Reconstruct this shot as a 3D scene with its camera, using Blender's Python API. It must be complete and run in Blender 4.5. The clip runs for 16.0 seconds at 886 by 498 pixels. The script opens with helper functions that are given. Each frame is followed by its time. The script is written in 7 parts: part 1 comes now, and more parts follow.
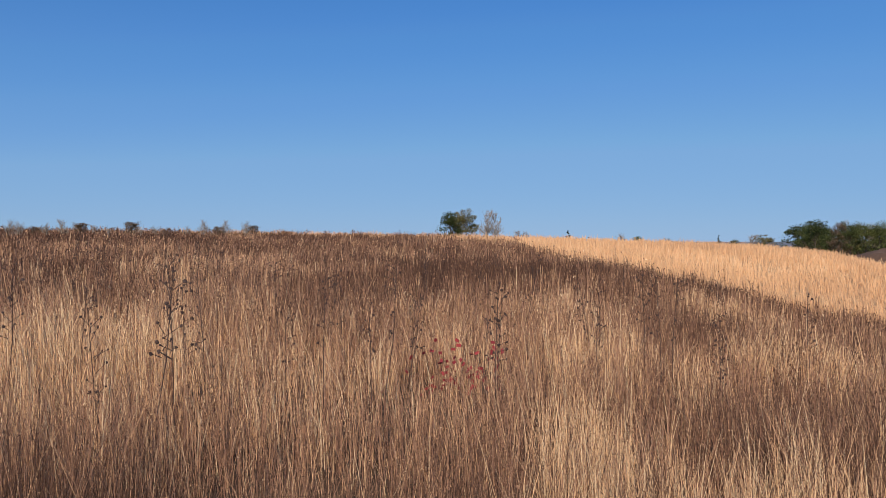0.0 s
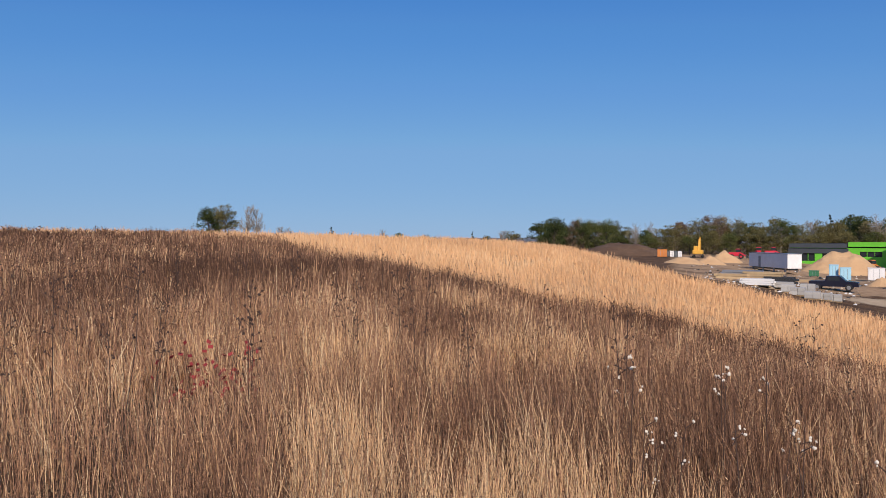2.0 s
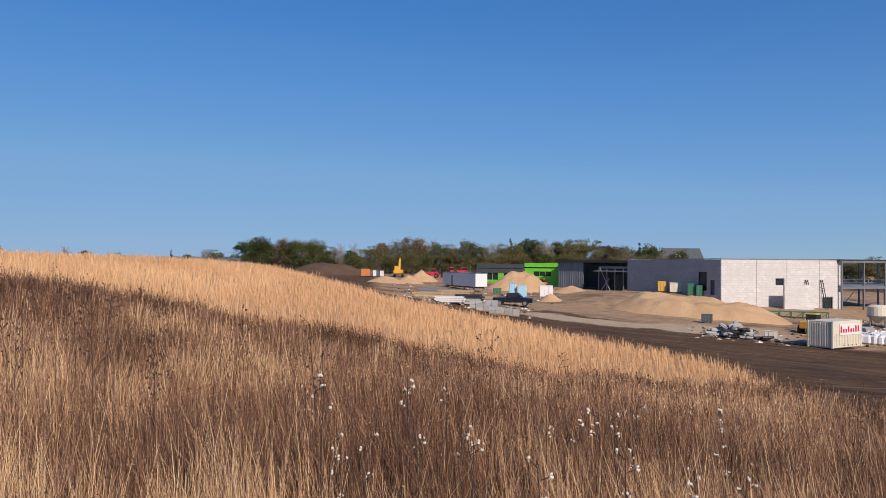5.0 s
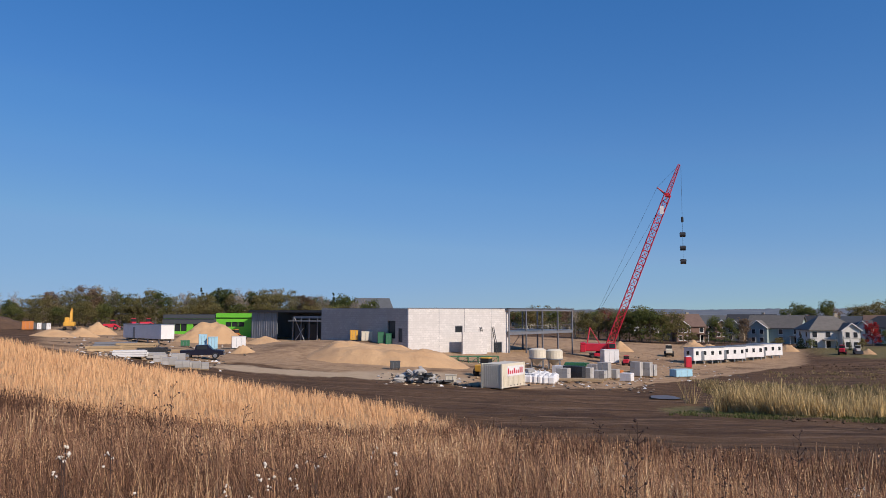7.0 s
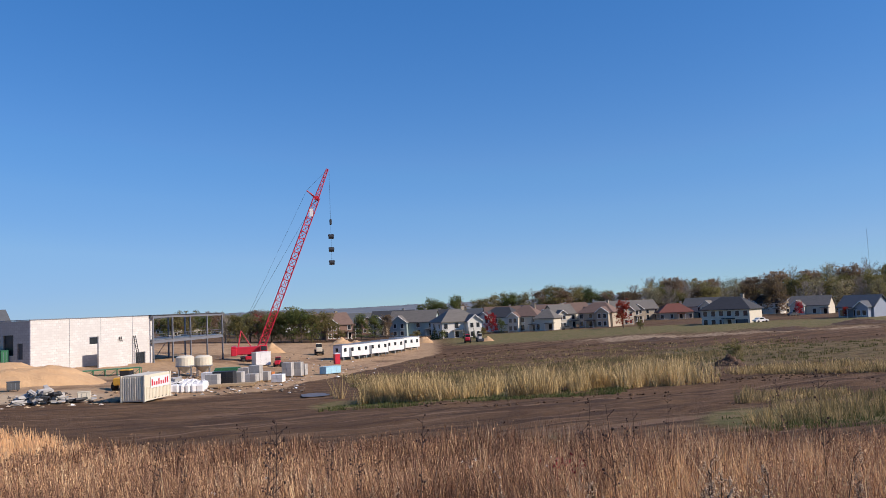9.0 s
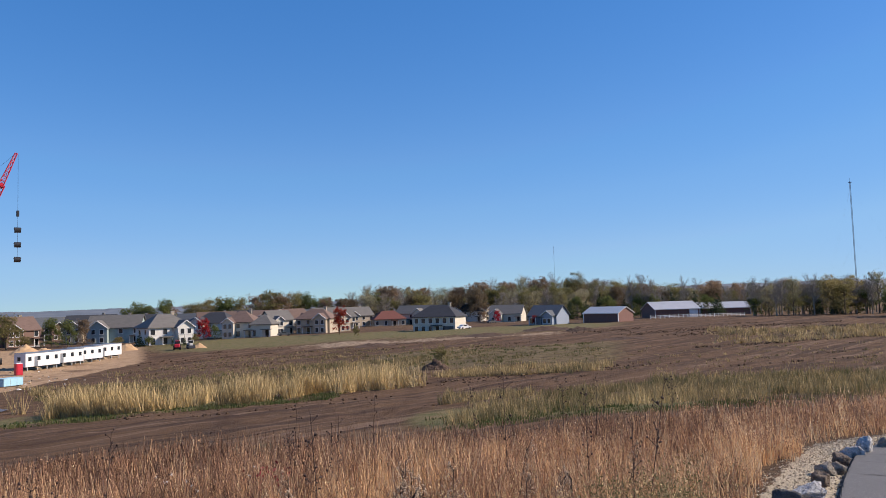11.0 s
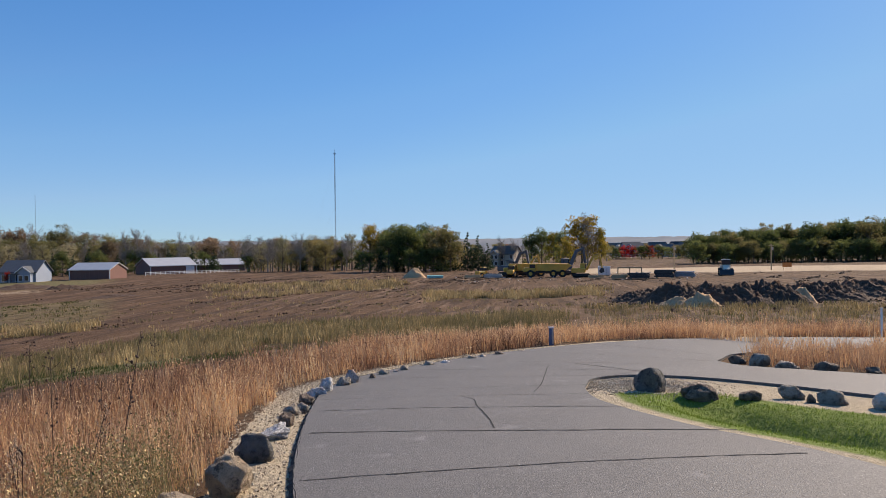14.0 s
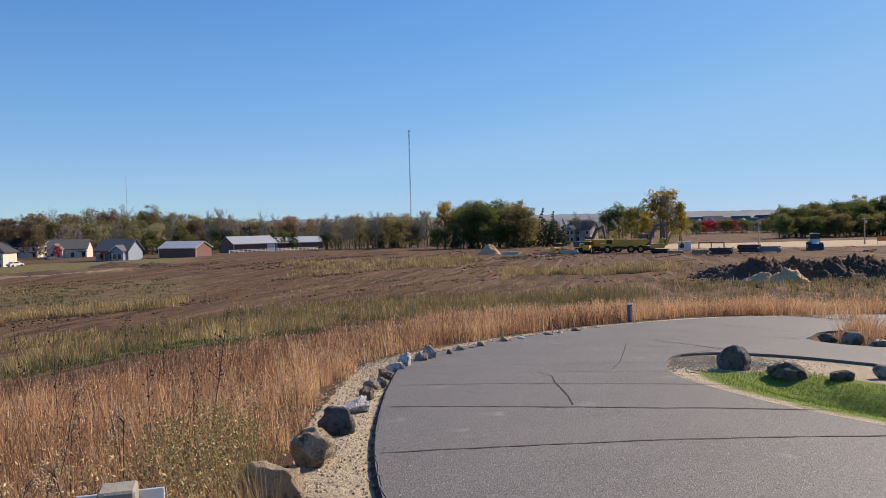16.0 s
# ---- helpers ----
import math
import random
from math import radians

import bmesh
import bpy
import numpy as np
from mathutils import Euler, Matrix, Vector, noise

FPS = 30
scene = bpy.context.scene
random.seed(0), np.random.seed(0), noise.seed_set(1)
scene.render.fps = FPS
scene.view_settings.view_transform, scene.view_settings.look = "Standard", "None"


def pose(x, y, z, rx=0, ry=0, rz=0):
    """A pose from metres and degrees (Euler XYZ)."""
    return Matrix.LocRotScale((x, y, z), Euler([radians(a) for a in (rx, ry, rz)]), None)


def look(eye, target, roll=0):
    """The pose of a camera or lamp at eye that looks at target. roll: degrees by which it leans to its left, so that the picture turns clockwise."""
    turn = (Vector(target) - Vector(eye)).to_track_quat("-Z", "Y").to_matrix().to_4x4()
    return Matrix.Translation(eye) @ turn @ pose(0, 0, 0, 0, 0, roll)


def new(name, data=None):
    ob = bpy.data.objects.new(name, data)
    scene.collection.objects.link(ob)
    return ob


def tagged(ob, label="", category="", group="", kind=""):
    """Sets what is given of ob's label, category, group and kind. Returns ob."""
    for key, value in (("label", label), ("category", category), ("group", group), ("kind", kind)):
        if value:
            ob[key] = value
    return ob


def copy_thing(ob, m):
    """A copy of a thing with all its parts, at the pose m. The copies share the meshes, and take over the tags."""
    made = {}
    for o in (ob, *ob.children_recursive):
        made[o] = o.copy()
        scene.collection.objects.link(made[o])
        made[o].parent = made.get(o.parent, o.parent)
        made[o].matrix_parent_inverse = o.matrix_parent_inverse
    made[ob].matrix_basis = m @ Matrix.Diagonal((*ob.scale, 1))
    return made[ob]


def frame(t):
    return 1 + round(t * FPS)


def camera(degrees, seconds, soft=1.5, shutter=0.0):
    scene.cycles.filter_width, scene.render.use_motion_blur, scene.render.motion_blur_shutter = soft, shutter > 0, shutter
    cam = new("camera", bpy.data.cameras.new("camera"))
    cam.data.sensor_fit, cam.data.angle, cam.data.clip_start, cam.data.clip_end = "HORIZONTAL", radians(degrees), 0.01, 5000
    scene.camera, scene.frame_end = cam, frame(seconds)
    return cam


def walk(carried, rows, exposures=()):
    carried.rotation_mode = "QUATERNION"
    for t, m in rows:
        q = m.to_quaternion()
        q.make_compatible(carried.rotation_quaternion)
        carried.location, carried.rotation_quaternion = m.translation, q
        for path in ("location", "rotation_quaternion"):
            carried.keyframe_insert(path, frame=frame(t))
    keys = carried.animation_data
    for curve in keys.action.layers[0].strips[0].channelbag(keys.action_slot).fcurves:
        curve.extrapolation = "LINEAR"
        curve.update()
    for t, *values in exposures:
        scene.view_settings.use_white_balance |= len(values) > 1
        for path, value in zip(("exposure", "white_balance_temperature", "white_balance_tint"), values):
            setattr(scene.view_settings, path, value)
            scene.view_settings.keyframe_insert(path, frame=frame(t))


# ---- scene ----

# camera: held out at arm's length while turning on the spot
cam = camera(61.1, 16.0, soft=0.8)
EYE = 1.6
ROWS = [
    (0.0, -62.95, -0.41, 0.28), (0.5, -57.84, -0.63, 0.23), (1.0, -53.02, -0.45, 0.33), (1.5, -48.60, -0.23, 0.24),
    (2.0, -45.06, -0.63, 0.03), (2.5, -41.81, -1.08, 0.03), (3.0, -38.40, -1.05, 0.35), (5.3, -20.98, 1.20, 0.52),
    (5.5, -19.74, 1.38, 0.61), (6.0, -15.26, 2.48, -0.03), (6.5, -8.53, 3.89, -0.12), (7.0, 0.00, 4.82, 0.04),
    (7.5, 9.44, 4.80, -0.82), (8.0, 16.13, 5.50, -1.76), (8.2, 18.47, 5.22, -2.20), (10.3, 38.38, 4.31, -2.05),
    (10.5, 40.81, 4.11, -2.22), (11.0, 47.36, 4.07, -1.73), (11.5, 54.27, 3.81, -1.06), (12.0, 61.78, 3.03, -1.75),
    (12.5, 69.71, 1.98, -2.15), (13.0, 76.14, 0.94, -1.95), (13.5, 81.26, 0.07, -1.41), (14.0, 84.22, -0.07, -0.79),
    (14.5, 84.87, -0.63, -0.59), (15.0, 84.21, -1.04, -0.93), (15.5, 82.45, -1.48, -1.15), (16.0, 78.49, -1.76, -1.30),
]


def held(az, el, roll):
    a, e = radians(az), radians(el)
    eye = Vector((0.25 * math.sin(a), 0.25 * math.cos(a), EYE))
    return look(eye, eye + Vector((math.sin(a) * math.cos(e), math.cos(a) * math.cos(e), math.sin(e))) * 10, roll)


walk(cam, [(t, held(az, el, roll)) for t, az, el, roll in ROWS], exposures=[(0, 0.0, 6500, 17), (6.5, -0.1, 6500, 17), (8.2, 0.08, 6500, 17), (10.3, 0.32, 6550, 17), (12.0, 0.38, 6850, 16), (14.0, 0.38, 7100, 16), (16, 0.4, 7150, 16)])

# light: low autumn sun and a clear sky
SUN_AZ, SUN_EL = 132.0, 33.0
world = bpy.data.worlds.new("world")
scene.world = world
world.use_nodes = True
wn = world.node_tree.nodes
sky = wn.new("ShaderNodeTexSky")
sky.sky_type, sky.sun_disc = 'NISHITA', False
sky.sun_elevation, sky.sun_rotation = radians(SUN_EL), radians(SUN_AZ)
sky.air_density, sky.dust_density, sky.ozone_density, sky.altitude = 0.9, 0.2, 5.0, 300
wn["Background"].inputs["Strength"].default_value = 0.22
deep = wn.new("ShaderNodeHueSaturation")
deep.inputs["Saturation"].default_value = 1.62
deep.inputs["Hue"].default_value = 0.511
soft_sky = wn.new("ShaderNodeGamma")
soft_sky.inputs["Gamma"].default_value = 0.6
world.node_tree.links.new(sky.outputs[0], soft_sky.inputs["Color"])
# thin autumn haze evens out the glare along the horizon
clear = soft_sky.outputs[0]
for share, veil in ((0.3, (1.3, 1.95, 2.75, 1)), (0.3, (1.5, 2.15, 2.9, 1)), (0.62, (1.75, 2.42, 3.05, 1))):
    haze = wn.new("ShaderNodeMix")
    haze.data_type, haze.blend_type = 'RGBA', 'DARKEN'
    haze.inputs[0].default_value, haze.inputs[7].default_value = share, veil
    world.node_tree.links.new(clear, haze.inputs[6])
    clear = haze.outputs[2]
world.node_tree.links.new(clear, deep.inputs["Color"])
world.node_tree.links.new(deep.outputs[0], wn["Background"].inputs["Color"])
sun = new("sun", bpy.data.lights.new("sun", 'SUN'))
sun.data.energy, sun.data.angle, sun.data.color = 5.0, radians(0.53), (1.0, 0.89, 0.74)
sa, se = radians(SUN_AZ), radians(SUN_EL)
sun.matrix_world = look((0, 0, 50), Vector((0, 0, 50)) - Vector((math.sin(sa) * math.cos(se), math.cos(sa) * math.cos(se), math.sin(se))))


# ---- materials ----
def shader(name):
    m = bpy.data.materials.new(name)
    m.use_nodes = True
    nt = m.node_tree
    return m, nt, nt.nodes["Principled BSDF"]


def node(nt, kind, **inputs):
    n = nt.nodes.new(kind)
    for k, v in inputs.items():
        n.inputs[k.replace("_", " ")].default_value = v
    return n


def mixed(nt, fac, a, b, blend='MIX'):
    n = nt.nodes.new("ShaderNodeMix")
    n.data_type, n.blend_type = 'RGBA', blend
    for sock, v in ((n.inputs[0], fac), (n.inputs[6], a), (n.inputs[7], b)):
        if isinstance(v, (int, float)):
            sock.default_value = v
        elif isinstance(v, tuple):
            sock.default_value = (*v, 1) if len(v) == 3 else v
        else:
            nt.links.new(v, sock)
    return n.outputs[2]


def grain(nt, scale, detail=4.0, space="Object", rough=0.6):
    co = nt.nodes.new("ShaderNodeTexCoord")
    n = node(nt, "ShaderNodeTexNoise", Scale=scale, Detail=detail, Roughness=rough)
    nt.links.new(co.outputs[space], n.inputs["Vector"])
    return n.outputs[0]


def stretch(nt, value, lo, hi):
    n = node(nt, "ShaderNodeMapRange")
    n.clamp = True
    nt.links.new(value, n.inputs[0])
    n.inputs[1].default_value, n.inputs[2].default_value = lo, hi
    return n.outputs[0]


def bumped(nt, bsdf, value, strength, distance):
    b = node(nt, "ShaderNodeBump", Strength=strength, Distance=distance)
    nt.links.new(value, b.inputs["Height"])
    nt.links.new(b.outputs[0], bsdf.inputs["Normal"])


def surface(name, color, other=None, coarse=0.6, fine=12.0, rough=0.8, metal=0.0, bump=0.3, depth=0.02, own=0.0):
    """A worn surface: two scales of stain over one colour, and a little relief. own: difference from piece to piece."""
    m, nt, b = shader(name)
    other = other or tuple(c * 0.7 for c in color)
    col = mixed(nt, stretch(nt, grain(nt, coarse), 0.35, 0.65), color, other)
    col = mixed(nt, stretch(nt, grain(nt, fine), 0.3, 0.75), col, tuple(c * 0.82 for c in color))
    if own:
        info = nt.nodes.new("ShaderNodeObjectInfo")
        hsv = node(nt, "ShaderNodeHueSaturation")
        mr = node(nt, "ShaderNodeMapRange")
        nt.links.new(info.outputs["Random"], mr.inputs[0])
        mr.inputs[3].default_value, mr.inputs[4].default_value = 1 - own, 1 + own
        nt.links.new(mr.outputs[0], hsv.inputs["Value"])
        nt.links.new(col, hsv.inputs["Color"])
        col = hsv.outputs[0]
    nt.links.new(col, b.inputs["Base Color"])
    b.inputs["Roughness"].default_value, b.inputs["Metallic"].default_value = rough, metal
    if bump:
        bumped(nt, b, grain(nt, fine), bump, depth)
    return m


def blade_material(name, stops, rough=0.75, through_light=0.25):
    """Dry stems: a ramp of colours along the tint of each stem."""
    m, nt, b = shader(name)
    at = nt.nodes.new("ShaderNodeAttribute")
    at.attribute_name = "tint"
    ramp = nt.nodes.new("ShaderNodeValToRGB")
    els = ramp.color_ramp.elements
    while len(els) < len(stops):
        els.new(0.5)
    for e, (p, c) in zip(els, stops):
        e.position, e.color = p, (*c, 1)
    nt.links.new(at.outputs["Fac"], ramp.inputs[0])
    nt.links.new(ramp.outputs[0], b.inputs["Base Color"])
    b.inputs["Roughness"].default_value = rough
    b.inputs["Specular IOR Level"].default_value = 0.2
    tr = node(nt, "ShaderNodeBsdfTranslucent")
    nt.links.new(ramp.outputs[0], tr.inputs["Color"])
    mx = node(nt, "ShaderNodeMixShader", Fac=through_light)
    nt.links.new(b.outputs[0], mx.inputs[1])
    nt.links.new(tr.outputs[0], mx.inputs[2])
    nt.links.new(mx.outputs[0], nt.nodes["Material Output"].inputs["Surface"])
    return m


PRAIRIE = blade_material("prairie_stems", [(0.0, (0.085, 0.045, 0.029)), (0.25, (0.19, 0.1, 0.058)), (0.45, (0.35, 0.195, 0.122)),
                                           (0.62, (0.54, 0.325, 0.18)), (0.8, (0.75, 0.47, 0.245)), (1.0, (0.86, 0.66, 0.4))])
WEED = blade_material("weed_stems", [(0.0, (0.045, 0.075, 0.02)), (0.3, (0.13, 0.125, 0.045)), (0.48, (0.2, 0.16, 0.08)), (0.66, (0.34, 0.25, 0.12)), (0.84, (0.56, 0.42, 0.2)), (1.0, (0.78, 0.6, 0.32))])
LAWN = blade_material("lawn_blades", [(0.0, (0.1, 0.15, 0.02)), (0.6, (0.25, 0.34, 0.055)), (1.0, (0.4, 0.45, 0.13))])


# ---- the lie of the land: heights along bearings from the viewpoint ----
RAD = np.array((0, 10, 25, 45, 70, 110, 160, 250, 900))
PROFILE = {
    -140: (.1, .4, .8, 1.2, 1.2, 1, 0, -3),
    -90: (.1, .4, 1.0, 1.9, 2.0, 1.5, .5, -3),
    -63: (0, .3, .9, 1.8, 1.6, 1, -.5, -3),
    -50: (-.1, .1, .5, 1.4, 1.2, .3, -.8, -3),
    -37: (-.4, -.9, -.6, .5, .2, -1.5, -2, -3),
    -27: (-.5, -1.7, -2.0, -1.9, -2.6, -3.2, -2.2, -3),
    -15: (-.8, -2.7, -3.4, -4.6, -5.0, -4.6, -3, -3),
    0: (-1, -3.2, -4.6, -6.0, -6.3, -5.2, -5, -8),
    20: (-1.2, -3.2, -4.8, -6.6, -8.5, -9.8, -8.6, -12),
    40: (-1, -2.8, -4.4, -6, -7.3, -8.2, -7.9, -12),
    65: (-.7, -2.0, -3.6, -4.8, -5.8, -6.3, -6.4, -11),
    95: (-.6, -1.5, -2.7, -3.7, -4.6, -5, -5.7, -10),
    130: (-.5, -1.1, -2, -2.5, -3, -3.2, -3.5, -6),
}
AZ = np.array(sorted(PROFILE))
TAB = np.array([(0.0,) + PROFILE[a] for a in sorted(PROFILE)])
LR = np.log(RAD + 8.0)


def hermite(y0, y1, y2, y3, u):
    m1, m2 = (y2 - y0) / 2, (y3 - y1) / 2
    return (2 * u**3 - 3 * u * u + 1) * y1 + (u**3 - 2 * u * u + u) * m1 + (3 * u * u - 2 * u**3) * y2 + (u**3 - u * u) * m2


def land(x, y):
    """Height of the ground at x, y (arrays or numbers)."""
    x, y = np.asarray(x, float), np.asarray(y, float)
    az, s = np.degrees(np.arctan2(x, y)), np.log(np.hypot(x, y) + 8.0)
    j = np.clip(np.searchsorted(LR, s, 'right') - 1, 0, len(LR) - 2)
    u = np.clip((s - LR[j]) / (LR[j + 1] - LR[j]), 0, 1)

    def along(i):
        i = i % len(AZ)
        return hermite(TAB[i, np.maximum(j - 1, 0)], TAB[i, j], TAB[i, j + 1], TAB[i, np.minimum(j + 2, len(LR) - 1)], u)
    i = np.searchsorted(AZ, az, 'right') - 1
    a0, a1 = AZ[i % len(AZ)], AZ[(i + 1) % len(AZ)]
    v = ((az - a0) % 360) / ((a1 - a0) % 360)
    h = hermite(along(i - 1), along(i), along(i + 1), along(i + 2), v)
    # the raised pad before the hall
    rr = np.hypot(x, y)
    h = h + 1.7 * np.exp(-((az + 8.5) / 5.5)**4 - ((rr - 134) / 17)**4)
    # the ditch in the lawn, and the soft swell of the fields
    low = (x > 7) & (x < 14.5) & (y > -12) & (y < -1.5)
    if low.any():
        side = beside(x, y, BRANCH_NEAR).reshape(x.shape)
        h = h - np.where(low, 0.42 * np.exp(-((side + 2.9) / 0.6)**2) * np.clip((-1.9 - y) / 1.2, 0, 1) * np.clip((x - 7) / 2, 0, 1), 0)
    return h + np.clip((np.hypot(x, y) - 28) / 60, 0, 1) * 0.35 * (fuzz(x * 0.05, y * 0.05, 3) - 0.5)


def fuzz(x, y, seed=0):
    """Smooth value noise, 0 to 1."""
    x, y = np.asarray(x, float), np.asarray(y, float)
    xi, yi = np.floor(x).astype(int), np.floor(y).astype(int)
    u, v = x - xi, y - yi
    u, v = u * u * (3 - 2 * u), v * v * (3 - 2 * v)

    def rnd(a, b):
        n = (a * 374761393 + b * 668265263 + seed * 1442695) & 0x7fffffff
        n = ((n ^ (n >> 13)) * 1274126177) & 0x7fffffff
        return ((n ^ (n >> 16)) & 0xffff) / 65535.0
    return (rnd(xi, yi) * (1 - u) + rnd(xi + 1, yi) * u) * (1 - v) + (rnd(xi, yi + 1) * (1 - u) + rnd(xi + 1, yi + 1) * u) * v


def fuzz2(x, y, seed=0):
    return 0.55 * fuzz(x, y, seed) + 0.3 * fuzz(x * 2.3, y * 2.3, seed + 5) + 0.15 * fuzz(x * 5.1, y * 5.1, seed + 9)


def at(az, r):
    a = radians(az)
    return r * math.sin(a), r * math.cos(a)


def ground(x, y):
    return float(land(x, y))


def spline(points, n=7):
    """A smooth line through the points."""
    p = np.array([points[0], *points, points[-1]], float)
    out = []
    for i in range(1, len(p) - 2):
        for u in np.linspace(0, 1, n, endpoint=False):
            out.append(hermite(p[i - 1], p[i], p[i + 1], p[i + 2], u))
    out.append(p[-1])
    return np.array(out)


ROAD_LEFT = spline([(-30, -11), (-10, -5.2), (-2, -1.7), (2, 0.1), (6.4, 1.95), (12, 3.3), (14.5, 3.6), (16.8, 3.1), (20, 1.4), (22.6, -0.9), (24.6, -4), (25.6, -7.5), (26.2, -14), (27, -60)])
ROAD_RIGHT = spline([(-30, -12), (-10, -7), (-2, -5.2), (2, -5.0), (7.3, -3.3), (9.35, -1.94), (11.1, -1.2), (12.3, -1.03), (13.5, -1.12), (14.5, -1.45), (16.2, -3.0), (17.8, -4.4), (19.6, -5.4), (20.8, -8), (21.5, -14), (22, -60)])
BRANCH_NEAR = spline([(14.5, -1.45), (14.85, -2.1), (14.5, -3.15), (13.5, -4.3), (12.0, -5.6), (10, -8), (6, -16), (0, -36)])
BRANCH_FAR = spline([(17.8, -4.4), (17.2, -4.45), (16.5, -4.8), (15.8, -5.8), (15.05, -7.0), (13, -11), (9, -19), (3, -38)])


def beside(x, y, line):
    """Signed distance from a line: positive on its left."""
    x, y = np.atleast_1d(np.asarray(x, float)), np.atleast_1d(np.asarray(y, float))
    mids, d = (line[1:] + line[:-1]) / 2, np.diff(line, axis=0)
    best, sign = np.full(x.shape, 1e9), np.ones(x.shape)
    for (mx, my), (dx, dy) in zip(mids, d):
        l = math.hypot(dx, dy) + 1e-9
        u = np.clip(((x - mx) * dx + (y - my) * dy) / (l * l), -0.5, 0.5)
        q = np.hypot(x - mx - u * dx, y - my - u * dy)
        s = np.where(dx * (y - my) - dy * (x - mx) > 0, 1.0, -1.0)
        sign = np.where(q < best - 1e-9, s, sign)
        best = np.minimum(best, q)
    return best * sign


def on_road(x, y, margin=0.0):
    main = (beside(x, y, ROAD_LEFT) < margin) & (beside(x, y, ROAD_RIGHT) > -margin)
    mouth = 3.3 * (np.asarray(y) + 1.45) + 2.95 * (np.asarray(x) - 14.5) < 0.5
    side = mouth & (beside(x, y, BRANCH_NEAR) > -margin) & (beside(x, y, BRANCH_FAR) < margin) & (np.asarray(y) < -1.5) & (np.asarray(x) > 5)
    return main | side


def band(az, r, az0, az1, r0, r1, soft_az=2.0, soft_r=6.0):
    """1 within a stretch of bearings and distances, falling off softly."""
    a = np.clip((az - az0) / soft_az + 0.5, 0, 1) * np.clip((az1 - az) / soft_az + 0.5, 0, 1)
    return a * np.clip((r - r0) / soft_r + 0.5, 0, 1) * np.clip((r1 - r) / soft_r + 0.5, 0, 1)


def prairie_edge(az):
    return np.interp(az, (-140, -36, -32, -26, -18, -12, -6, -1, 5, 13, 21, 27, 39, 52, 62, 70, 95),
                     (110, 105, 80, 69, 68, 58, 52, 44, 35, 29.5, 27, 26, 20.5, 19, 20, 23, 25))


def gold_edge(az):
    return np.interp(az, (-100, -58, -53, -46, -37, -27, -21, -14, -8, 0), (90, 62, 40, 31, 28, 29, 31, 29, 33, 39))


def zones(x, y):
    """How much of each ground cover lies at x, y."""
    az, r = np.degrees(np.arctan2(x, y)), np.hypot(x, y)
    wob = (fuzz2(x * 0.12, y * 0.12, 1) - 0.5)
    rw = r * (1 + 0.10 * wob)
    left = beside(x, y, ROAD_LEFT)
    prairie = np.clip((prairie_edge(az) + 6 * wob - r) / 2 + 0.5, 0, 1) * (left > 0.8)
    front = np.interp(az, (-27, -20, -15, -9, -3, 4, 9, 14, 17, 23, 27), (92, 88, 100, 96, 86, 84, 86, 96, 118, 165, 185))
    sand = np.clip((rw - front) / 5 + 0.5, 0, 1) * band(az, r, -28, 25.5, 60, 245, 3, 20)
    green = np.maximum.reduce([band(az, rw, 16, 34, 60, 70, 3, 6), band(az, rw, 44, 66, 27, 40, 5, 7) * 0.9, band(az, rw, 26, 60, 200, 262, 6, 30),
                               band(az, rw, 40, 62, 85, 150, 5, 20) * 0.5, band(az, rw, 20, 36, 23, 32, 4, 5) * 0.5, band(az, rw, 66, 90, 34, 60, 5, 9) * 0.6,
                               band(az, rw, 93, 118, 30, 66, 5, 12) * 0.35, (r > 290) * 0.35])
    right, branch = beside(x, y, ROAD_RIGHT), beside(x, y, BRANCH_NEAR)
    gravel = ((left > -0.3) & (left < 0.85 + 0.6 * wob)) | ((right < 0.3) & (right > -0.7) & (x > -5) & (x < 15))
    gore = (x - 13.6)**2 + (y + 1.95)**2 < 1.15
    strip = (branch < 0.4) & (branch > -1.95) & (y < -1.6) & (x > 8)
    gravel = (gravel | gore | strip).astype(float)
    lawn = np.clip((-right - 0.42 - 0.3 * wob) / 0.4 + 0.5, 0, 1) * np.clip((-branch - 1.65) / 0.4 + 0.5, 0, 1) * ((x < 15) & (x > -20) & (y > -30) & ~gore)
    litter = np.maximum(prairie, ((left > 1.2) & (r < 34) & (az > 70) & (az < 130)).astype(float))
    litter = np.maximum(litter, ((beside(x, y, BRANCH_FAR) > 0.6) & (beside(x, y, ROAD_RIGHT) < -0.4) & (x > 10)).astype(float))
    crop = band(az, r, 93, 135, 178, 240, 4, 14) * 0.75
    crop = np.maximum(crop, band(az, rw, -17, 2, 87, 96, 4, 5))
    gold = np.clip((r - gold_edge(az)) / 3 + 0.5, 0, 1) * np.clip((4 - az) / 3, 0, 1) * prairie
    litter = litter * (1 - gold)
    crop = np.maximum(crop, 0.5 * band(az, rw, 35, 57, 180, 198, 4, 10))
    return dict(dirt=1.0 - 0 * r, sand=sand, green=green, gravel=gravel, lawn=lawn, litter=litter, crop=crop, gold=gold)


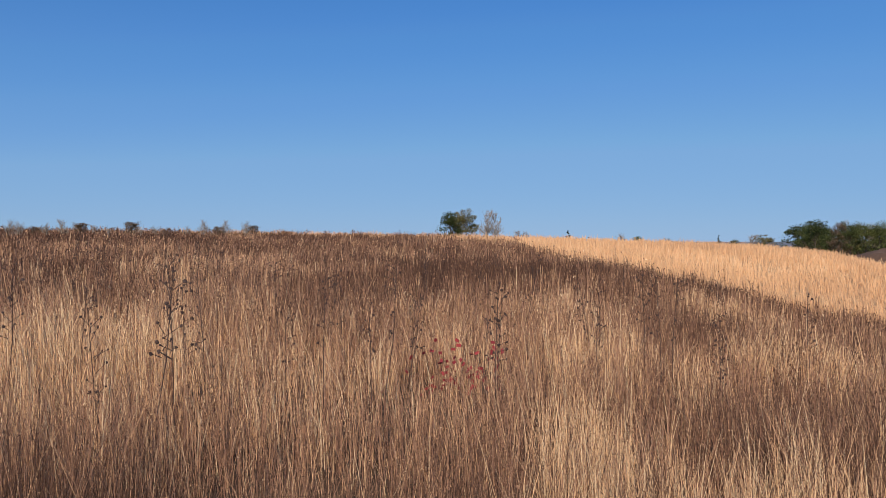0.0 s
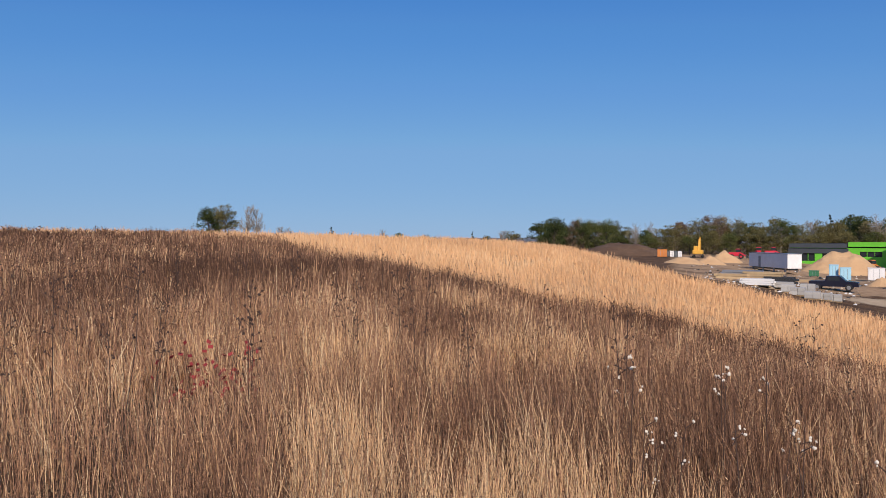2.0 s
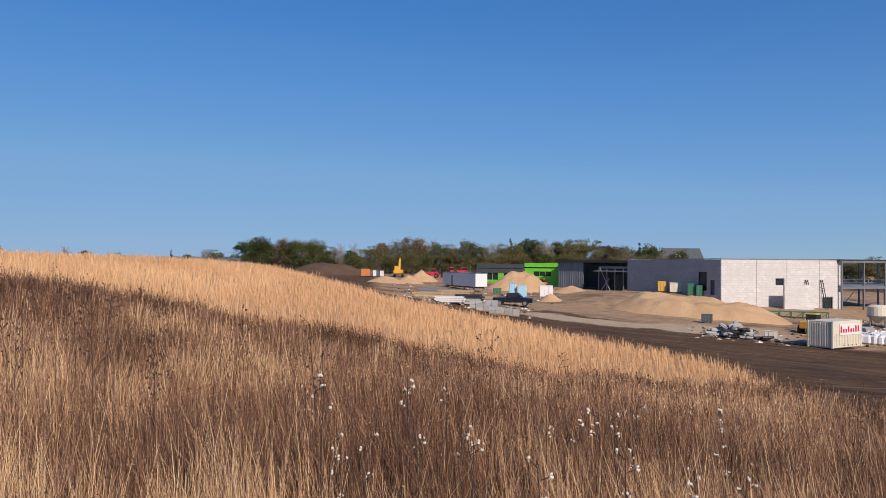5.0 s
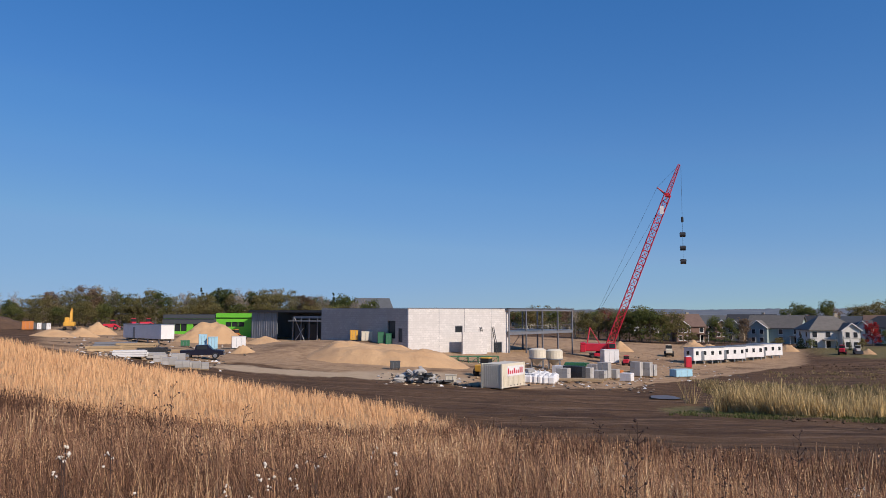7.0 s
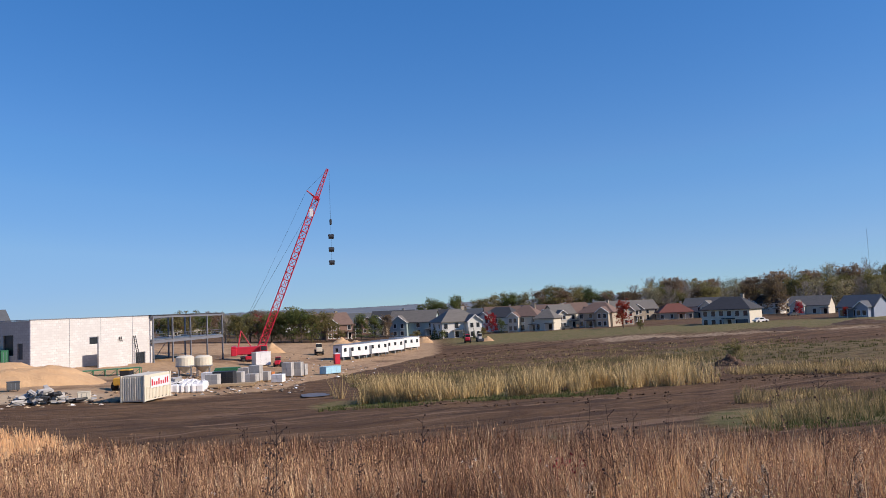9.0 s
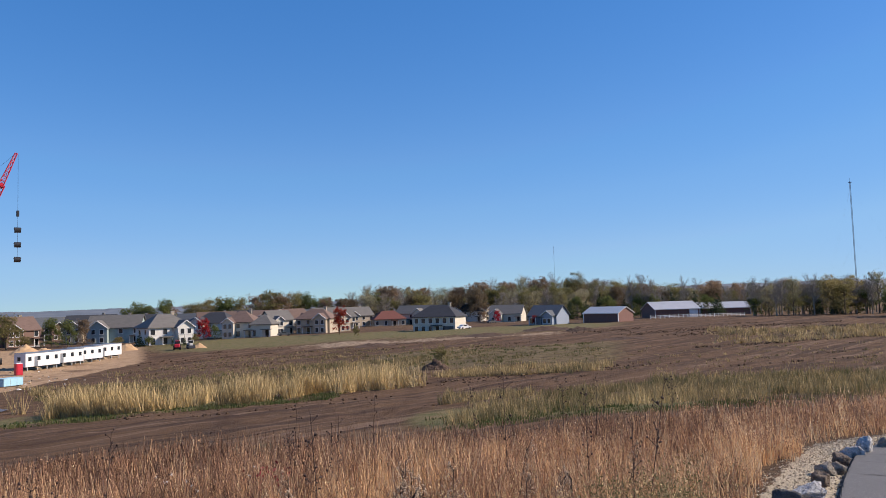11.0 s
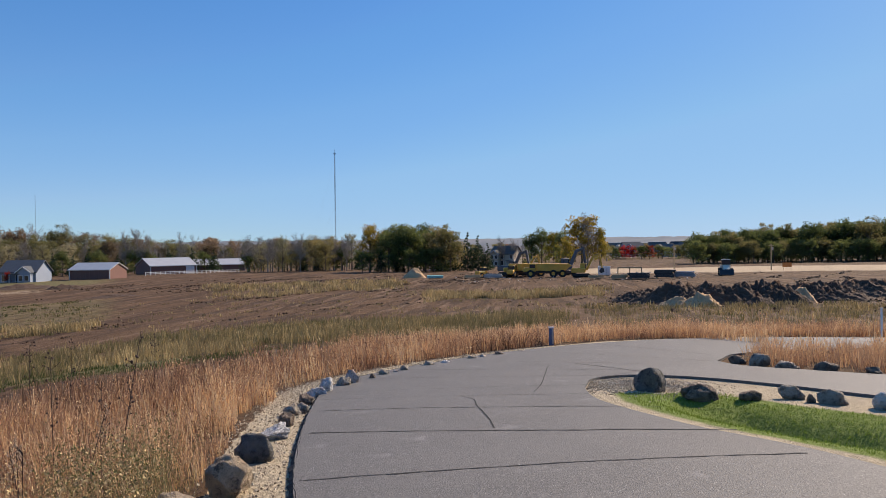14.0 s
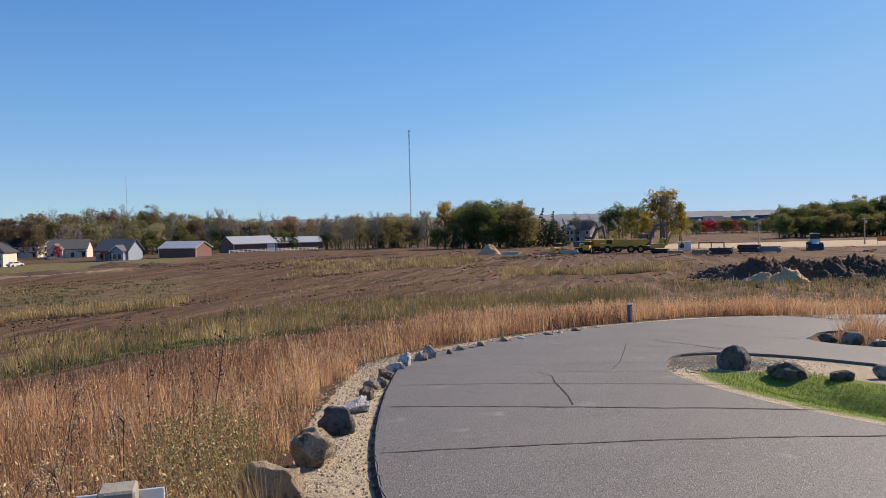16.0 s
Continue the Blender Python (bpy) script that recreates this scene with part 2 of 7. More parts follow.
# ---- mesh helpers ----
def fast_mesh(name, verts, faces, tint=None, smooth=False):
    """A mesh from arrays; all faces have the same number of corners."""
    me = bpy.data.meshes.new(name)
    verts, faces = np.asarray(verts, np.float32), np.asarray(faces, np.int32)
    k = faces.shape[1]
    me.vertices.add(len(verts))
    me.vertices.foreach_set("co", verts.ravel())
    me.loops.add(faces.size)
    me.loops.foreach_set("vertex_index", faces.ravel())
    me.polygons.add(len(faces))
    me.polygons.foreach_set("loop_start", np.arange(0, faces.size, k, dtype=np.int32))
    me.polygons.foreach_set("use_smooth", np.full(len(faces), smooth, bool))
    if tint is not None:
        me.attributes.new("tint", 'FLOAT', 'POINT').data.foreach_set("value", np.asarray(tint, np.float32))
    me.update(calc_edges=True)
    return me


def part(name, bm, material, parent, label=""):
    """Links a bmesh (or a ready mesh) as one mesh object under a thing or a part."""
    if isinstance(bm, bmesh.types.BMesh):
        me = bpy.data.meshes.new(name)
        bm.to_mesh(me)
        bm.free()
    else:
        me = bm
    if not me.materials:
        me.materials.append(material)
    ob = new(name, me)
    ob.parent = parent
    return tagged(ob, label)


def thing(name, x, y, heading, label, category, group="", z=None):
    """An Empty on the ground that carries a thing's parts. heading: the bearing in which its +y looks."""
    ob = new(name)
    ob.empty_display_size = 0.3
    ob.matrix_basis = pose(x, y, ground(x, y) if z is None else z, 0, 0, -heading)
    return tagged(ob, label, category, group)


def box(bm, x, y, z, sx, sy, sz, rz=0.0, rx=0.0, bevel=0.0):
    """A box with its centre at x, y, z."""
    m = Matrix.Translation((x, y, z)) @ Euler((radians(rx), 0, radians(rz))).to_matrix().to_4x4() @ Matrix.Diagonal((sx, sy, sz, 1))
    made = bmesh.ops.create_cube(bm, size=1.0, matrix=m)["verts"]
    if bevel:
        edges = list({e for v in made for e in v.link_edges})
        bmesh.ops.bevel(bm, geom=edges, offset=bevel, segments=1, affect='EDGES', profile=0.5)
    return bm


def rod(bm, a, b, r0, r1=None, n=8, caps=True):
    """A round bar from a to b."""
    a, b = Vector(a), Vector(b)
    d = b - a
    m = Matrix.Translation((a + b) / 2) @ d.to_track_quat('Z', 'Y').to_matrix().to_4x4()
    bmesh.ops.create_cone(bm, cap_ends=caps, segments=n, radius1=r0, radius2=r0 if r1 is None else r1, depth=d.length, matrix=m)
    return bm


def prism(bm, outline, y0, y1):
    """An outline in x, z drawn out along y."""
    n = len(outline)
    a = [bm.verts.new((x, y0, z)) for x, z in outline]
    b = [bm.verts.new((x, y1, z)) for x, z in outline]
    bm.faces.new(a)
    bm.faces.new(b[::-1])
    for i in range(n):
        bm.faces.new((a[i], b[i], b[(i + 1) % n], a[(i + 1) % n]))
    bmesh.ops.recalc_face_normals(bm, faces=bm.faces[:])
    return bm


def B():
    return bmesh.new()


# ---- the ground ----
def build_ground():
    azs = np.concatenate([np.arange(-110, 126, 0.5), np.arange(126, 250, 4.0)])
    rs = np.concatenate([np.linspace(0.02, 8, 26, endpoint=False), np.linspace(8, 30, 120, endpoint=False), np.geomspace(30, 4500, 190)])
    a, r = np.meshgrid(np.radians(azs), rs, indexing='ij')
    x, y = r * np.sin(a), r * np.cos(a)
    z = zones(x.ravel(), y.ravel())
    h = land(x.ravel(), y.ravel())
    bare = np.clip(1 - z['litter'] - z['lawn'] - z['gravel'], 0, 1) * np.clip((r.ravel() - 20) / 20, 0, 1)
    xr, yr = x.ravel(), y.ravel()
    ruts = fuzz2(0.05 * (0.88 * xr - 0.47 * yr), 0.9 * (0.47 * xr + 0.88 * yr), 25) - 0.5
    h = h + bare * (0.3 * (fuzz2(xr * 0.45, yr * 0.45, 21) - 0.5) + 0.17 * ruts)
    h = h - 3.0 * np.clip((r.ravel() - 900) / 3000, 0, 1)
    h = np.where(on_road(x.ravel(), y.ravel(), -0.5), h - 0.08, h)
    na, nr = a.shape
    v = np.column_stack([x.ravel(), y.ravel(), h])
    i, j = np.meshgrid(np.arange(na), np.arange(nr - 1), indexing='ij')
    i2 = (i + 1) % na
    f = np.column_stack([(i * nr + j).ravel(), (i * nr + j + 1).ravel(), (i2 * nr + j + 1).ravel(), (i2 * nr + j).ravel()])
    me = fast_mesh("ground", v, f, smooth=True)
    for name, keys in (("cover", ('sand', 'green', 'crop')), ("cover_b", ('gravel', 'lawn', 'litter')), ("cover_c", ('gold', 'gold', 'gold'))):
        c = np.ones((len(v), 4), np.float32)
        for k, key in enumerate(keys):
            c[:, k] = z[key]
        me.attributes.new(name, 'FLOAT_COLOR', 'POINT').data.foreach_set("color", c.ravel())
    m, nt, b = shader("earth")
    n1, n2, n3 = grain(nt, 0.09), grain(nt, 0.8, 6), grain(nt, 9.0, 5)
    soil = mixed(nt, stretch(nt, n1, 0.35, 0.65), (0.082, 0.044, 0.021), (0.14, 0.08, 0.04))
    soil = mixed(nt, stretch(nt, n2, 0.4, 0.7), soil, (0.17, 0.102, 0.053))
    soil = mixed(nt, stretch(nt, n3, 0.45, 0.8), soil, (0.06, 0.036, 0.026))
    co = nt.nodes.new("ShaderNodeTexCoord")
    for turn, wide, dark, lo in ((-28, 0.5, (0.068, 0.04, 0.022), 0.52), (-12, 0.9, (0.19, 0.12, 0.074), 0.55), (-50, 0.7, (0.068, 0.039, 0.022), 0.54)):
        mp = nt.nodes.new("ShaderNodeMapping")
        mp.inputs["Rotation"].default_value, mp.inputs["Scale"].default_value = (0, 0, radians(turn)), (0.035, wide, 1)
        nt.links.new(co.outputs["Object"], mp.inputs["Vector"])
        nz = node(nt, "ShaderNodeTexNoise", Scale=1.0, Detail=5.0, Distortion=0.6)
        nt.links.new(mp.outputs[0], nz.inputs["Vector"])
        soil = mixed(nt, stretch(nt, nz.outputs[0], lo, lo + 0.1), soil, dark)
    sandc = mixed(nt, stretch(nt, n2, 0.35, 0.65), (0.44, 0.3, 0.175), (0.3, 0.195, 0.115))
    sandc = mixed(nt, stretch(nt, n1, 0.52, 0.68), sandc, (0.17, 0.105, 0.062))
    greenc = mixed(nt, stretch(nt, n2, 0.35, 0.65), (0.1, 0.105, 0.035), (0.19, 0.14, 0.07))
    cropc = mixed(nt, stretch(nt, n2, 0.3, 0.7), (0.5, 0.385, 0.26), (0.41, 0.31, 0.2))
    gravelc = mixed(nt, stretch(nt, grain(nt, 60, 2), 0.35, 0.65), (0.36, 0.29, 0.19), (0.6, 0.5, 0.35))
    lawnc = mixed(nt, stretch(nt, n3, 0.35, 0.65), (0.13, 0.19, 0.03), (0.2, 0.25, 0.06))
    # litter and gold ground, darkened: shade between the stems is put into their colour
    litterc = mixed(nt, stretch(nt, n3, 0.35, 0.65), (0.07, 0.042, 0.024), (0.15, 0.095, 0.054))
    goldc = mixed(nt, stretch(nt, n3, 0.35, 0.65), (0.5, 0.31, 0.155), (0.6, 0.385, 0.2))
    col = soil
    for name, cols in (("cover", (sandc, greenc, cropc)), ("cover_b", (gravelc, lawnc, litterc)), ("cover_c", (goldc,))):
        atn = nt.nodes.new("ShaderNodeAttribute")
        atn.attribute_name = name
        sep = nt.nodes.new("ShaderNodeSeparateColor")
        nt.links.new(atn.outputs["Color"], sep.inputs[0])
        for k, c in enumerate(cols):
            add = node(nt, "ShaderNodeMath")
            add.operation = 'ADD'
            off = node(nt, "ShaderNodeMath")
            off.operation = 'MULTIPLY_ADD'
            nt.links.new(n2, off.inputs[0])
            off.inputs[1].default_value, off.inputs[2].default_value = 0.8, -0.4
            nt.links.new(sep.outputs[k], add.inputs[0])
            nt.links.new(off.outputs[0], add.inputs[1])
            col = mixed(nt, stretch(nt, add.outputs[0], 0.35, 0.65), col, c)
    nt.links.new(col, b.inputs["Base Color"])
    b.inputs["Roughness"].default_value = 0.95
    b.inputs["Specular IOR Level"].default_value = 0.15
    bumped(nt, b, grain(nt, 2.2, 9, rough=0.7), 0.8, 0.25)
    me.materials.append(m)
    tagged(new("ground", me), "brown bare earth, sandy building site and dry prairie slopes", "ground", kind="structure")


def ribbon(left, right, lift, across=8, skirt=0.05):
    """A strip laid over the ground between two lines, with sides that go down into it."""
    n = max(len(left), len(right))
    u = np.linspace(0, 1, n)

    def even(p):
        s = np.linspace(0, 1, len(p))
        return np.column_stack([np.interp(u, s, p[:, 0]), np.interp(u, s, p[:, 1])])
    l, rgt = even(left), even(right)
    w = np.linspace(0, 1, across)
    g = l[:, None, :] * (1 - w)[None, :, None] + rgt[:, None, :] * w[None, :, None]
    z = land(g[..., 0], g[..., 1]) + lift
    v = np.dstack([g, z])
    low = v[:, [0, -1], :].copy()
    low[..., 2] -= skirt + lift
    v = np.concatenate([low[:, :1], v, low[:, 1:]], axis=1)
    k = across + 2
    i, j = np.meshgrid(np.arange(n - 1), np.arange(k - 1), indexing='ij')
    f = np.column_stack([(i * k + j).ravel(), (i * k + j + 1).ravel(), ((i + 1) * k + j + 1).ravel(), ((i + 1) * k + j).ravel()])
    return v.reshape(-1, 3), f


def build_road():
    m, nt, b = shader("asphalt")
    base = mixed(nt, stretch(nt, grain(nt, 0.7, 4), 0.35, 0.65), (0.08, 0.076, 0.07), (0.105, 0.1, 0.092))
    base = mixed(nt, stretch(nt, grain(nt, 55, 3), 0.42, 0.68), base, (0.175, 0.165, 0.15))
    base = mixed(nt, stretch(nt, grain(nt, 75, 1), 0.68, 0.74), base, (0.5, 0.47, 0.43))
    base = mixed(nt, stretch(nt, grain(nt, 38, 2), 0.58, 0.72), base, (0.05, 0.047, 0.045))
    patch = nt.nodes.new("ShaderNodeTexCoord")
    grad = node(nt, "ShaderNodeTexNoise", Scale=1.6, Detail=5.0)
    nt.links.new(patch.outputs["Object"], grad.inputs["Vector"])
    base = mixed(nt, stretch(nt, grad.outputs[0], 0.66, 0.8), base, (0.21, 0.2, 0.19))
    nt.links.new(base, b.inputs["Base Color"])
    b.inputs["Roughness"].default_value = 0.75
    bumped(nt, b, grain(nt, 60, 3), 0.7, 0.012)
    v1, f1 = ribbon(ROAD_LEFT, ROAD_RIGHT, 0.05, 14)
    v2, f2 = ribbon(BRANCH_NEAR[:, :], BRANCH_FAR, 0.05, 8)
    me = fast_mesh("road", np.concatenate([v1, v2]), np.concatenate([f1, f2 + len(v1)]), smooth=False)
    me.materials.append(m)
    road = tagged(new("road", me), "grey cracked asphalt drive curving down the slope", "road", kind="structure")
    # sealed cracks across and along the drive
    tar = surface("tar", (0.022, 0.021, 0.02), rough=0.95, bump=0.5)
    rng = random.Random(4)
    lines = [((6.6, 1.95), (7.9, -2.75), 0.014), ((8.85, 2.5), (9.0, -2.4), 0.020), ((10.65, 2.9), (10.7, -1.9), 0.016), ((12.0, 3.2), (12.05, -1.5), 0.008),
             ((13.0, 3.4), (13.3, -1.3), 0.008), ((15.2, 3.4), (14.6, -2.0), 0.011), ((17.0, 2.9), (15.6, -2.6), 0.011), ((19.0, 1.9), (16.6, -3.4), 0.011),
             ((21.5, 0.2), (17.6, -4.2), 0.013), ((4.0, 1.3), (4.9, -3.6), 0.014), ((23.4, -2.2), (19.2, -4.6), 0.013), ((9.05, 0.35), (11.6, 0.75), 0.011), ((11.6, 0.75), (12.05, 0.95), 0.011),
             ((15.0, -2.6), (17.3, -1.2), 0.018), ((12.4, -0.2), (16.9, -0.6), 0.009)]
    vs, fs = [], []
    for a, c, w in lines:
        a, c = np.array(a), np.array(c)
        d = (c - a) / np.linalg.norm(c - a)
        nrm = np.array([-d[1], d[0]])
        n = max(8, int(np.linalg.norm(c - a) / 0.12))
        off = 0.0
        for k in range(n + 1):
            off = off * 0.92 + rng.uniform(-0.012, 0.012)
            p = a + (c - a) * k / n + nrm * off
            ww = w * rng.uniform(0.5, 1.2)
            for s in (-1, 1):
                q = p + nrm * ww * s
                vs.append((q[0], q[1], ground(q[0], q[1]) + 0.0545))
            if k:
                i = len(vs)
                fs.append((i - 4, i - 3, i - 1, i - 2))
    # the dark broken edge of the asphalt
    pts = ROAD_LEFT[(ROAD_LEFT[:, 0] > -3) & (ROAD_LEFT[:, 0] < 21)]
    pts = np.column_stack([np.interp(np.linspace(0, 1, 300), np.linspace(0, 1, len(pts)), pts[:, k]) for k in (0, 1)])
    for k, p in enumerate(pts):
        d = pts[min(k + 1, len(pts) - 1)] - pts[max(k - 1, 0)]
        nrm = np.array([-d[1], d[0]]) / np.linalg.norm(d)
        for q, zz in ((p - nrm * rng.uniform(0.0, 0.025), 0.0545), (p + nrm * rng.uniform(0.025, 0.06), 0.012)):
            vs.append((q[0], q[1], ground(q[0], q[1]) + zz))
        if k:
            i = len(vs)
            fs.append((i - 4, i - 3, i - 1, i - 2))
    me = fast_mesh("sealed_crack", vs, fs)
    part("sealed_crack", me, tar, road, "black tar sealing in the cracks")


# ---- grass ----
def blades(x, y, height, width, tint, rng, lean=0.26, segs=2, out=None):
    """Arrays of thin stems, each a tapered strip that bows over. out: a push away from the heart of a tuft."""
    n = len(x)
    z = land(x, y) - 0.02
    face = rng.uniform(0, math.pi, n)
    ax, ay = np.cos(face), np.sin(face)
    dirn = rng.uniform(0, 2 * math.pi, n)
    amt = rng.normal(0, lean, n) * height * np.where(rng.random(n) < 0.12, 2.4, 1.0)
    # gusts lay the stands over this way and that
    gust = 0.45 * (fuzz2(x * 0.25, y * 0.25, 51) - 0.35) * height
    veer = 5.0 * fuzz(x * 0.11, y * 0.11, 52)
    tx, ty = np.cos(dirn) * amt + gust * np.cos(veer), np.sin(dirn) * amt + gust * np.sin(veer)
    if out is not None:
        tx, ty = tx + out[0] * height, ty + out[1] * height
    sag = np.sqrt(np.clip(1 - (tx * tx + ty * ty) / (height * height + 1e-9) * 0.6, 0.2, 1))
    levels = [(0.0, 0.0, 1.0), (0.58, 0.33, 0.85), (1.0, 1.0, 0.3)] if segs == 2 else [(0.0, 0.0, 1.0), (1.0, 1.0, 0.4)]
    vs = []
    for hz, off, ww in levels:
        for s in (-0.5, 0.5):
            vs.append(np.column_stack([x + tx * off + ax * width * s * ww, y + ty * off + ay * width * s * ww, z + height * hz * sag]))
    k = len(vs)
    v = np.stack(vs, axis=1).reshape(-1, 3)
    base = (np.arange(n) * k)[:, None]
    quads = [base + np.array([[2 * q, 2 * q + 1, 2 * q + 3, 2 * q + 2]]) for q in range(len(levels) - 1)]
    f = np.concatenate(quads)
    return v, f, np.repeat(tint, k)


def tufts(rng, n, each, az0, az1, r0, r1, spread):
    """Places of stems that grow in bunches: x, y, az, r, the bunch each belongs to and its outward push."""
    cx, cy, _, _ = scatter(rng, n // each, az0, az1, r0, r1)
    who = np.repeat(np.arange(len(cx)), each)
    size = spread * rng.uniform(0.4, 1.5, len(cx))[who]
    dx, dy = rng.normal(0, 1, len(who)), rng.normal(0, 1, len(who))
    x, y = cx[who] + dx * size, cy[who] + dy * size
    return x, y, np.degrees(np.arctan2(x, y)), np.hypot(x, y), who, (dx * 0.11, dy * 0.11)


def stems(name, sets, material, label, category):
    v, f, t, o = [], [], [], 0
    for a, b, c in sets:
        v.append(a), f.append(b + o), t.append(c)
        o += len(a)
    me = fast_mesh(name, np.concatenate(v), np.concatenate(f), np.concatenate(t))
    me.materials.append(material)
    return tagged(new(name, me), label, category, kind="stuff")


def scatter(rng, n, az0, az1, r0, r1):
    az, r = rng.uniform(az0, az1, n), np.sqrt(rng.uniform(r0 * r0, r1 * r1, n))
    return r * np.sin(np.radians(az)), r * np.cos(np.radians(az)), az, r


def specks(x, y, z, size, tint, rng):
    """Small seed heads and dry leaves, each a little tilted diamond."""
    n = len(x)
    a, b = rng.normal(size=(n, 3)), rng.normal(size=(n, 3))
    a[:, 2] += 0.8
    a /= np.linalg.norm(a, axis=1)[:, None]
    b -= a * (a * b).sum(1)[:, None]
    b /= np.linalg.norm(b, axis=1)[:, None]
    p, s = np.column_stack([x, y, z]), size[:, None]
    v = np.stack([p - a * s * 1.5, p + b * s * 0.6, p + a * s * 1.5, p - b * s * 0.6], axis=1).reshape(-1, 3)
    return v, np.arange(n * 4).reshape(-1, 4), np.repeat(tint, 4)


def build_prairie():
    rng = np.random.default_rng(3)
    near, gold, heads = [], [], []
    for n, each, r0, r1, az0, az1, hgt, spread in ((52000, 14, 1.6, 6, -98, 86, 0.8, 0.05), (135000, 12, 6, 14, -98, 92, 0.82, 0.08), (190000, 8, 14, 32, -98, 92, 0.82, 0.14), (250000, 7, 32, 108, -98, 6, 0.85, 0.3)):
        x, y, az, r, who, (ox, oy) = tufts(rng, n, each, az0, az1, r0, r1, spread)
        off = beside(x, y, ROAD_LEFT) if r0 < 30 else np.full(len(x), 9.0)
        keep = (r < prairie_edge(az) + 5 * (fuzz2(x * 0.12, y * 0.12, 1) - 0.5)) & (off > 0.62 + 0.5 * fuzz(x, y, 2)) & (r > 1.5)
        clump = fuzz2(x * 1.1, y * 1.1, 11)
        keep &= (clump > 0.33) | (rng.random(len(x)) < 0.35)
        bunch = rng.random(who.max() + 1)[who]
        hue = rng.normal(0, 1, who.max() + 1)[who]
        x, y, az, r, clump, off, ox, oy, bunch, hue = (q[keep] for q in (x, y, az, r, clump, off, ox, oy, bunch, hue))
        n = len(x)
        isgold = (r > gold_edge(az) * (1 + 0.25 * (fuzz2(x * 0.2, y * 0.2, 7) - 0.5))) & (az < 4)
        patch = fuzz2(x * 0.33, y * 0.33, 13)
        big = fuzz2(x * 0.09, y * 0.09, 17)
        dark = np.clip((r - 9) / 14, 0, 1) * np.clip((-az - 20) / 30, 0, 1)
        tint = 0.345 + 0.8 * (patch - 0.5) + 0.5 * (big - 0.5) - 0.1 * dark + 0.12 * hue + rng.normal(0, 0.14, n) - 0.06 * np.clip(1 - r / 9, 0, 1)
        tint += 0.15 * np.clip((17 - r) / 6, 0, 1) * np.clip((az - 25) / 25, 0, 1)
        # single bleached stems, and bunches of straw
        tint = np.where(rng.random(n) < 0.13 - 0.08 * dark, tint + 0.38, tint)
        straw = (fuzz2(x * 0.4, y * 0.4, 19) > 0.67) & (r < 24) & (bunch < 0.7)
        straw |= (((az + 52.8) / 3.6)**2 + ((r - 5.2) / 1.5)**2 < 1) & (bunch < 0.85)
        tint = np.where(straw, 0.8 + rng.normal(0, 0.13, n), tint)
        tint = np.where(isgold, 0.76 + rng.normal(0, 0.05, n) + 0.2 * (patch - 0.5) + 0.12 * (big - 0.5), tint)
        h = hgt * (0.3 + 0.95 * clump) * (0.7 + 0.55 * bunch) * rng.uniform(0.45, 1.1, n) * np.where(isgold, 0.95, 1.0) * np.where(straw, 1.15, 1.0)
        h *= np.clip((off - 0.4) / 0.9, 0.3, 1) * (1 - 0.2 * np.clip((az - 35) / 20, 0, 1))
        w = np.maximum(0.0026, r * 0.00068) * rng.uniform(0.6, 1.5, n)
        m = ~isgold & ~straw & (rng.random(n) < (0.95 if r0 < 14 else 0.7))
        k = m.sum()
        heads.append(specks(x[m] + rng.normal(0, 0.06, k), y[m] + rng.normal(0, 0.06, k), land(x[m], y[m]) + h[m] * rng.uniform(0.35, 1.05, k),
                            np.maximum(0.0045, r[m] * 0.0009) * rng.uniform(0.5, 1.5, k), np.clip(tint[m] - 0.06 + rng.normal(0, 0.22, k), 0, 1), rng))
        for sel, out in ((~isgold, near), (isgold, gold)):
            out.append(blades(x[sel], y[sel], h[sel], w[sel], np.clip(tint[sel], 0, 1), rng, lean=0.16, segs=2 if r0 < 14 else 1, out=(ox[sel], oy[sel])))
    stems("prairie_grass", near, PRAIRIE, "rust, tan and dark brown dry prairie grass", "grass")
    stems("seed_heads", heads, PRAIRIE, "small dry seed heads and leaves among the stems", "grass")
    stems("golden_grass", gold, PRAIRIE, "pale golden dry grass over the hill", "grass")


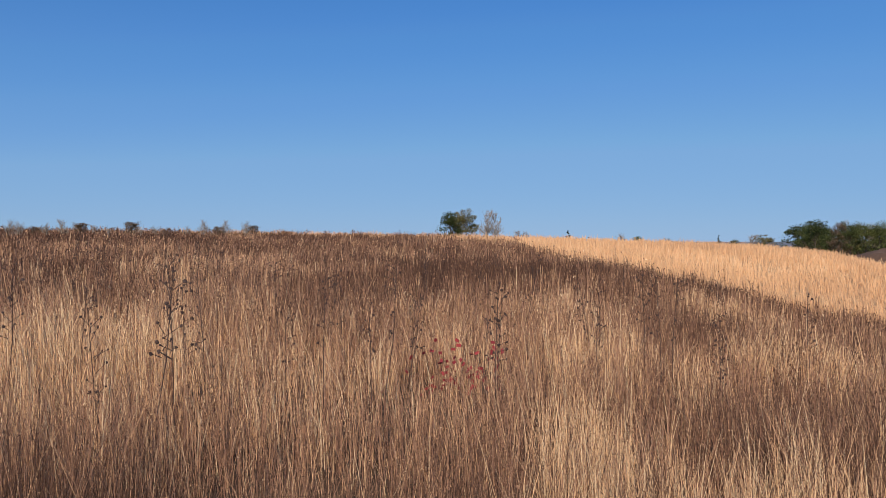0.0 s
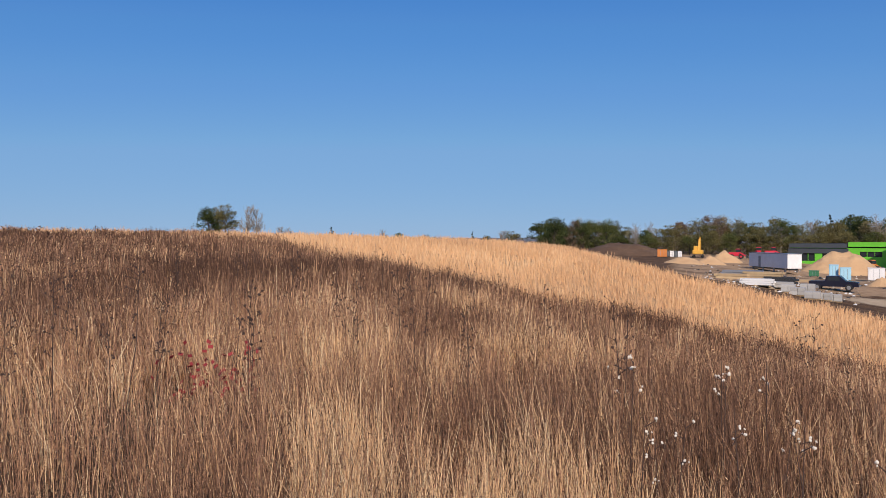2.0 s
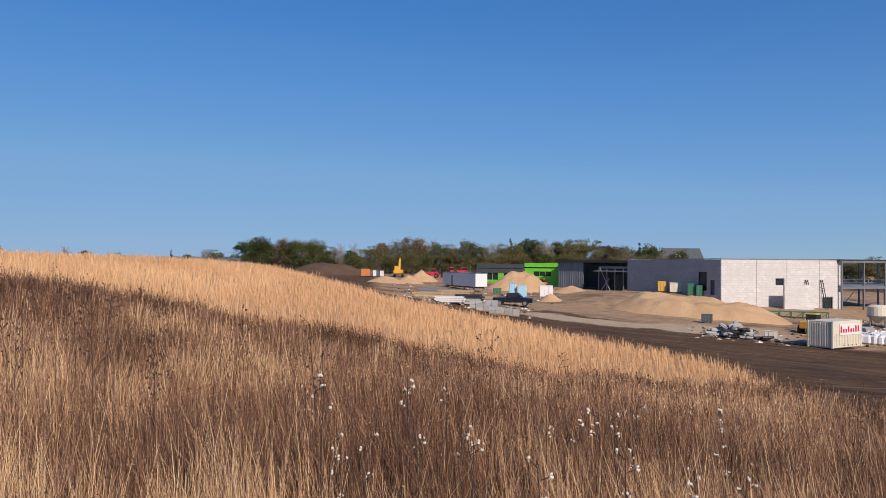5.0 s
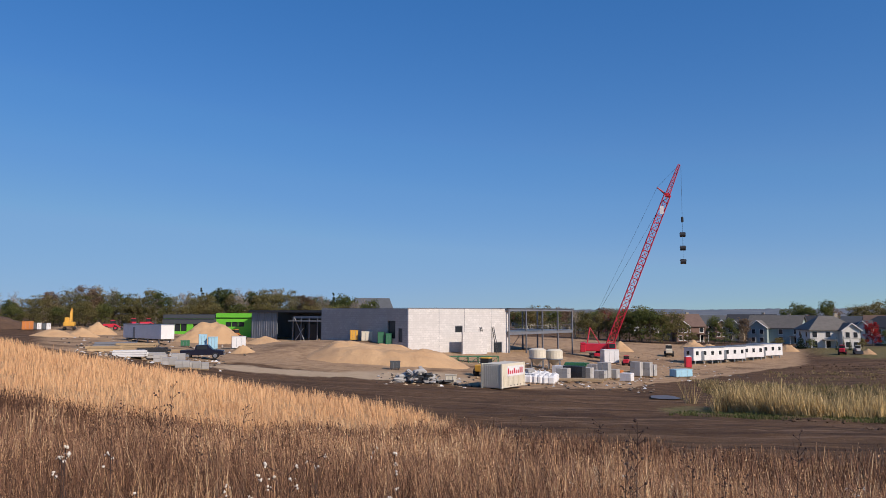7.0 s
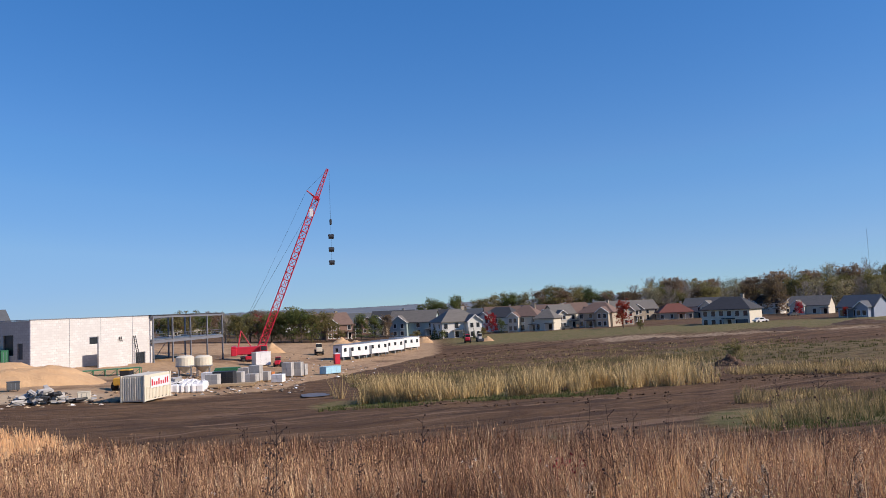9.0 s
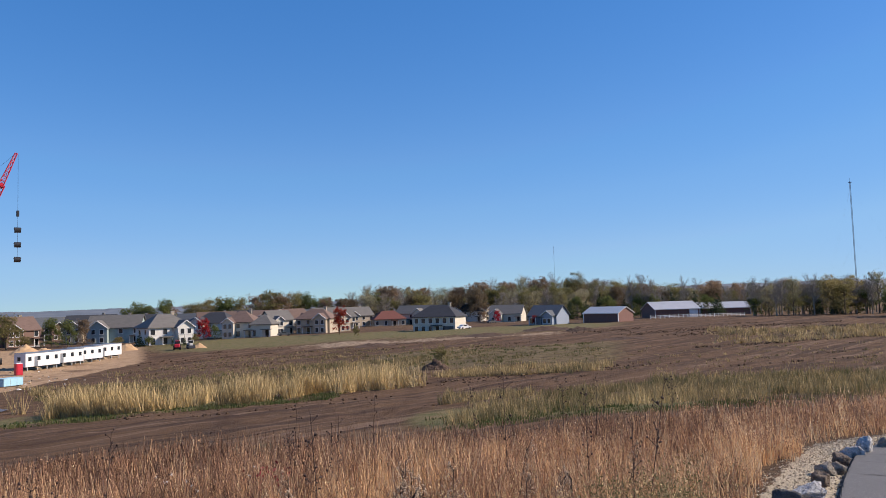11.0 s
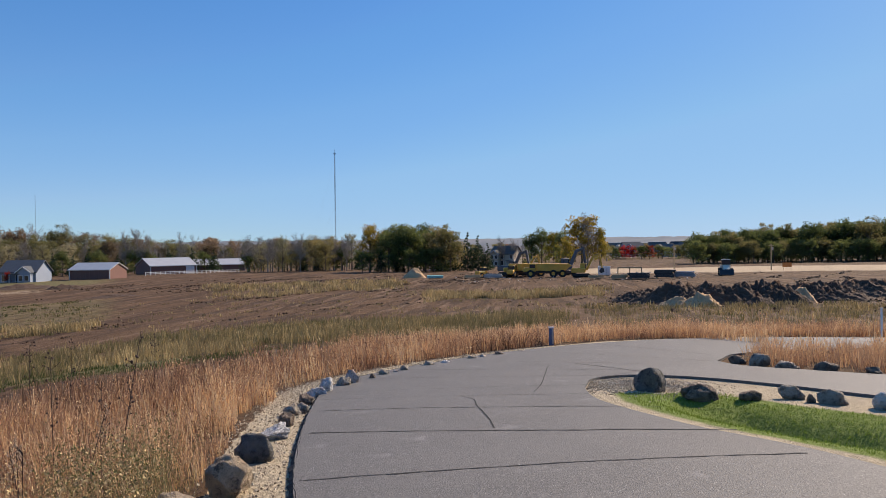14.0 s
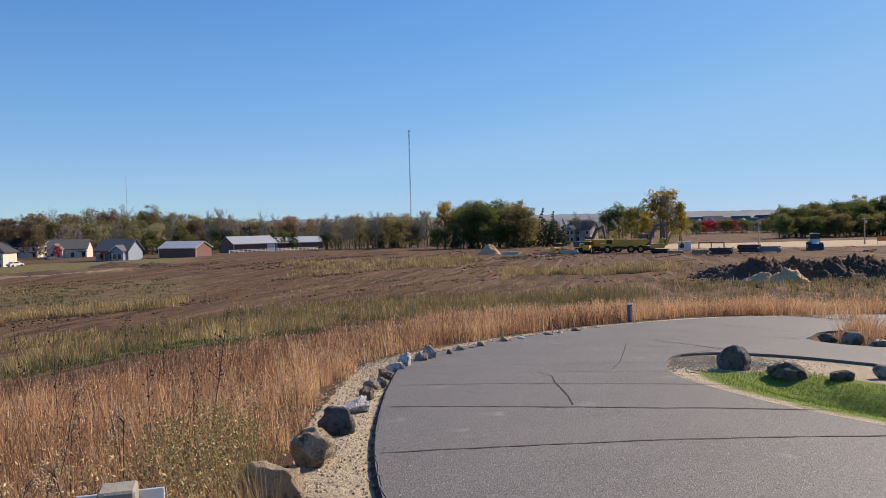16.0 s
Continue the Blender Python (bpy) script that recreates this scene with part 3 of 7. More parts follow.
def build_weeds():
    rng = np.random.default_rng(8)
    sets = []

    def patch(n, az0, az1, r0, r1, h, tint, spread, seed, wide=0.0012, gate=0.35, fade=0.25):
        x, y, az, r, who, (ox, oy) = tufts(rng, int(n * 1.5), 9, az0, az1, r0, r1, 0.012 * r0 ** 0.75)
        c = fuzz2(x * 0.35, y * 0.35, seed)
        k = 1 + 0.2 * (fuzz2(x * 0.06, y * 0.06, seed + 7) - 0.5)
        x, y, r = x * k, y * k, r * k
        u = np.minimum((az - az0) / (az1 - az0), (az1 - az) / (az1 - az0)) / fade
        v = np.minimum((r / k - r0), (r1 - r / k)) / (r1 - r0) / 0.2
        keep = (c * np.clip(np.minimum(u, v) + 0.45, 0, 1) > gate) & ((r > 60) | ~on_road(x, y, 0.5))
        bunch, hue = rng.random(who.max() + 1)[who], rng.normal(0, 1, who.max() + 1)[who]
        x, y, r, c, ox, oy, bunch, hue = (q[keep] for q in (x, y, r, c, ox, oy, bunch, hue))
        t = np.clip(tint + spread * (fuzz2(x * 0.5, y * 0.5, seed + 1) - 0.5) * 2 + 0.07 * hue + rng.normal(0, 0.09, len(x)), 0, 1)
        sets.append(blades(x, y, h * (0.4 + 0.9 * c) * (0.55 + 0.7 * bunch) * rng.uniform(0.5, 1.15, len(x)), np.maximum(0.004, r * wide * 0.72), t, rng, lean=0.2, segs=1, out=(1.6 * ox, 1.6 * oy)))
    patch(26000, 16, 47, 63, 75, 1.9, 0.82, 0.16, 31, wide=0.0010, gate=0.47)       # straw tufts on the bank
    patch(26000, 17, 46, 68, 120, 0.7, 0.52, 0.3, 33, wide=0.0010, gate=0.36)     # olive weeds behind
    patch(9000, 22, 52, 110, 170, 0.4, 0.56, 0.25, 35, wide=0.0010, gate=0.42)
    patch(5000, 16, 40, 59, 66, 0.3, 0.14, 0.15, 37, gate=0.3)         # low green edge
    patch(20000, 46, 82, 28, 50, 0.55, 0.56, 0.32, 39, wide=0.0011, gate=0.36)       # strip across the field
    patch(20000, 62, 95, 34, 58, 0.55, 0.55, 0.3, 40, wide=0.0011, gate=0.36)
    patch(5000, 44, 74, 25, 33, 0.18, 0.12, 0.12, 41, gate=0.38)
    patch(6000, 66, 82, 122, 172, 0.9, 0.68, 0.15, 43, gate=0.36)      # far tan patches
    patch(6000, 82, 97, 86, 106, 0.8, 0.68, 0.18, 45, gate=0.36)
    patch(5000, 46, 60, 70, 86, 0.7, 0.66, 0.2, 47, gate=0.38)
    patch(6000, 42, 60, 85, 150, 0.35, 0.32, 0.3, 49, gate=0.45)
    patch(7000, 94, 120, 34, 66, 0.45, 0.56, 0.3, 51, gate=0.36)
    patch(7000, 52, 100, 56, 120, 0.3, 0.6, 0.3, 53, gate=0.52)        # thin growth over the bare soil
    patch(420, 57, 66, 4.4, 7.5, 0.6, 0.62, 0.35, 55, wide=0.0012, gate=0.25)  # fresh green growth near the drive
    # leafy yellow-green growth and dry goldenrod leaves beside the drive
    for n, az0, az1, r0, r1, t0, top in ((8500, 57, 66.5, 4.6, 7.4, 0.42, 0.72), (10500, 38, 68, 3.4, 7.0, 0.82, 0.78), (2200, 63, 70, 6.5, 10, 0.55, 0.45)):
        x, y, az, r, who, _ = tufts(rng, n, 40, az0, az1, r0, r1, 0.1)
        keep = beside(x, y, ROAD_LEFT) > 0.95
        x, y, r, who = x[keep], y[keep], r[keep], who[keep]
        tall = rng.uniform(0.5, 1.1, who.max() + 1)[who]
        sets.append(specks(x, y, land(x, y) + top * tall * rng.random(len(x))**0.7, rng.uniform(0.0045, 0.012, len(x)), np.clip(t0 + rng.normal(0, 0.14, len(x)), 0, 1), rng))
    stems("field_weeds", sets, WEED, "olive and straw coloured weeds on the graded earth", "weeds")
    # orange brown grass beyond the drive and on the island between its arms
    sets.clear()
    for n, az0, az1, r0, r1 in ((26000, 76, 124, 17, 31), (14000, 100, 128, 16.5, 34)):
        x, y, az, r, who, (ox, oy) = tufts(rng, int(n * 1.3), 10, az0, az1, r0, r1, 0.1)
        off = beside(x, y, ROAD_LEFT)
        isle = (beside(x, y, BRANCH_FAR) > 0.55) & (beside(x, y, ROAD_RIGHT) < -0.5) & (x > 10)
        keep = (((off > 1.1) & (off < 7.5)) | isle) & ~on_road(x, y, 0.3)
        bunch = rng.random(who.max() + 1)[who]
        x, y, r, ox, oy, bunch = (q[keep] for q in (x, y, r, ox, oy, bunch))
        t = np.clip(0.62 + 0.5 * (fuzz2(x * 0.5, y * 0.5, 61) - 0.5) + 0.3 * (bunch - 0.5) + rng.normal(0, 0.12, len(x)), 0, 1)
        h = (0.22 + 0.4 * bunch) * rng.uniform(0.5, 1.1, len(x)) * (0.6 + 0.8 * fuzz2(x * 0.6, y * 0.6, 63))
        sets.append(blades(x, y, h, np.maximum(0.003, r * 0.00068), t, rng, lean=0.22, segs=2, out=(1.5 * ox, 1.5 * oy)))
        sets.append(specks(x, y, land(x, y) + h * rng.uniform(0.6, 1.0, len(x)), np.maximum(0.005, r * 0.0007) * rng.uniform(0.5, 1.3, len(x)), np.clip(t + rng.normal(0.05, 0.15, len(x)), 0, 1), rng))
    stems("roadside_grass", sets, PRAIRIE, "orange brown grass along the far edge of the drive", "grass")
    # mown lawn
    x, y, az, r = scatter(rng, 60000, 92, 125, 4, 15)
    keep = (beside(x, y, ROAD_RIGHT) < -0.42 - 0.2 * fuzz(x * 3, y * 3, 6)) & (beside(x, y, BRANCH_NEAR) < -1.65 + 0.5 * (fuzz(x * 2, y * 2, 5) - 0.5)) & ((x - 13.6)**2 + (y + 1.95)**2 > 1.2)
    x, y, r = x[keep], y[keep], r[keep]
    t = np.clip(0.45 + 0.5 * (fuzz2(x * 1.2, y * 1.2, 71) - 0.5) + rng.normal(0, 0.15, len(x)), 0, 1)
    stems("lawn_grass", [blades(x, y, rng.uniform(0.025, 0.06, len(x)), np.maximum(0.006, r * 0.0009), t, rng, lean=0.4, segs=1)], LAWN, "short green mown lawn in a shallow ditch", "lawn")


build_ground()
build_road()
build_prairie()
build_weeds()


# ---- materials of the site ----
BLOCK_DARK = surface("dark_block", (0.23, 0.23, 0.24), (0.19, 0.19, 0.2), 0.3, 3.0, 0.9)
BLOCK_LIGHT = surface("light_block", (0.62, 0.6, 0.57), (0.55, 0.53, 0.5), 0.3, 3.0, 0.9)
STEEL = surface("primed_steel", (0.26, 0.28, 0.31), (0.2, 0.2, 0.22), 0.5, 5, 0.5, 0.4)
BLACK = surface("black_metal", (0.03, 0.032, 0.036), rough=0.5, bump=0)
GLASSY = surface("dark_glass", (0.03, 0.036, 0.042), rough=0.12, bump=0)
GREEN = surface("green_sheathing", (0.16, 0.62, 0.04), (0.13, 0.52, 0.04), 0.5, 4, 0.6, bump=0.1)
CHARCOAL = surface("charcoal_panel", (0.075, 0.085, 0.095), rough=0.55)
GREYMETAL = surface("corrugated_grey", (0.27, 0.3, 0.33), rough=0.45, metal=0.5)
WHITE = surface("white_paint", (0.78, 0.78, 0.77), (0.66, 0.66, 0.65), 0.8, 5, 0.5, bump=0.1)
CREAM = surface("cream_paint", (0.72, 0.66, 0.52), (0.64, 0.58, 0.45), 0.8, 5, 0.5, bump=0.1)
RED = surface("red_paint", (0.6, 0.025, 0.05), (0.46, 0.02, 0.035), 0.9, 6, 0.4, bump=0.1)
YELLOW = surface("machine_yellow", (0.74, 0.4, 0.05), (0.56, 0.3, 0.05), 0.8, 5, 0.5, bump=0.1)
ORANGE = surface("orange_paint", (0.6, 0.2, 0.04), rough=0.5, bump=0.1)
BLUE = surface("blue_foam", (0.36, 0.62, 0.75), (0.3, 0.55, 0.68), 1.0, 5, 0.8, bump=0.1)
GREENPAINT = surface("green_paint", (0.03, 0.17, 0.08), rough=0.5, bump=0.1)
RUBBER = surface("rubber", (0.022, 0.022, 0.022), rough=0.85)
WOOD = surface("raw_lumber", (0.45, 0.33, 0.19), (0.36, 0.25, 0.14), 1.0, 8, 0.85, own=0.2)
CONCRETE = surface("concrete_grey", (0.42, 0.41, 0.39), (0.34, 0.33, 0.31), 0.8, 8, 0.9, own=0.15)
SAND = surface("heap_sand", (0.58, 0.38, 0.205), (0.44, 0.27, 0.14), 0.25, 3.0, 0.95, bump=0.8, depth=0.15)
TOPSOIL = surface("heap_soil", (0.08, 0.047, 0.03), (0.13, 0.08, 0.05), 0.4, 2.5, 0.95, bump=1.0, depth=0.2)
CHROME = surface("galvanised", (0.5, 0.51, 0.52), rough=0.35, metal=0.8, bump=0)
DARKPAINT = surface("dark_car_paint", (0.012, 0.014, 0.03), rough=0.25, bump=0)
TEAL = surface("teal_tarp", (0.25, 0.6, 0.55), rough=0.6)


def span(name, az0, r0, az1, r1, label, category, z=None):
    """A thing between two bearings: +x runs from the first to the second. Also gives the length."""
    (x0, y0), (x1, y1) = at(az0, r0), at(az1, r1)
    brg = math.degrees(math.atan2(x1 - x0, y1 - y0))
    zz = min(ground(x0, y0), ground(x1, y1)) - 0.1 if z is None else z
    return thing(name, x0, y0, brg - 90, label, category, z=zz), math.hypot(x1 - x0, y1 - y0)


def wall_with_holes(bm, length, z0, z1, thick, holes, y=0.0):
    """A wall along x from 0 to length, cut through by holes (x0, x1, z0, z1)."""
    xs = sorted({0.0, length, *[h[0] for h in holes], *[h[1] for h in holes]})
    for xa, xb in zip(xs, xs[1:]):
        cuts = sorted((h[2], h[3]) for h in holes if h[0] <= xa and h[1] >= xb)
        z = z0
        for a, b in cuts + [(z1, z1)]:
            if a - z > 0.01:
                box(bm, (xa + xb) / 2, y + thick / 2, (z + a) / 2, xb - xa, thick, a - z)
            z = max(z, b)
    return bm


def courses(name, base, w, h):
    """Masonry: courses of block with slightly recessed joints."""
    m, nt, b = shader(name)
    co = nt.nodes.new("ShaderNodeTexCoord")
    sx = nt.nodes.new("ShaderNodeSeparateXYZ")
    nt.links.new(co.outputs["Object"], sx.inputs[0])
    add = node(nt, "ShaderNodeMath")
    nt.links.new(sx.outputs[0], add.inputs[0])
    nt.links.new(sx.outputs[1], add.inputs[1])
    cx = nt.nodes.new("ShaderNodeCombineXYZ")
    nt.links.new(add.outputs[0], cx.inputs[0])
    nt.links.new(sx.outputs[2], cx.inputs[1])
    br = node(nt, "ShaderNodeTexBrick", Scale=1.0)
    br.inputs["Brick Width"].default_value, br.inputs["Row Height"].default_value = w, h
    br.inputs["Mortar Size"].default_value = 0.02
    br.inputs["Color1"].default_value = (*base, 1)
    br.inputs["Color2"].default_value = (*[c * 0.84 for c in base], 1)
    br.inputs["Mortar"].default_value = (*[c * 0.66 for c in base], 1)
    nt.links.new(cx.outputs[0], br.inputs["Vector"])
    col = mixed(nt, stretch(nt, grain(nt, 0.35), 0.4, 0.7), br.outputs["Color"], tuple(c * 0.8 for c in base))
    nt.links.new(col, b.inputs["Base Color"])
    b.inputs["Roughness"].default_value = 0.9
    return m


def build_block_hall():
    """The block-walled hall: one pale face, one coloured darker for its shade."""
    x, y = at(-2.62, 130)
    hall = thing("block_hall", x, y, -44.5, "unfinished flat-roofed hall, block walls toned for lit and shaded sides", "building", z=-7.2)
    top, w, l = 9.45, 26.3, 24.9
    # one block in two tones: shade of the unlit sides is in the colour
    pale, dark = courses("pale_block", (0.64, 0.62, 0.59), 0.8, 0.4), courses("shaded_block", (0.42, 0.41, 0.39), 0.8, 0.4)
    holes = [(0.435 * w, 0.51 * w, 5.15, 6.35), (0.835 * w, 0.93 * w, 0.6, 3.1)]
    bm = wall_with_holes(B(), w, 0, top, 0.3, holes)
    part("wall", bm, pale, hall, "pale grey block wall")
    wl = wall_with_holes(B(), l, 0, top - 0.05, 0.3, [(0.125 * l, 0.21 * l, 4.2, 7.3), (0.05 * l, 0.095 * l, 3.6, 6.0)])
    bmesh.ops.transform(wl, matrix=Matrix(((0, 1, 0, 0.003), (1, 0, 0, 0.3), (0, 0, 1, 0), (0, 0, 0, 1))), verts=wl.verts)
    bmesh.ops.recalc_face_normals(wl, faces=wl.faces[:])
    part("wall", wl, dark, hall, "grey block wall coloured darker for its shaded side")
    part("wall", box(B(), w - 0.15, l / 2 + 0.3, top / 2, 0.3, l, top), pale, hall)
    part("wall", box(B(), w / 2, l + 0.45, top / 2, w, 0.3, top), dark, hall)
    part("roof", box(B(), w / 2, l / 2 + 0.3, top - 0.5, w - 0.5, l - 0.2, 0.25), BLACK, hall)
    part("parapet_cap", box(box(B(), w / 2, 0.14, top + 0.06, w + 0.1, 0.42, 0.12), 0.14, l / 2 + 0.36, top + 0.06, 0.42, l, 0.12), STEEL, hall, "dark metal parapet cap")
    for f in (0.28, 0.53, 0.81):
        part("panel_joint", box(B(), f * w, -0.01, top / 2, 0.06, 0.02, top), STEEL, hall)
    for a, b, z0, z1 in holes:
        fr = B()
        for xx in (a + 0.06, b - 0.06):
            box(fr, xx, 0.12, (z0 + z1) / 2, 0.12, 0.1, z1 - z0)
        box(fr, (a + b) / 2, 0.12, z1 - 0.06, b - a - 0.24, 0.1, 0.12)
        part("window_frame", fr, STEEL, hall)
        part("pane", box(B(), (a + b) / 2, 0.24, (z0 + z1) / 2, b - a, 0.02, z1 - z0), GLASSY, hall, "dark unfinished opening")
    part("door", box(B(), 0.28, 0.0725 * l + 0.3, 4.8, 0.05, 0.045 * l, 2.4), CHARCOAL, hall)
    part("pane", box(B(), 0.28, 0.1675 * l + 0.3, 5.75, 0.05, 0.085 * l, 3.1), GLASSY, hall)
    # the low retaining wall against the pale face
    low = prism(B(), [(0.385 * w, 1.2), (0.385 * w, 5.3), (0.63 * w, 5.3), (0.63 * w, 1.2)], -3.2, -2.9)
    part("retaining_wall", low, pale, hall, "low pale block retaining wall")
    for f in (0.69, 0.82):
        lad = tagged(thing("ladder", 0, 0, 0, "long metal ladder leaning on the block wall", "ladder", "ladders on the hall"))
        p = hall.matrix_basis @ Vector((f * w, -1.35, 1.0))
        lad.matrix_basis = Matrix.Translation(p) @ pose(0, 0, 0, -13, 0, 44.5)
        for s in (-0.25, 0.25):
            part("rail", box(B(), s, 0, 2.6, 0.09, 0.1, 5.2), BLACK, lad)
        for k in range(12):
            part("rung", box(B(), 0, 0, 0.3 + k * 0.42, 0.45, 0.06, 0.07), BLACK, lad)
    return hall


def build_wing():
    """Dark open wing with canopy, and the green sheathed classrooms."""
    w1, n = span("glazed_wing", -14.3, 178, -8.2, 164, "dark unfinished wing with a steel canopy and open bays", "building")
    h = 1.8 - w1.matrix_basis.translation.z
    part("roof", box(B(), n / 2, 5, h, n + 0.4, 11, 0.5), BLACK, w1)
    part("back_wall", box(B(), n / 2, 9.8, h / 2, n, 0.3, h), CHARCOAL, w1)
    part("wall", box(B(), n * 0.16, 0.5, h / 2, n * 0.32, 0.25, h - 0.5), GREYMETAL, w1, "grey ribbed metal wall")
    for k in range(11):
        part("rib", box(B(), n * 0.32 * (k + 0.5) / 11, 0.33, h / 2, 0.06, 0.08, h - 0.55), STEEL, w1)
    part("beam", box(B(), n * 0.76, 0.4, h - 1.3, n * 0.48, 0.3, 0.5), STEEL, w1, "pale steel lintel beam")
    part("canopy", box(B(), n * 0.76, -0.6, h - 2.1, n * 0.48, 2.0, 0.22), STEEL, w1)
    for k in range(6):
        part("column", box(B(), n * (0.52 + 0.095 * k), 0.2, (h - 1.3) / 2, 0.2, 0.2, h - 1.3), STEEL, w1)
    br = rod(rod(B(), (n * 0.55, -0.3, h - 1.4), (n * 0.67, -0.3, 0.3), 0.09), (n * 0.56, -0.3, 0.2), (n * 0.66, -0.3, h * 0.45), 0.07)
    part("brace", br, CHROME, w1)
    for k in range(3):
        part("bay", box(B(), n * (0.56 + 0.15 * k), 1.2, h * 0.3, n * 0.1, 0.1, h * 0.55), BLACK, w1)
    w2, n = span("green_classroom_wing", -20.3, 190, -14.1, 182, "single-storey wing in bright green sheathing, black fascia", "building")
    h = 1.0 - w2.matrix_basis.translation.z
    holes = [(0.05 * n, 0.26 * n, 1.4, 3.4), (0.33 * n, 0.52 * n, 1.4, 3.4), (0.69 * n, 0.9 * n, 2.5, 3.6)]
    part("wall", wall_with_holes(B(), n, 0, h - 0.9, 0.25, holes), GREEN, w2, "bright green sheathing board")
    part("fascia", box(B(), 0.29 * n, -0.05, h - 0.45, 0.58 * n, 0.6, 0.9), CHARCOAL, w2)
    part("fascia", box(B(), 0.8 * n, 0.0, h - 0.15, 0.42 * n, 0.6, 1.0), GREEN, w2)
    part("panel", box(B(), 0.29 * n, -0.08, h - 1.6, 0.6 * n, 0.1, 1.1), CHARCOAL, w2)
    part("roof", box(B(), n / 2, 6, h - 0.1, n, 11.4, 0.3), BLACK, w2)
    part("back_wall", box(B(), n / 2, 11, h / 2, n, 0.3, h), CHARCOAL, w2)
    for a, b, z0, z1 in holes:
        part("pane", box(B(), (a + b) / 2, 0.2, (z0 + z1) / 2, b - a, 0.03, z1 - z0), GLASSY, w2)
        for k in range(4):
            part("stud", box(B(), a + (b - a) * k / 3, 0.1, (z0 + z1) / 2, 0.08, 0.12, z1 - z0), GREEN, w2)


def build_steel_frame():
    fr, n = span("steel_frame", 5.0, 148, 9.7, 168, "open grey steel frame with two levels of beams", "steel frame")
    base = fr.matrix_basis.translation.z
    h = 2.3 - base
    for j in range(2):
        for k in range(5):
            part("column", box(B(), n * k / 4, j * 9, h / 2, 0.26, 0.26, h), STEEL, fr)
        for z, t in ((h, 0.45), (h - 4.6, 0.5)):
            part("beam", box(B(), n / 2, j * 9, z - t / 2, n, 0.22, t), STEEL, fr)
    for k in range(9):
        part("joist", box(B(), n * k / 8, 4.5, h - 0.3, 0.12, 9, 0.25), STEEL, fr)
        part("joist", box(B(), n * k / 8, 4.5, h - 4.85, 0.12, 9, 0.25), STEEL, fr)
    part("deck", box(B(), n / 2, 4.5, h + 0.06, n + 0.6, 9.6, 0.12), CHARCOAL, fr, "ribbed metal roof deck")
    part("deck", box(B(), n / 2, 4.5, h - 4.5, n, 9, 0.12), GREYMETAL, fr)
    for a, b in ((0, 1), (2, 3)):
        part("brace", rod(B(), (n * a / 4, 9, 0.3), (n * b / 4, 9, h - 4.8), 0.06), STEEL, fr)
    rail = B()
    for z in (h - 3.9, h - 3.4):
        rod(rail, (0, -0.05, z), (n, -0.05, z), 0.03, n=6)
    part("guard_rail", rail, STEEL, fr)


def lattice(bm, a, b, w0, w1, bays, chord, lace):
    """A square lattice mast from a to b."""
    a, b = Vector(a), Vector(b)
    d = (b - a).normalized()
    u = d.cross(Vector((0, 1, 0))).normalized()
    v = d.cross(u)

    def corner(f, i):
        w = (w0 + (w1 - w0) * f) / 2
        return a + (b - a) * f + u * (w if i in (0, 1) else -w) + v * (w if i in (0, 3) else -w)
    for i in range(4):
        rod(bm, corner(0, i), corner(1, i), chord, n=5)
        for k in range(bays):
            j = (i + 1) % 4
            f0, f1 = k / bays, (k + 1) / bays
            p, q = (corner(f0, i), corner(f1, j)) if k % 2 else (corner(f0, j), corner(f1, i))
            rod(bm, p, q, lace, n=4, caps=False)
            rod(bm, corner(f1, i), corner(f1, j), lace, n=4, caps=False)
    return bm


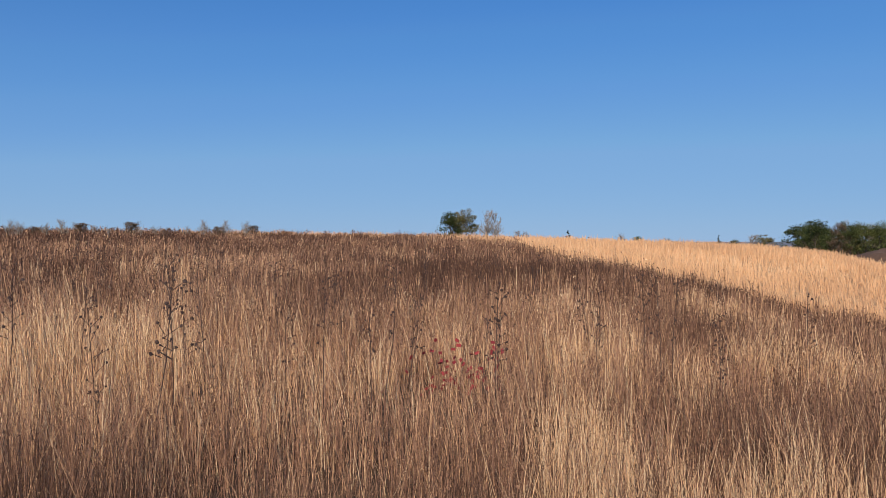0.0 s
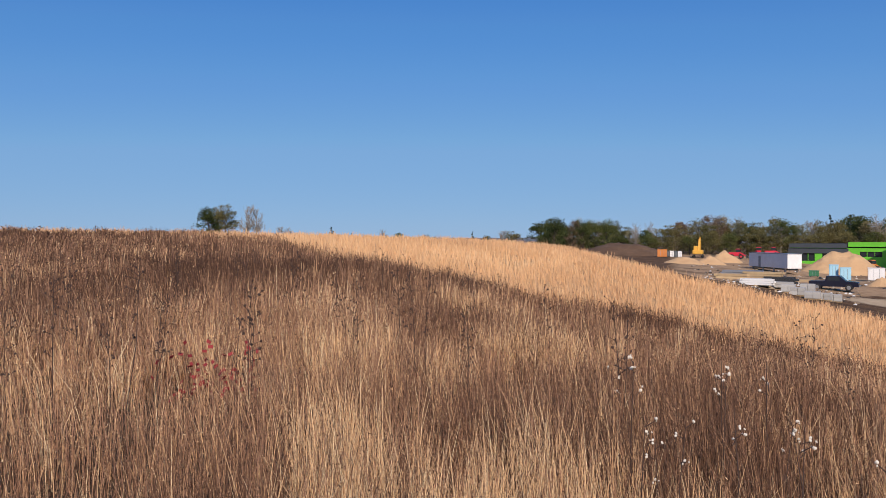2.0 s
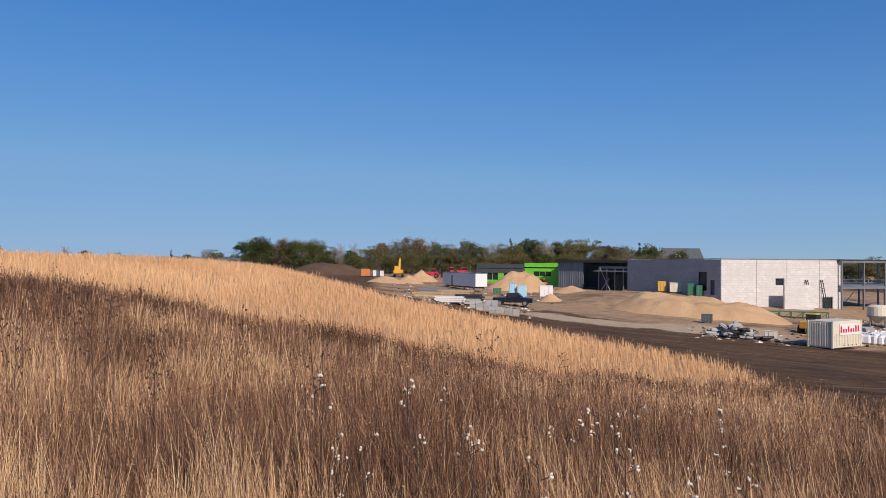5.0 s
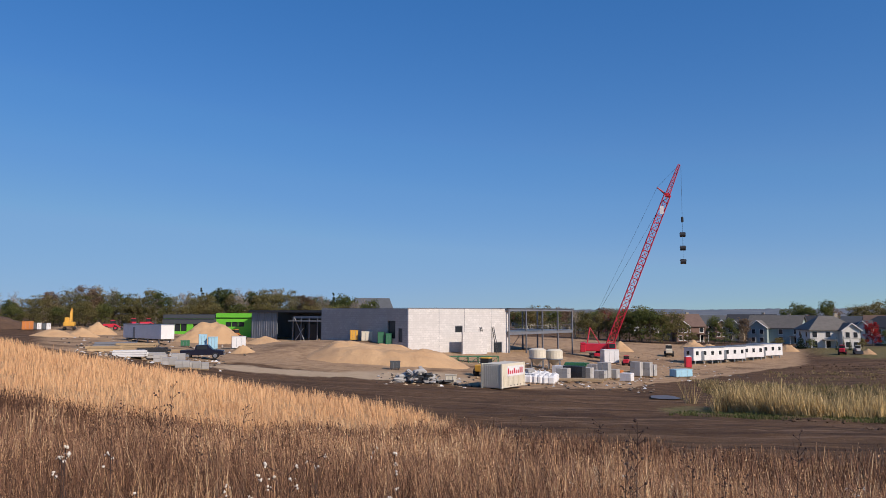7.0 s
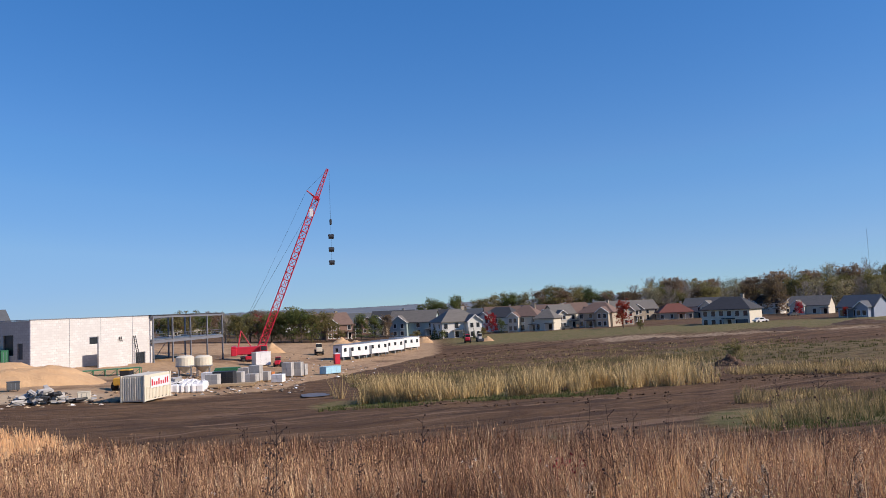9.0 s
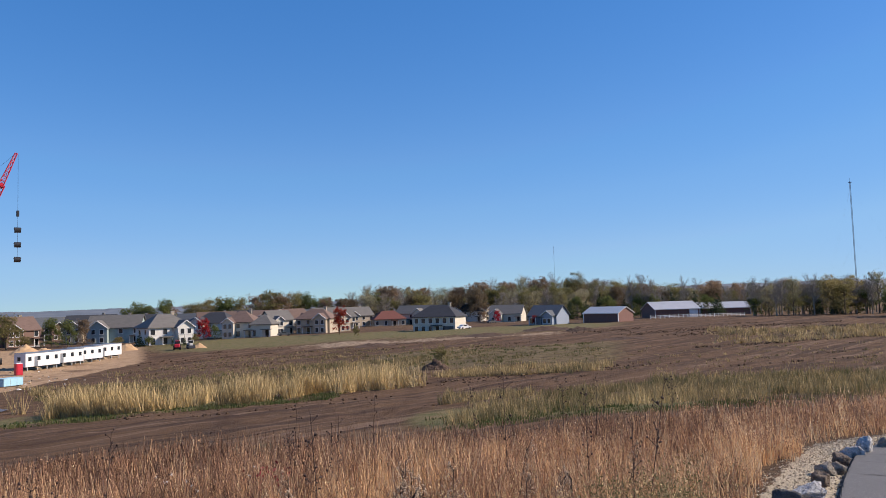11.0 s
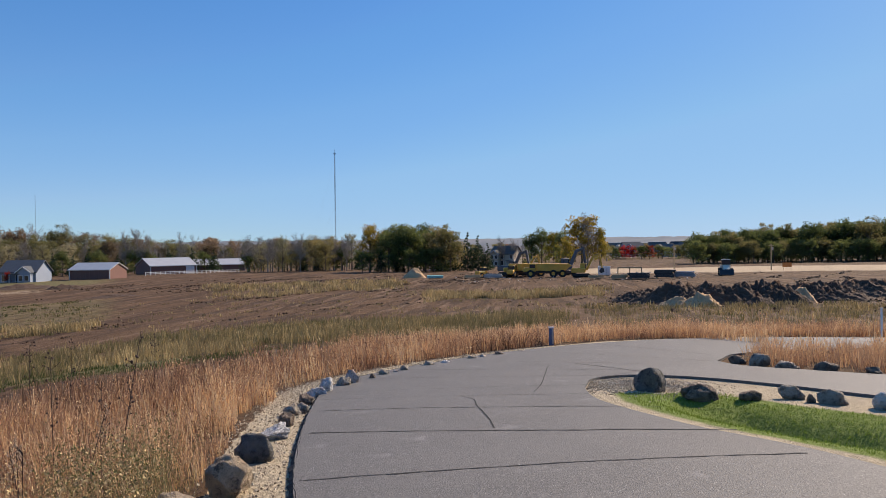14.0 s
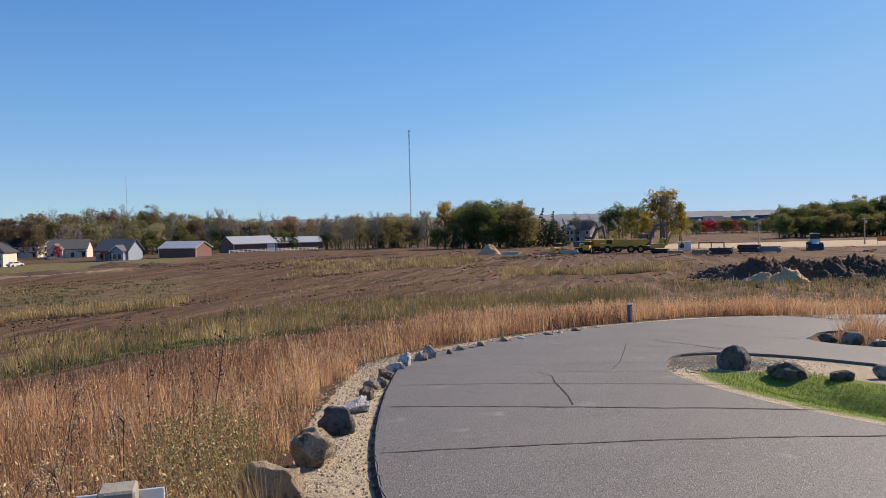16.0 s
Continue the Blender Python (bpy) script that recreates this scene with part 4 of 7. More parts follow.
def build_crane():
    x, y = at(11.9, 165)
    c = thing("crawler_crane", x, y, 11.9, "red lattice-boom crawler crane on tracks", "crane")
    base = c.matrix_basis.translation.z
    for s in (-1, 1):
        tr = B()
        box(tr, s * 2.3, 0, 0.55, 0.95, 6.4, 1.0, bevel=0.35)
        t = part("track", tr, RUBBER, c, "black crawler track")
        for k in range(9):
            part("track_shoe", box(B(), s * 2.3, -2.9 + k * 0.72, 1.07, 1.0, 0.35, 0.08), BLACK, t)
    part("car_body", box(B(), 0, 0, 0.9, 3.6, 3.0, 0.7, bevel=0.1), RED, c)
    part("turntable", rod(B(), (0, 0, 1.2), (0, 0, 1.6), 1.4, n=20), BLACK, c)
    up = B()
    box(up, -0.9, 0.2, 2.4, 5.6, 2.8, 1.6, bevel=0.12)
    part("machinery_house", up, RED, c, "red machinery house")
    part("counterweight", box(box(B(), -4.1, 0.2, 2.2, 1.1, 3.6, 1.5, bevel=0.1), -4.1, 0.2, 3.2, 1.0, 3.4, 0.45, bevel=0.06), RED, c)
    part("cab", box(B(), 1.9, -1.5, 2.5, 1.6, 1.1, 1.8, bevel=0.15), RED, c)
    part("cab_window", box(B(), 2.0, -2.07, 2.8, 1.2, 0.04, 0.9), GLASSY, c)
    # boom and jib in the plane that faces the viewpoint
    tip_z = 1.6 + 165 * math.tan(radians(10.75)) - base
    foot, tip = Vector((1.2, 0, 2.2)), Vector((16.6, 0, tip_z))
    knee = foot + (tip - foot) * 0.835
    part("boom", lattice(B(), foot, knee, 1.45, 1.3, 22, 0.12, 0.06), RED, c, "red lattice boom")
    part("jib", lattice(B(), knee, tip, 0.9, 0.4, 7, 0.09, 0.05), RED, c, "narrow red lattice jib")
    part("jib_strut", box(rod(rod(B(), knee, knee + Vector((-2.1, 0, 1.7)), 0.14), knee + Vector((0.3, 0.4, -0.6)), knee + Vector((-2.1, 0, 1.7)), 0.07), *knee, 0.9, 0.9, 0.9, bevel=0.1), RED, c)
    part("sign_board", box(B(), *(foot + (knee - foot) * 0.9 + Vector((0, -0.72, 0))), 0.8, 0.05, 1.7), WHITE, c)
    mast = Vector((-2.6, 0, 6.6))
    part("gantry", rod(rod(rod(B(), (-3.2, -0.8, 3.2), mast, 0.12), (-3.2, 0.8, 3.2), mast, 0.12), (-0.6, 0, 3.2), mast, 0.1), RED, c)
    cab = B()
    for off in (-0.35, 0.0, 0.35):
        rod(cab, mast + Vector((0, off, 0)), knee + Vector((-0.4, off, -0.6)), 0.022, n=4)
    strut = knee + Vector((-2.1, 0, 1.7))
    rod(cab, mast, strut, 0.02, n=4)
    rod(cab, strut, tip, 0.02, n=4)
    part("pendant_line", cab, BLACK, c)
    hook_x = tip.x + 0.35
    load_z = 1.6 + 165 * math.tan(radians(3.6)) - base
    part("hoist_line", rod(B(), (hook_x, 0, tip_z - 0.2), (hook_x, 0, load_z), 0.025, n=5), BLACK, c)
    part("hook_block", box(B(), hook_x, 0, load_z + 9.2, 0.5, 0.4, 1.2, bevel=0.1), BLACK, c)
    for k in range(3):
        bm = B()
        rod(bm, (hook_x - 0.55, 0, load_z + 0.3 + k * 2.85), (hook_x + 0.55, 0, load_z + 0.3 + k * 2.85), 0.52, n=14)
        box(bm, hook_x, 0, load_z + 0.55 + k * 2.85, 1.3, 0.3, 0.25, bevel=0.05)
        part("tool_bucket", bm, BLACK, c, "black hanging bucket")


def build_container():
    x, y = at(4.4, 80.5)
    c = thing("shipping_container", x, y, -55, "cream ribbed steel container with a red sign", "container")
    w, l, h = 4.9, 2.44, 2.55
    part("body", box(B(), w / 2, l / 2, h / 2 + 0.1, w, l, h, bevel=0.03), CREAM, c)
    for k in range(9):
        part("rib", box(B(), -0.02, 0.2 + k * (l - 0.4) / 8, h / 2 + 0.1, 0.06, 0.13, h - 0.3, bevel=0.012), CREAM, c)
    for k in range(18):
        part("rib", box(B(), 0.15 + k * (w - 0.3) / 17, -0.015, h * 0.3 + 0.1, 0.1, 0.03, h * 0.45), CREAM, c)
    for xx in (0, w):
        for yy in (0, l):
            part("corner_post", box(B(), xx, yy, h / 2 + 0.1, 0.16, 0.16, h + 0.06), CREAM, c)
    sign = part("sign", box(B(), w * 0.6, -0.05, h * 0.68 + 0.1, w * 0.74, 0.03, h * 0.42), WHITE, c)
    # the firm's mark, as plain red bars
    for k, (hh, zz) in enumerate(((0.62, 0.0), (0.36, -0.12), (0.36, -0.12), (0.56, 0.0), (0.36, -0.12), (0.36, -0.12), (0.6, 0.02), (0.6, 0.02))):
        part("mark", box(B(), w * 0.27 + 0.42 * k + 0.05, -0.075, h * 0.68 + 0.1 + zz, 0.24, 0.012, hh), RED, sign)
    for k in range(4):
        part("skid_hole", box(B(), w * 0.4 + 0.7 * k, -0.02, 0.3, 0.16, 0.03, 0.12), BLACK, c)


def build_silo(az, r):
    x, y = at(az, r)
    s = thing("mortar_silo", x, y, az, "cream mortar silo with hopper on steel legs", "silo", "mortar silos")
    bm = B()
    rod(bm, (0, 0, 1.6), (0, 0, 2.9), 1.35, n=18)
    rod(bm, (0, 0, 0.6), (0, 0, 1.6), 0.25, 1.35, n=18)
    rod(bm, (0, 0, 2.9), (0, 0, 3.15), 1.35, 0.9, n=18)
    part("hopper", bm, CREAM, s)
    for a in range(4):
        p = Vector((1.25 * math.cos(a * 1.571 + 0.7), 1.25 * math.sin(a * 1.571 + 0.7), 0))
        part("leg", rod(B(), p, p + Vector((0, 0, 2.2)), 0.07), STEEL, s)
    part("ring", rod(B(), (0, 0, 1.55), (0, 0, 1.7), 1.4, n=18), STEEL, s)


def heap(name, az, r, wx, wy, h, material, label, category, seed, flat=0.0, heading=None, steps=26, rough=0.35, z=None):
    """A heap of loose earth or sand, slumped and uneven."""
    x, y = at(az, r)
    hd = az if heading is None else heading
    rng = random.Random(seed)
    n = steps
    u = np.linspace(-1, 1, n)
    gx, gy = np.meshgrid(u, u, indexing='ij')
    d = np.sqrt((np.abs(gx)**2.4) + (np.abs(gy)**2.4))**(1 / 1.2)
    prof = np.clip((1 - d) / (1 - flat), 0, 1)
    prof = prof * (1 - 0.18 * prof)
    rough_h = fuzz2(gx * 3 + seed, gy * 3, seed) - 0.5 + 0.5 * (fuzz(gx * 9 + seed, gy * 9, seed + 3) - 0.5)
    if material is TOPSOIL and steps >= 60:
        rough_h = rough_h + 0.9 * (fuzz(gx * 17 + seed, gy * 17, seed + 5) - 0.5) + 0.5 * (fuzz(gx * 29, gy * 29, seed + 6) - 0.5)
    z0 = h * (prof / 0.82 * (1 + rough * rough_h)) + rough * 0.25 * h * rough_h * (prof > 0)
    ca, sa2 = math.cos(radians(-hd)), math.sin(radians(-hd))
    lx, ly = gx * wx / 2, gy * wy / 2
    wxp, wyp = x + lx * ca - ly * sa2, y + lx * sa2 + ly * ca
    base = land(wxp, wyp) - 0.25
    v = np.column_stack([wxp.ravel(), wyp.ravel(), (base + np.where(prof > 0, z0 + 0.15, 0)).ravel()])
    i, j = np.meshgrid(np.arange(n - 1), np.arange(n - 1), indexing='ij')
    f = np.column_stack([(i * n + j).ravel(), ((i + 1) * n + j).ravel(), ((i + 1) * n + j + 1).ravel(), (i * n + j + 1).ravel()])
    zb = ground(x, y)
    me = fast_mesh(name, v - np.array([x, y, zb]), f, smooth=True)
    me.materials.append(material)
    ob = new(name, me)
    ob.location = (x, y, zb)
    return tagged(ob, label, category)


def pallet_stack(az, r, heading, w, l, h, material, label, name="block_pallet", category="pallet", rows=2, cols=2, tiers=2):
    x, y = at(az, r)
    p = thing(name, x, y, heading, label, category, "stacked goods on the site")
    pal = B()
    for k in range(5):
        box(pal, -w / 2 + w * (k + 0.5) / 5, 0, 0.12, w / 5 * 0.75, l, 0.03)
    for k in (-0.4, 0, 0.4):
        box(pal, 0, k * l, 0.055, w, 0.1, 0.1)
    part("pallet", pal, WOOD, p)
    for t in range(tiers):
        for i in range(cols):
            for j in range(rows):
                part("block", box(B(), -w / 2 + w * (i + 0.5) / cols, -l / 2 + l * (j + 0.5) / rows, 0.14 + (h - 0.14) * (t + 0.5) / tiers,
                                  w / cols * 0.97, l / rows * 0.97, (h - 0.14) / tiers * 0.985, bevel=0.02), material, p)
    return p


def rack(az, r, heading, w, l, h, material, label, seed, name="lumber_stack", n=10, category="stack"):
    """Long pieces stacked on bearers."""
    x, y = at(az, r)
    p = thing(name, x, y, heading, label, category, "stacked goods on the site")
    rng = random.Random(seed)
    for s in (-0.35, 0.35):
        part("bearer", box(B(), w * s, 0, 0.1, 0.18, l, 0.2), WOOD, p)
    tiers = max(1, int(h / 0.3))
    for t in range(tiers):
        for k in range(max(2, n // tiers)):
            part("length", box(B(), rng.uniform(-0.3, 0.3), -l / 2 + l * (k + 0.5) / max(2, n // tiers), 0.2 + (h - 0.2) * (t + 0.5) / tiers,
                               w * rng.uniform(0.8, 1.0), l / max(2, n // tiers) * 0.85, (h - 0.2) / tiers * 0.9, rz=rng.uniform(-1.5, 1.5)), material, p)
    return p


def wheels(p, spots, radius, width, hub=CHROME):
    """Wheels with axles along x."""
    for x, y in spots:
        w = part("wheel", rod(B(), (x - width / 2, y, radius), (x + width / 2, y, radius), radius, n=18), RUBBER, p)
        part("rim", rod(B(), (x - width / 2 - 0.02, y, radius), (x + width / 2 + 0.02, y, radius), radius * 0.55, n=14), hub, w)


def site_trailer(az, r, heading, l, w, h, label, name="site_trailer", windows=4, seed=0, group=""):
    """A long box trailer: +x along its length, with a skirt of wheels and steps."""
    x, y = at(az, r)
    t = thing(name, x, y, heading, label, "trailer", group)
    floor = 0.75
    part("body", box(B(), 0, 0, floor + h / 2, l, w, h, bevel=0.04), WHITE, t)
    part("roof", box(B(), 0, 0, floor + h + 0.05, l + 0.15, w + 0.15, 0.1), GREYMETAL, t)
    part("chassis", box(B(), 0, 0, floor - 0.15, l - 0.5, w * 0.6, 0.25), BLACK, t)
    for k in range(4):
        part("jack", box(B(), -l * 0.42 + l * 0.28 * k, -w * 0.4, floor / 2, 0.2, 0.2, floor), CONCRETE, t)
        part("jack", box(B(), -l * 0.42 + l * 0.28 * k, w * 0.4, floor / 2, 0.2, 0.2, floor), CONCRETE, t)
    for k in range(windows):
        xx = -l * 0.38 + l * 0.76 * k / max(1, windows - 1)
        win = part("window", box(B(), xx, -w / 2 - 0.01, floor + h * 0.6, 0.75, 0.05, 0.85), GLASSY, t)
        part("frame", box(box(B(), xx, -w / 2 - 0.03, floor + h * 0.6 + 0.45, 0.9, 0.05, 0.06), xx, -w / 2 - 0.03, floor + h * 0.6 - 0.45, 0.9, 0.05, 0.06), WHITE, win)
    part("door", box(B(), -l * 0.2, -w / 2 - 0.015, floor + 1.02, 0.85, 0.04, 2.0), GREYMETAL, t)
    part("window", box(B(), -l / 2 - 0.01, 0.2, floor + h * 0.6, 0.05, 0.8, 0.8), GLASSY, t)
    part("step", box(box(B(), -l * 0.2, -w / 2 - 0.4, 0.5, 1.0, 0.35, 0.08), -l * 0.2, -w / 2 - 0.75, 0.25, 1.0, 0.35, 0.08), WOOD, t)
    return t


def build_pickup(az, r, heading):
    x, y = at(az, r)
    p = thing("pickup_truck", x, y, heading, "dark blue crew-cab pickup truck parked on the dirt", "truck")
    body = prism(B(), [(-2.7, 0.5), (-2.7, 1.05), (-2.65, 1.12), (-0.9, 1.12), (-0.75, 1.75), (0.75, 1.78), (1.35, 1.18), (2.6, 1.08), (2.75, 0.95), (2.75, 0.5)], -0.95, 0.95)
    part("body", body, DARKPAINT, p)
    part("bed", box(B(), -1.8, 0, 1.1, 1.7, 1.6, 0.08), BLACK, p)
    for s in (-1, 1):
        part("window", box(B(), 0.05, s * 0.955, 1.45, 1.3, 0.02, 0.42), GLASSY, p)
        for xx in (-1.75, 1.7):
            w = part("wheel", rod(B(), (xx, s * 0.75, 0.4), (xx, s * 1.0, 0.4), 0.4, n=18), RUBBER, p)
            part("rim", rod(B(), (xx, s * 0.98, 0.4), (xx, s * 1.02, 0.4), 0.24, n=14), CHROME, w)
        part("headlight", box(B(), 2.74, s * 0.7, 0.9, 0.06, 0.35, 0.18), CHROME, p)
    part("bumper", box(B(), 2.8, 0, 0.6, 0.15, 1.85, 0.2, bevel=0.03), CHROME, p)


def build_digger(az, r, heading, name="excavator", label="yellow tracked excavator with its boom bent", paint=None, size=1.0):
    """A tracked excavator: boom towards +x."""
    x, y = at(az, r)
    paint = paint or YELLOW
    e = thing(name, x, y, heading, label, "excavator")
    k = size
    for s in (-1, 1):
        part("track", box(B(), 0, s * 1.05 * k, 0.42 * k, 3.6 * k, 0.55 * k, 0.8 * k, bevel=0.3 * k), RUBBER, e)
    part("body", box(B(), -0.5 * k, 0, 1.5 * k, 2.9 * k, 2.4 * k, 1.0 * k, bevel=0.12 * k), paint, e)
    part("cab", box(B(), 0.45 * k, 0.65 * k, 2.2 * k, 1.3 * k, 0.95 * k, 1.6 * k, bevel=0.1 * k), paint, e)
    part("cab_window", box(B(), 1.0 * k, 0.65 * k, 2.35 * k, 0.25 * k, 0.97 * k, 0.9 * k), GLASSY, e)
    part("boom", prism(B(), [(0.9 * k, 1.7 * k), (2.4 * k, 4.6 * k), (3.9 * k, 4.9 * k), (3.9 * k, 4.55 * k), (2.7 * k, 4.15 * k), (1.4 * k, 1.5 * k)], -0.2 * k, 0.2 * k), paint, e)
    part("stick", prism(B(), [(3.6 * k, 5.2 * k), (4.1 * k, 5.0 * k), (4.6 * k, 2.0 * k), (4.3 * k, 2.0 * k)], -0.16 * k, 0.16 * k), paint, e)
    part("bucket", prism(B(), [(4.2 * k, 2.0 * k), (4.8 * k, 1.9 * k), (4.9 * k, 1.1 * k), (4.2 * k, 0.9 * k), (3.8 * k, 1.3 * k)], -0.5 * k, 0.5 * k), BLACK, e)
    part("ram", rod(B(), (1.2 * k, 0, 2.0 * k), (2.5 * k, 0, 4.3 * k), 0.08 * k), CHROME, e)
    return e


def build_hauler(az, r, heading):
    x, y = at(az, r)
    h = thing("haul_truck", x, y, heading, "yellow six-wheeled articulated dump truck", "dump truck")
    part("cab", box(B(), -3.6, 0, 2.2, 1.6, 2.4, 1.8, bevel=0.15), YELLOW, h)
    part("hood", box(B(), -4.9, 0, 1.7, 1.4, 2.2, 1.0, bevel=0.15), YELLOW, h)
    part("cab_window", box(B(), -3.6, -1.21, 2.5, 1.2, 0.04, 0.8), GLASSY, h)
    part("dump_body", prism(B(), [(-2.5, 1.6), (-2.7, 3.1), (4.4, 3.0), (5.0, 2.6), (3.6, 1.5), (2.5, 1.3)], -1.45, 1.45), YELLOW, h)
    part("frame", box(B(), 0.5, 0, 1.2, 8.5, 1.0, 0.5), BLACK, h)
    for s in (-1, 1):
        for xx in (-4.0, 1.0, 3.0):
            w = part("wheel", rod(B(), (xx, s * 0.9, 0.85), (xx, s * 1.5, 0.85), 0.85, n=20), RUBBER, h)
            part("rim", rod(B(), (xx, s * 1.48, 0.85), (xx, s * 1.53, 0.85), 0.4, n=14), YELLOW, w)


def build_loader(az, r, heading, name="wheel_loader", label="yellow wheel loader with its bucket down", paint=None, k=1.0):
    """A wheeled loader or tractor: bucket towards +x."""
    x, y = at(az, r)
    paint = paint or YELLOW
    t = thing(name, x, y, heading, label, "loader")
    part("body", box(B(), -0.8 * k, 0, 1.3 * k, 2.8 * k, 1.5 * k, 1.0 * k, bevel=0.12 * k), paint, t)
    part("cab", box(B(), 0.3 * k, 0, 2.1 * k, 1.2 * k, 1.4 * k, 1.4 * k, bevel=0.1 * k), paint, t)
    part("cab_window", box(B(), 0.3 * k, 0, 2.25 * k, 1.23 * k, 1.43 * k, 0.8 * k), GLASSY, t)
    part("arm", prism(B(), [(0.7 * k, 1.6 * k), (1.0 * k, 1.8 * k), (2.6 * k, 0.8 * k), (2.5 * k, 0.5 * k)], -0.5 * k, 0.5 * k), paint, t)
    part("bucket", prism(B(), [(2.4 * k, 0.15 * k), (2.4 * k, 1.0 * k), (2.6 * k, 1.1 * k), (3.3 * k, 0.2 * k)], -1.1 * k, 1.1 * k), BLACK, t)
    for s in (-1, 1):
        for xx in (-1.3, 1.1):
            w = part("wheel", rod(B(), (xx * k, s * 0.65 * k, 0.65 * k), (xx * k, s * 1.1 * k, 0.65 * k), 0.65 * k, n=18), RUBBER, t)
            part("rim", rod(B(), (xx * k, s * 1.08 * k, 0.65 * k), (xx * k, s * 1.12 * k, 0.65 * k), 0.3 * k, n=12), paint, w)


def build_toilet(az, r):
    x, y = at(az, r)
    t = thing("portable_toilet", x, y, az - 20, "red portable toilet with a white roof", "toilet")
    part("body", box(B(), 0, 0, 1.1, 1.15, 1.15, 2.1, bevel=0.04), RED, t)
    part("door", box(B(), 0, -0.59, 1.05, 0.75, 0.04, 1.85), RED, t)
    part("roof", box(B(), 0, 0, 2.22, 1.2, 1.2, 0.16, bevel=0.06), WHITE, t)
    part("vent", rod(B(), (0.4, 0.4, 2.2), (0.4, 0.4, 2.6), 0.06), WHITE, t)


def cabinet(az, r, heading, w, l, h, material, name, label, category, group=""):
    """A plain site box with lid, door and skids."""
    x, y = at(az, r)
    c = thing(name, x, y, heading, label, category, group)
    part("body", box(B(), 0, 0, h / 2 + 0.1, w, l, h - 0.1, bevel=0.03), material, c)
    part("lid", box(B(), 0, 0, h + 0.08, w + 0.08, l + 0.08, 0.08), material, c)
    for s in (-0.35, 0.35):
        part("skid", box(B(), w * s, 0, 0.06, 0.12, l, 0.12), BLACK, c)
    for s in (-0.17, 0.17):
        part("seam", box(B(), w * s, -l / 2 - 0.008, h * 0.55, 0.04, 0.02, h * 0.8), GREYMETAL, c)
    return c


def build_rubble(az, r, w, n, seed, label):
    rng = random.Random(seed)
    x, y = at(az, r)
    p = thing("rubble_pile", x, y, az, label, "rubble")
    for k in range(n):
        u = rng.gauss(0, 0.28)
        sx = rng.uniform(0.3, 1.3)
        px, py = u * w, rng.gauss(0, 0.9)
        z = max(0.1, 1.5 * (1 - abs(u) * 1.8) * rng.random())
        box_bm = box(B(), px, py, z + 0.1, sx, rng.uniform(0.3, 0.9), rng.uniform(0.12, 0.4), rz=rng.uniform(0, 90), rx=rng.uniform(-30, 30))
        for v in box_bm.verts:
            v.co += Vector((rng.uniform(-.1, .1), rng.uniform(-.1, .1), rng.uniform(-.05, .05)))
        part("slab", box_bm, CONCRETE if rng.random() < 0.75 else BLACK, p)


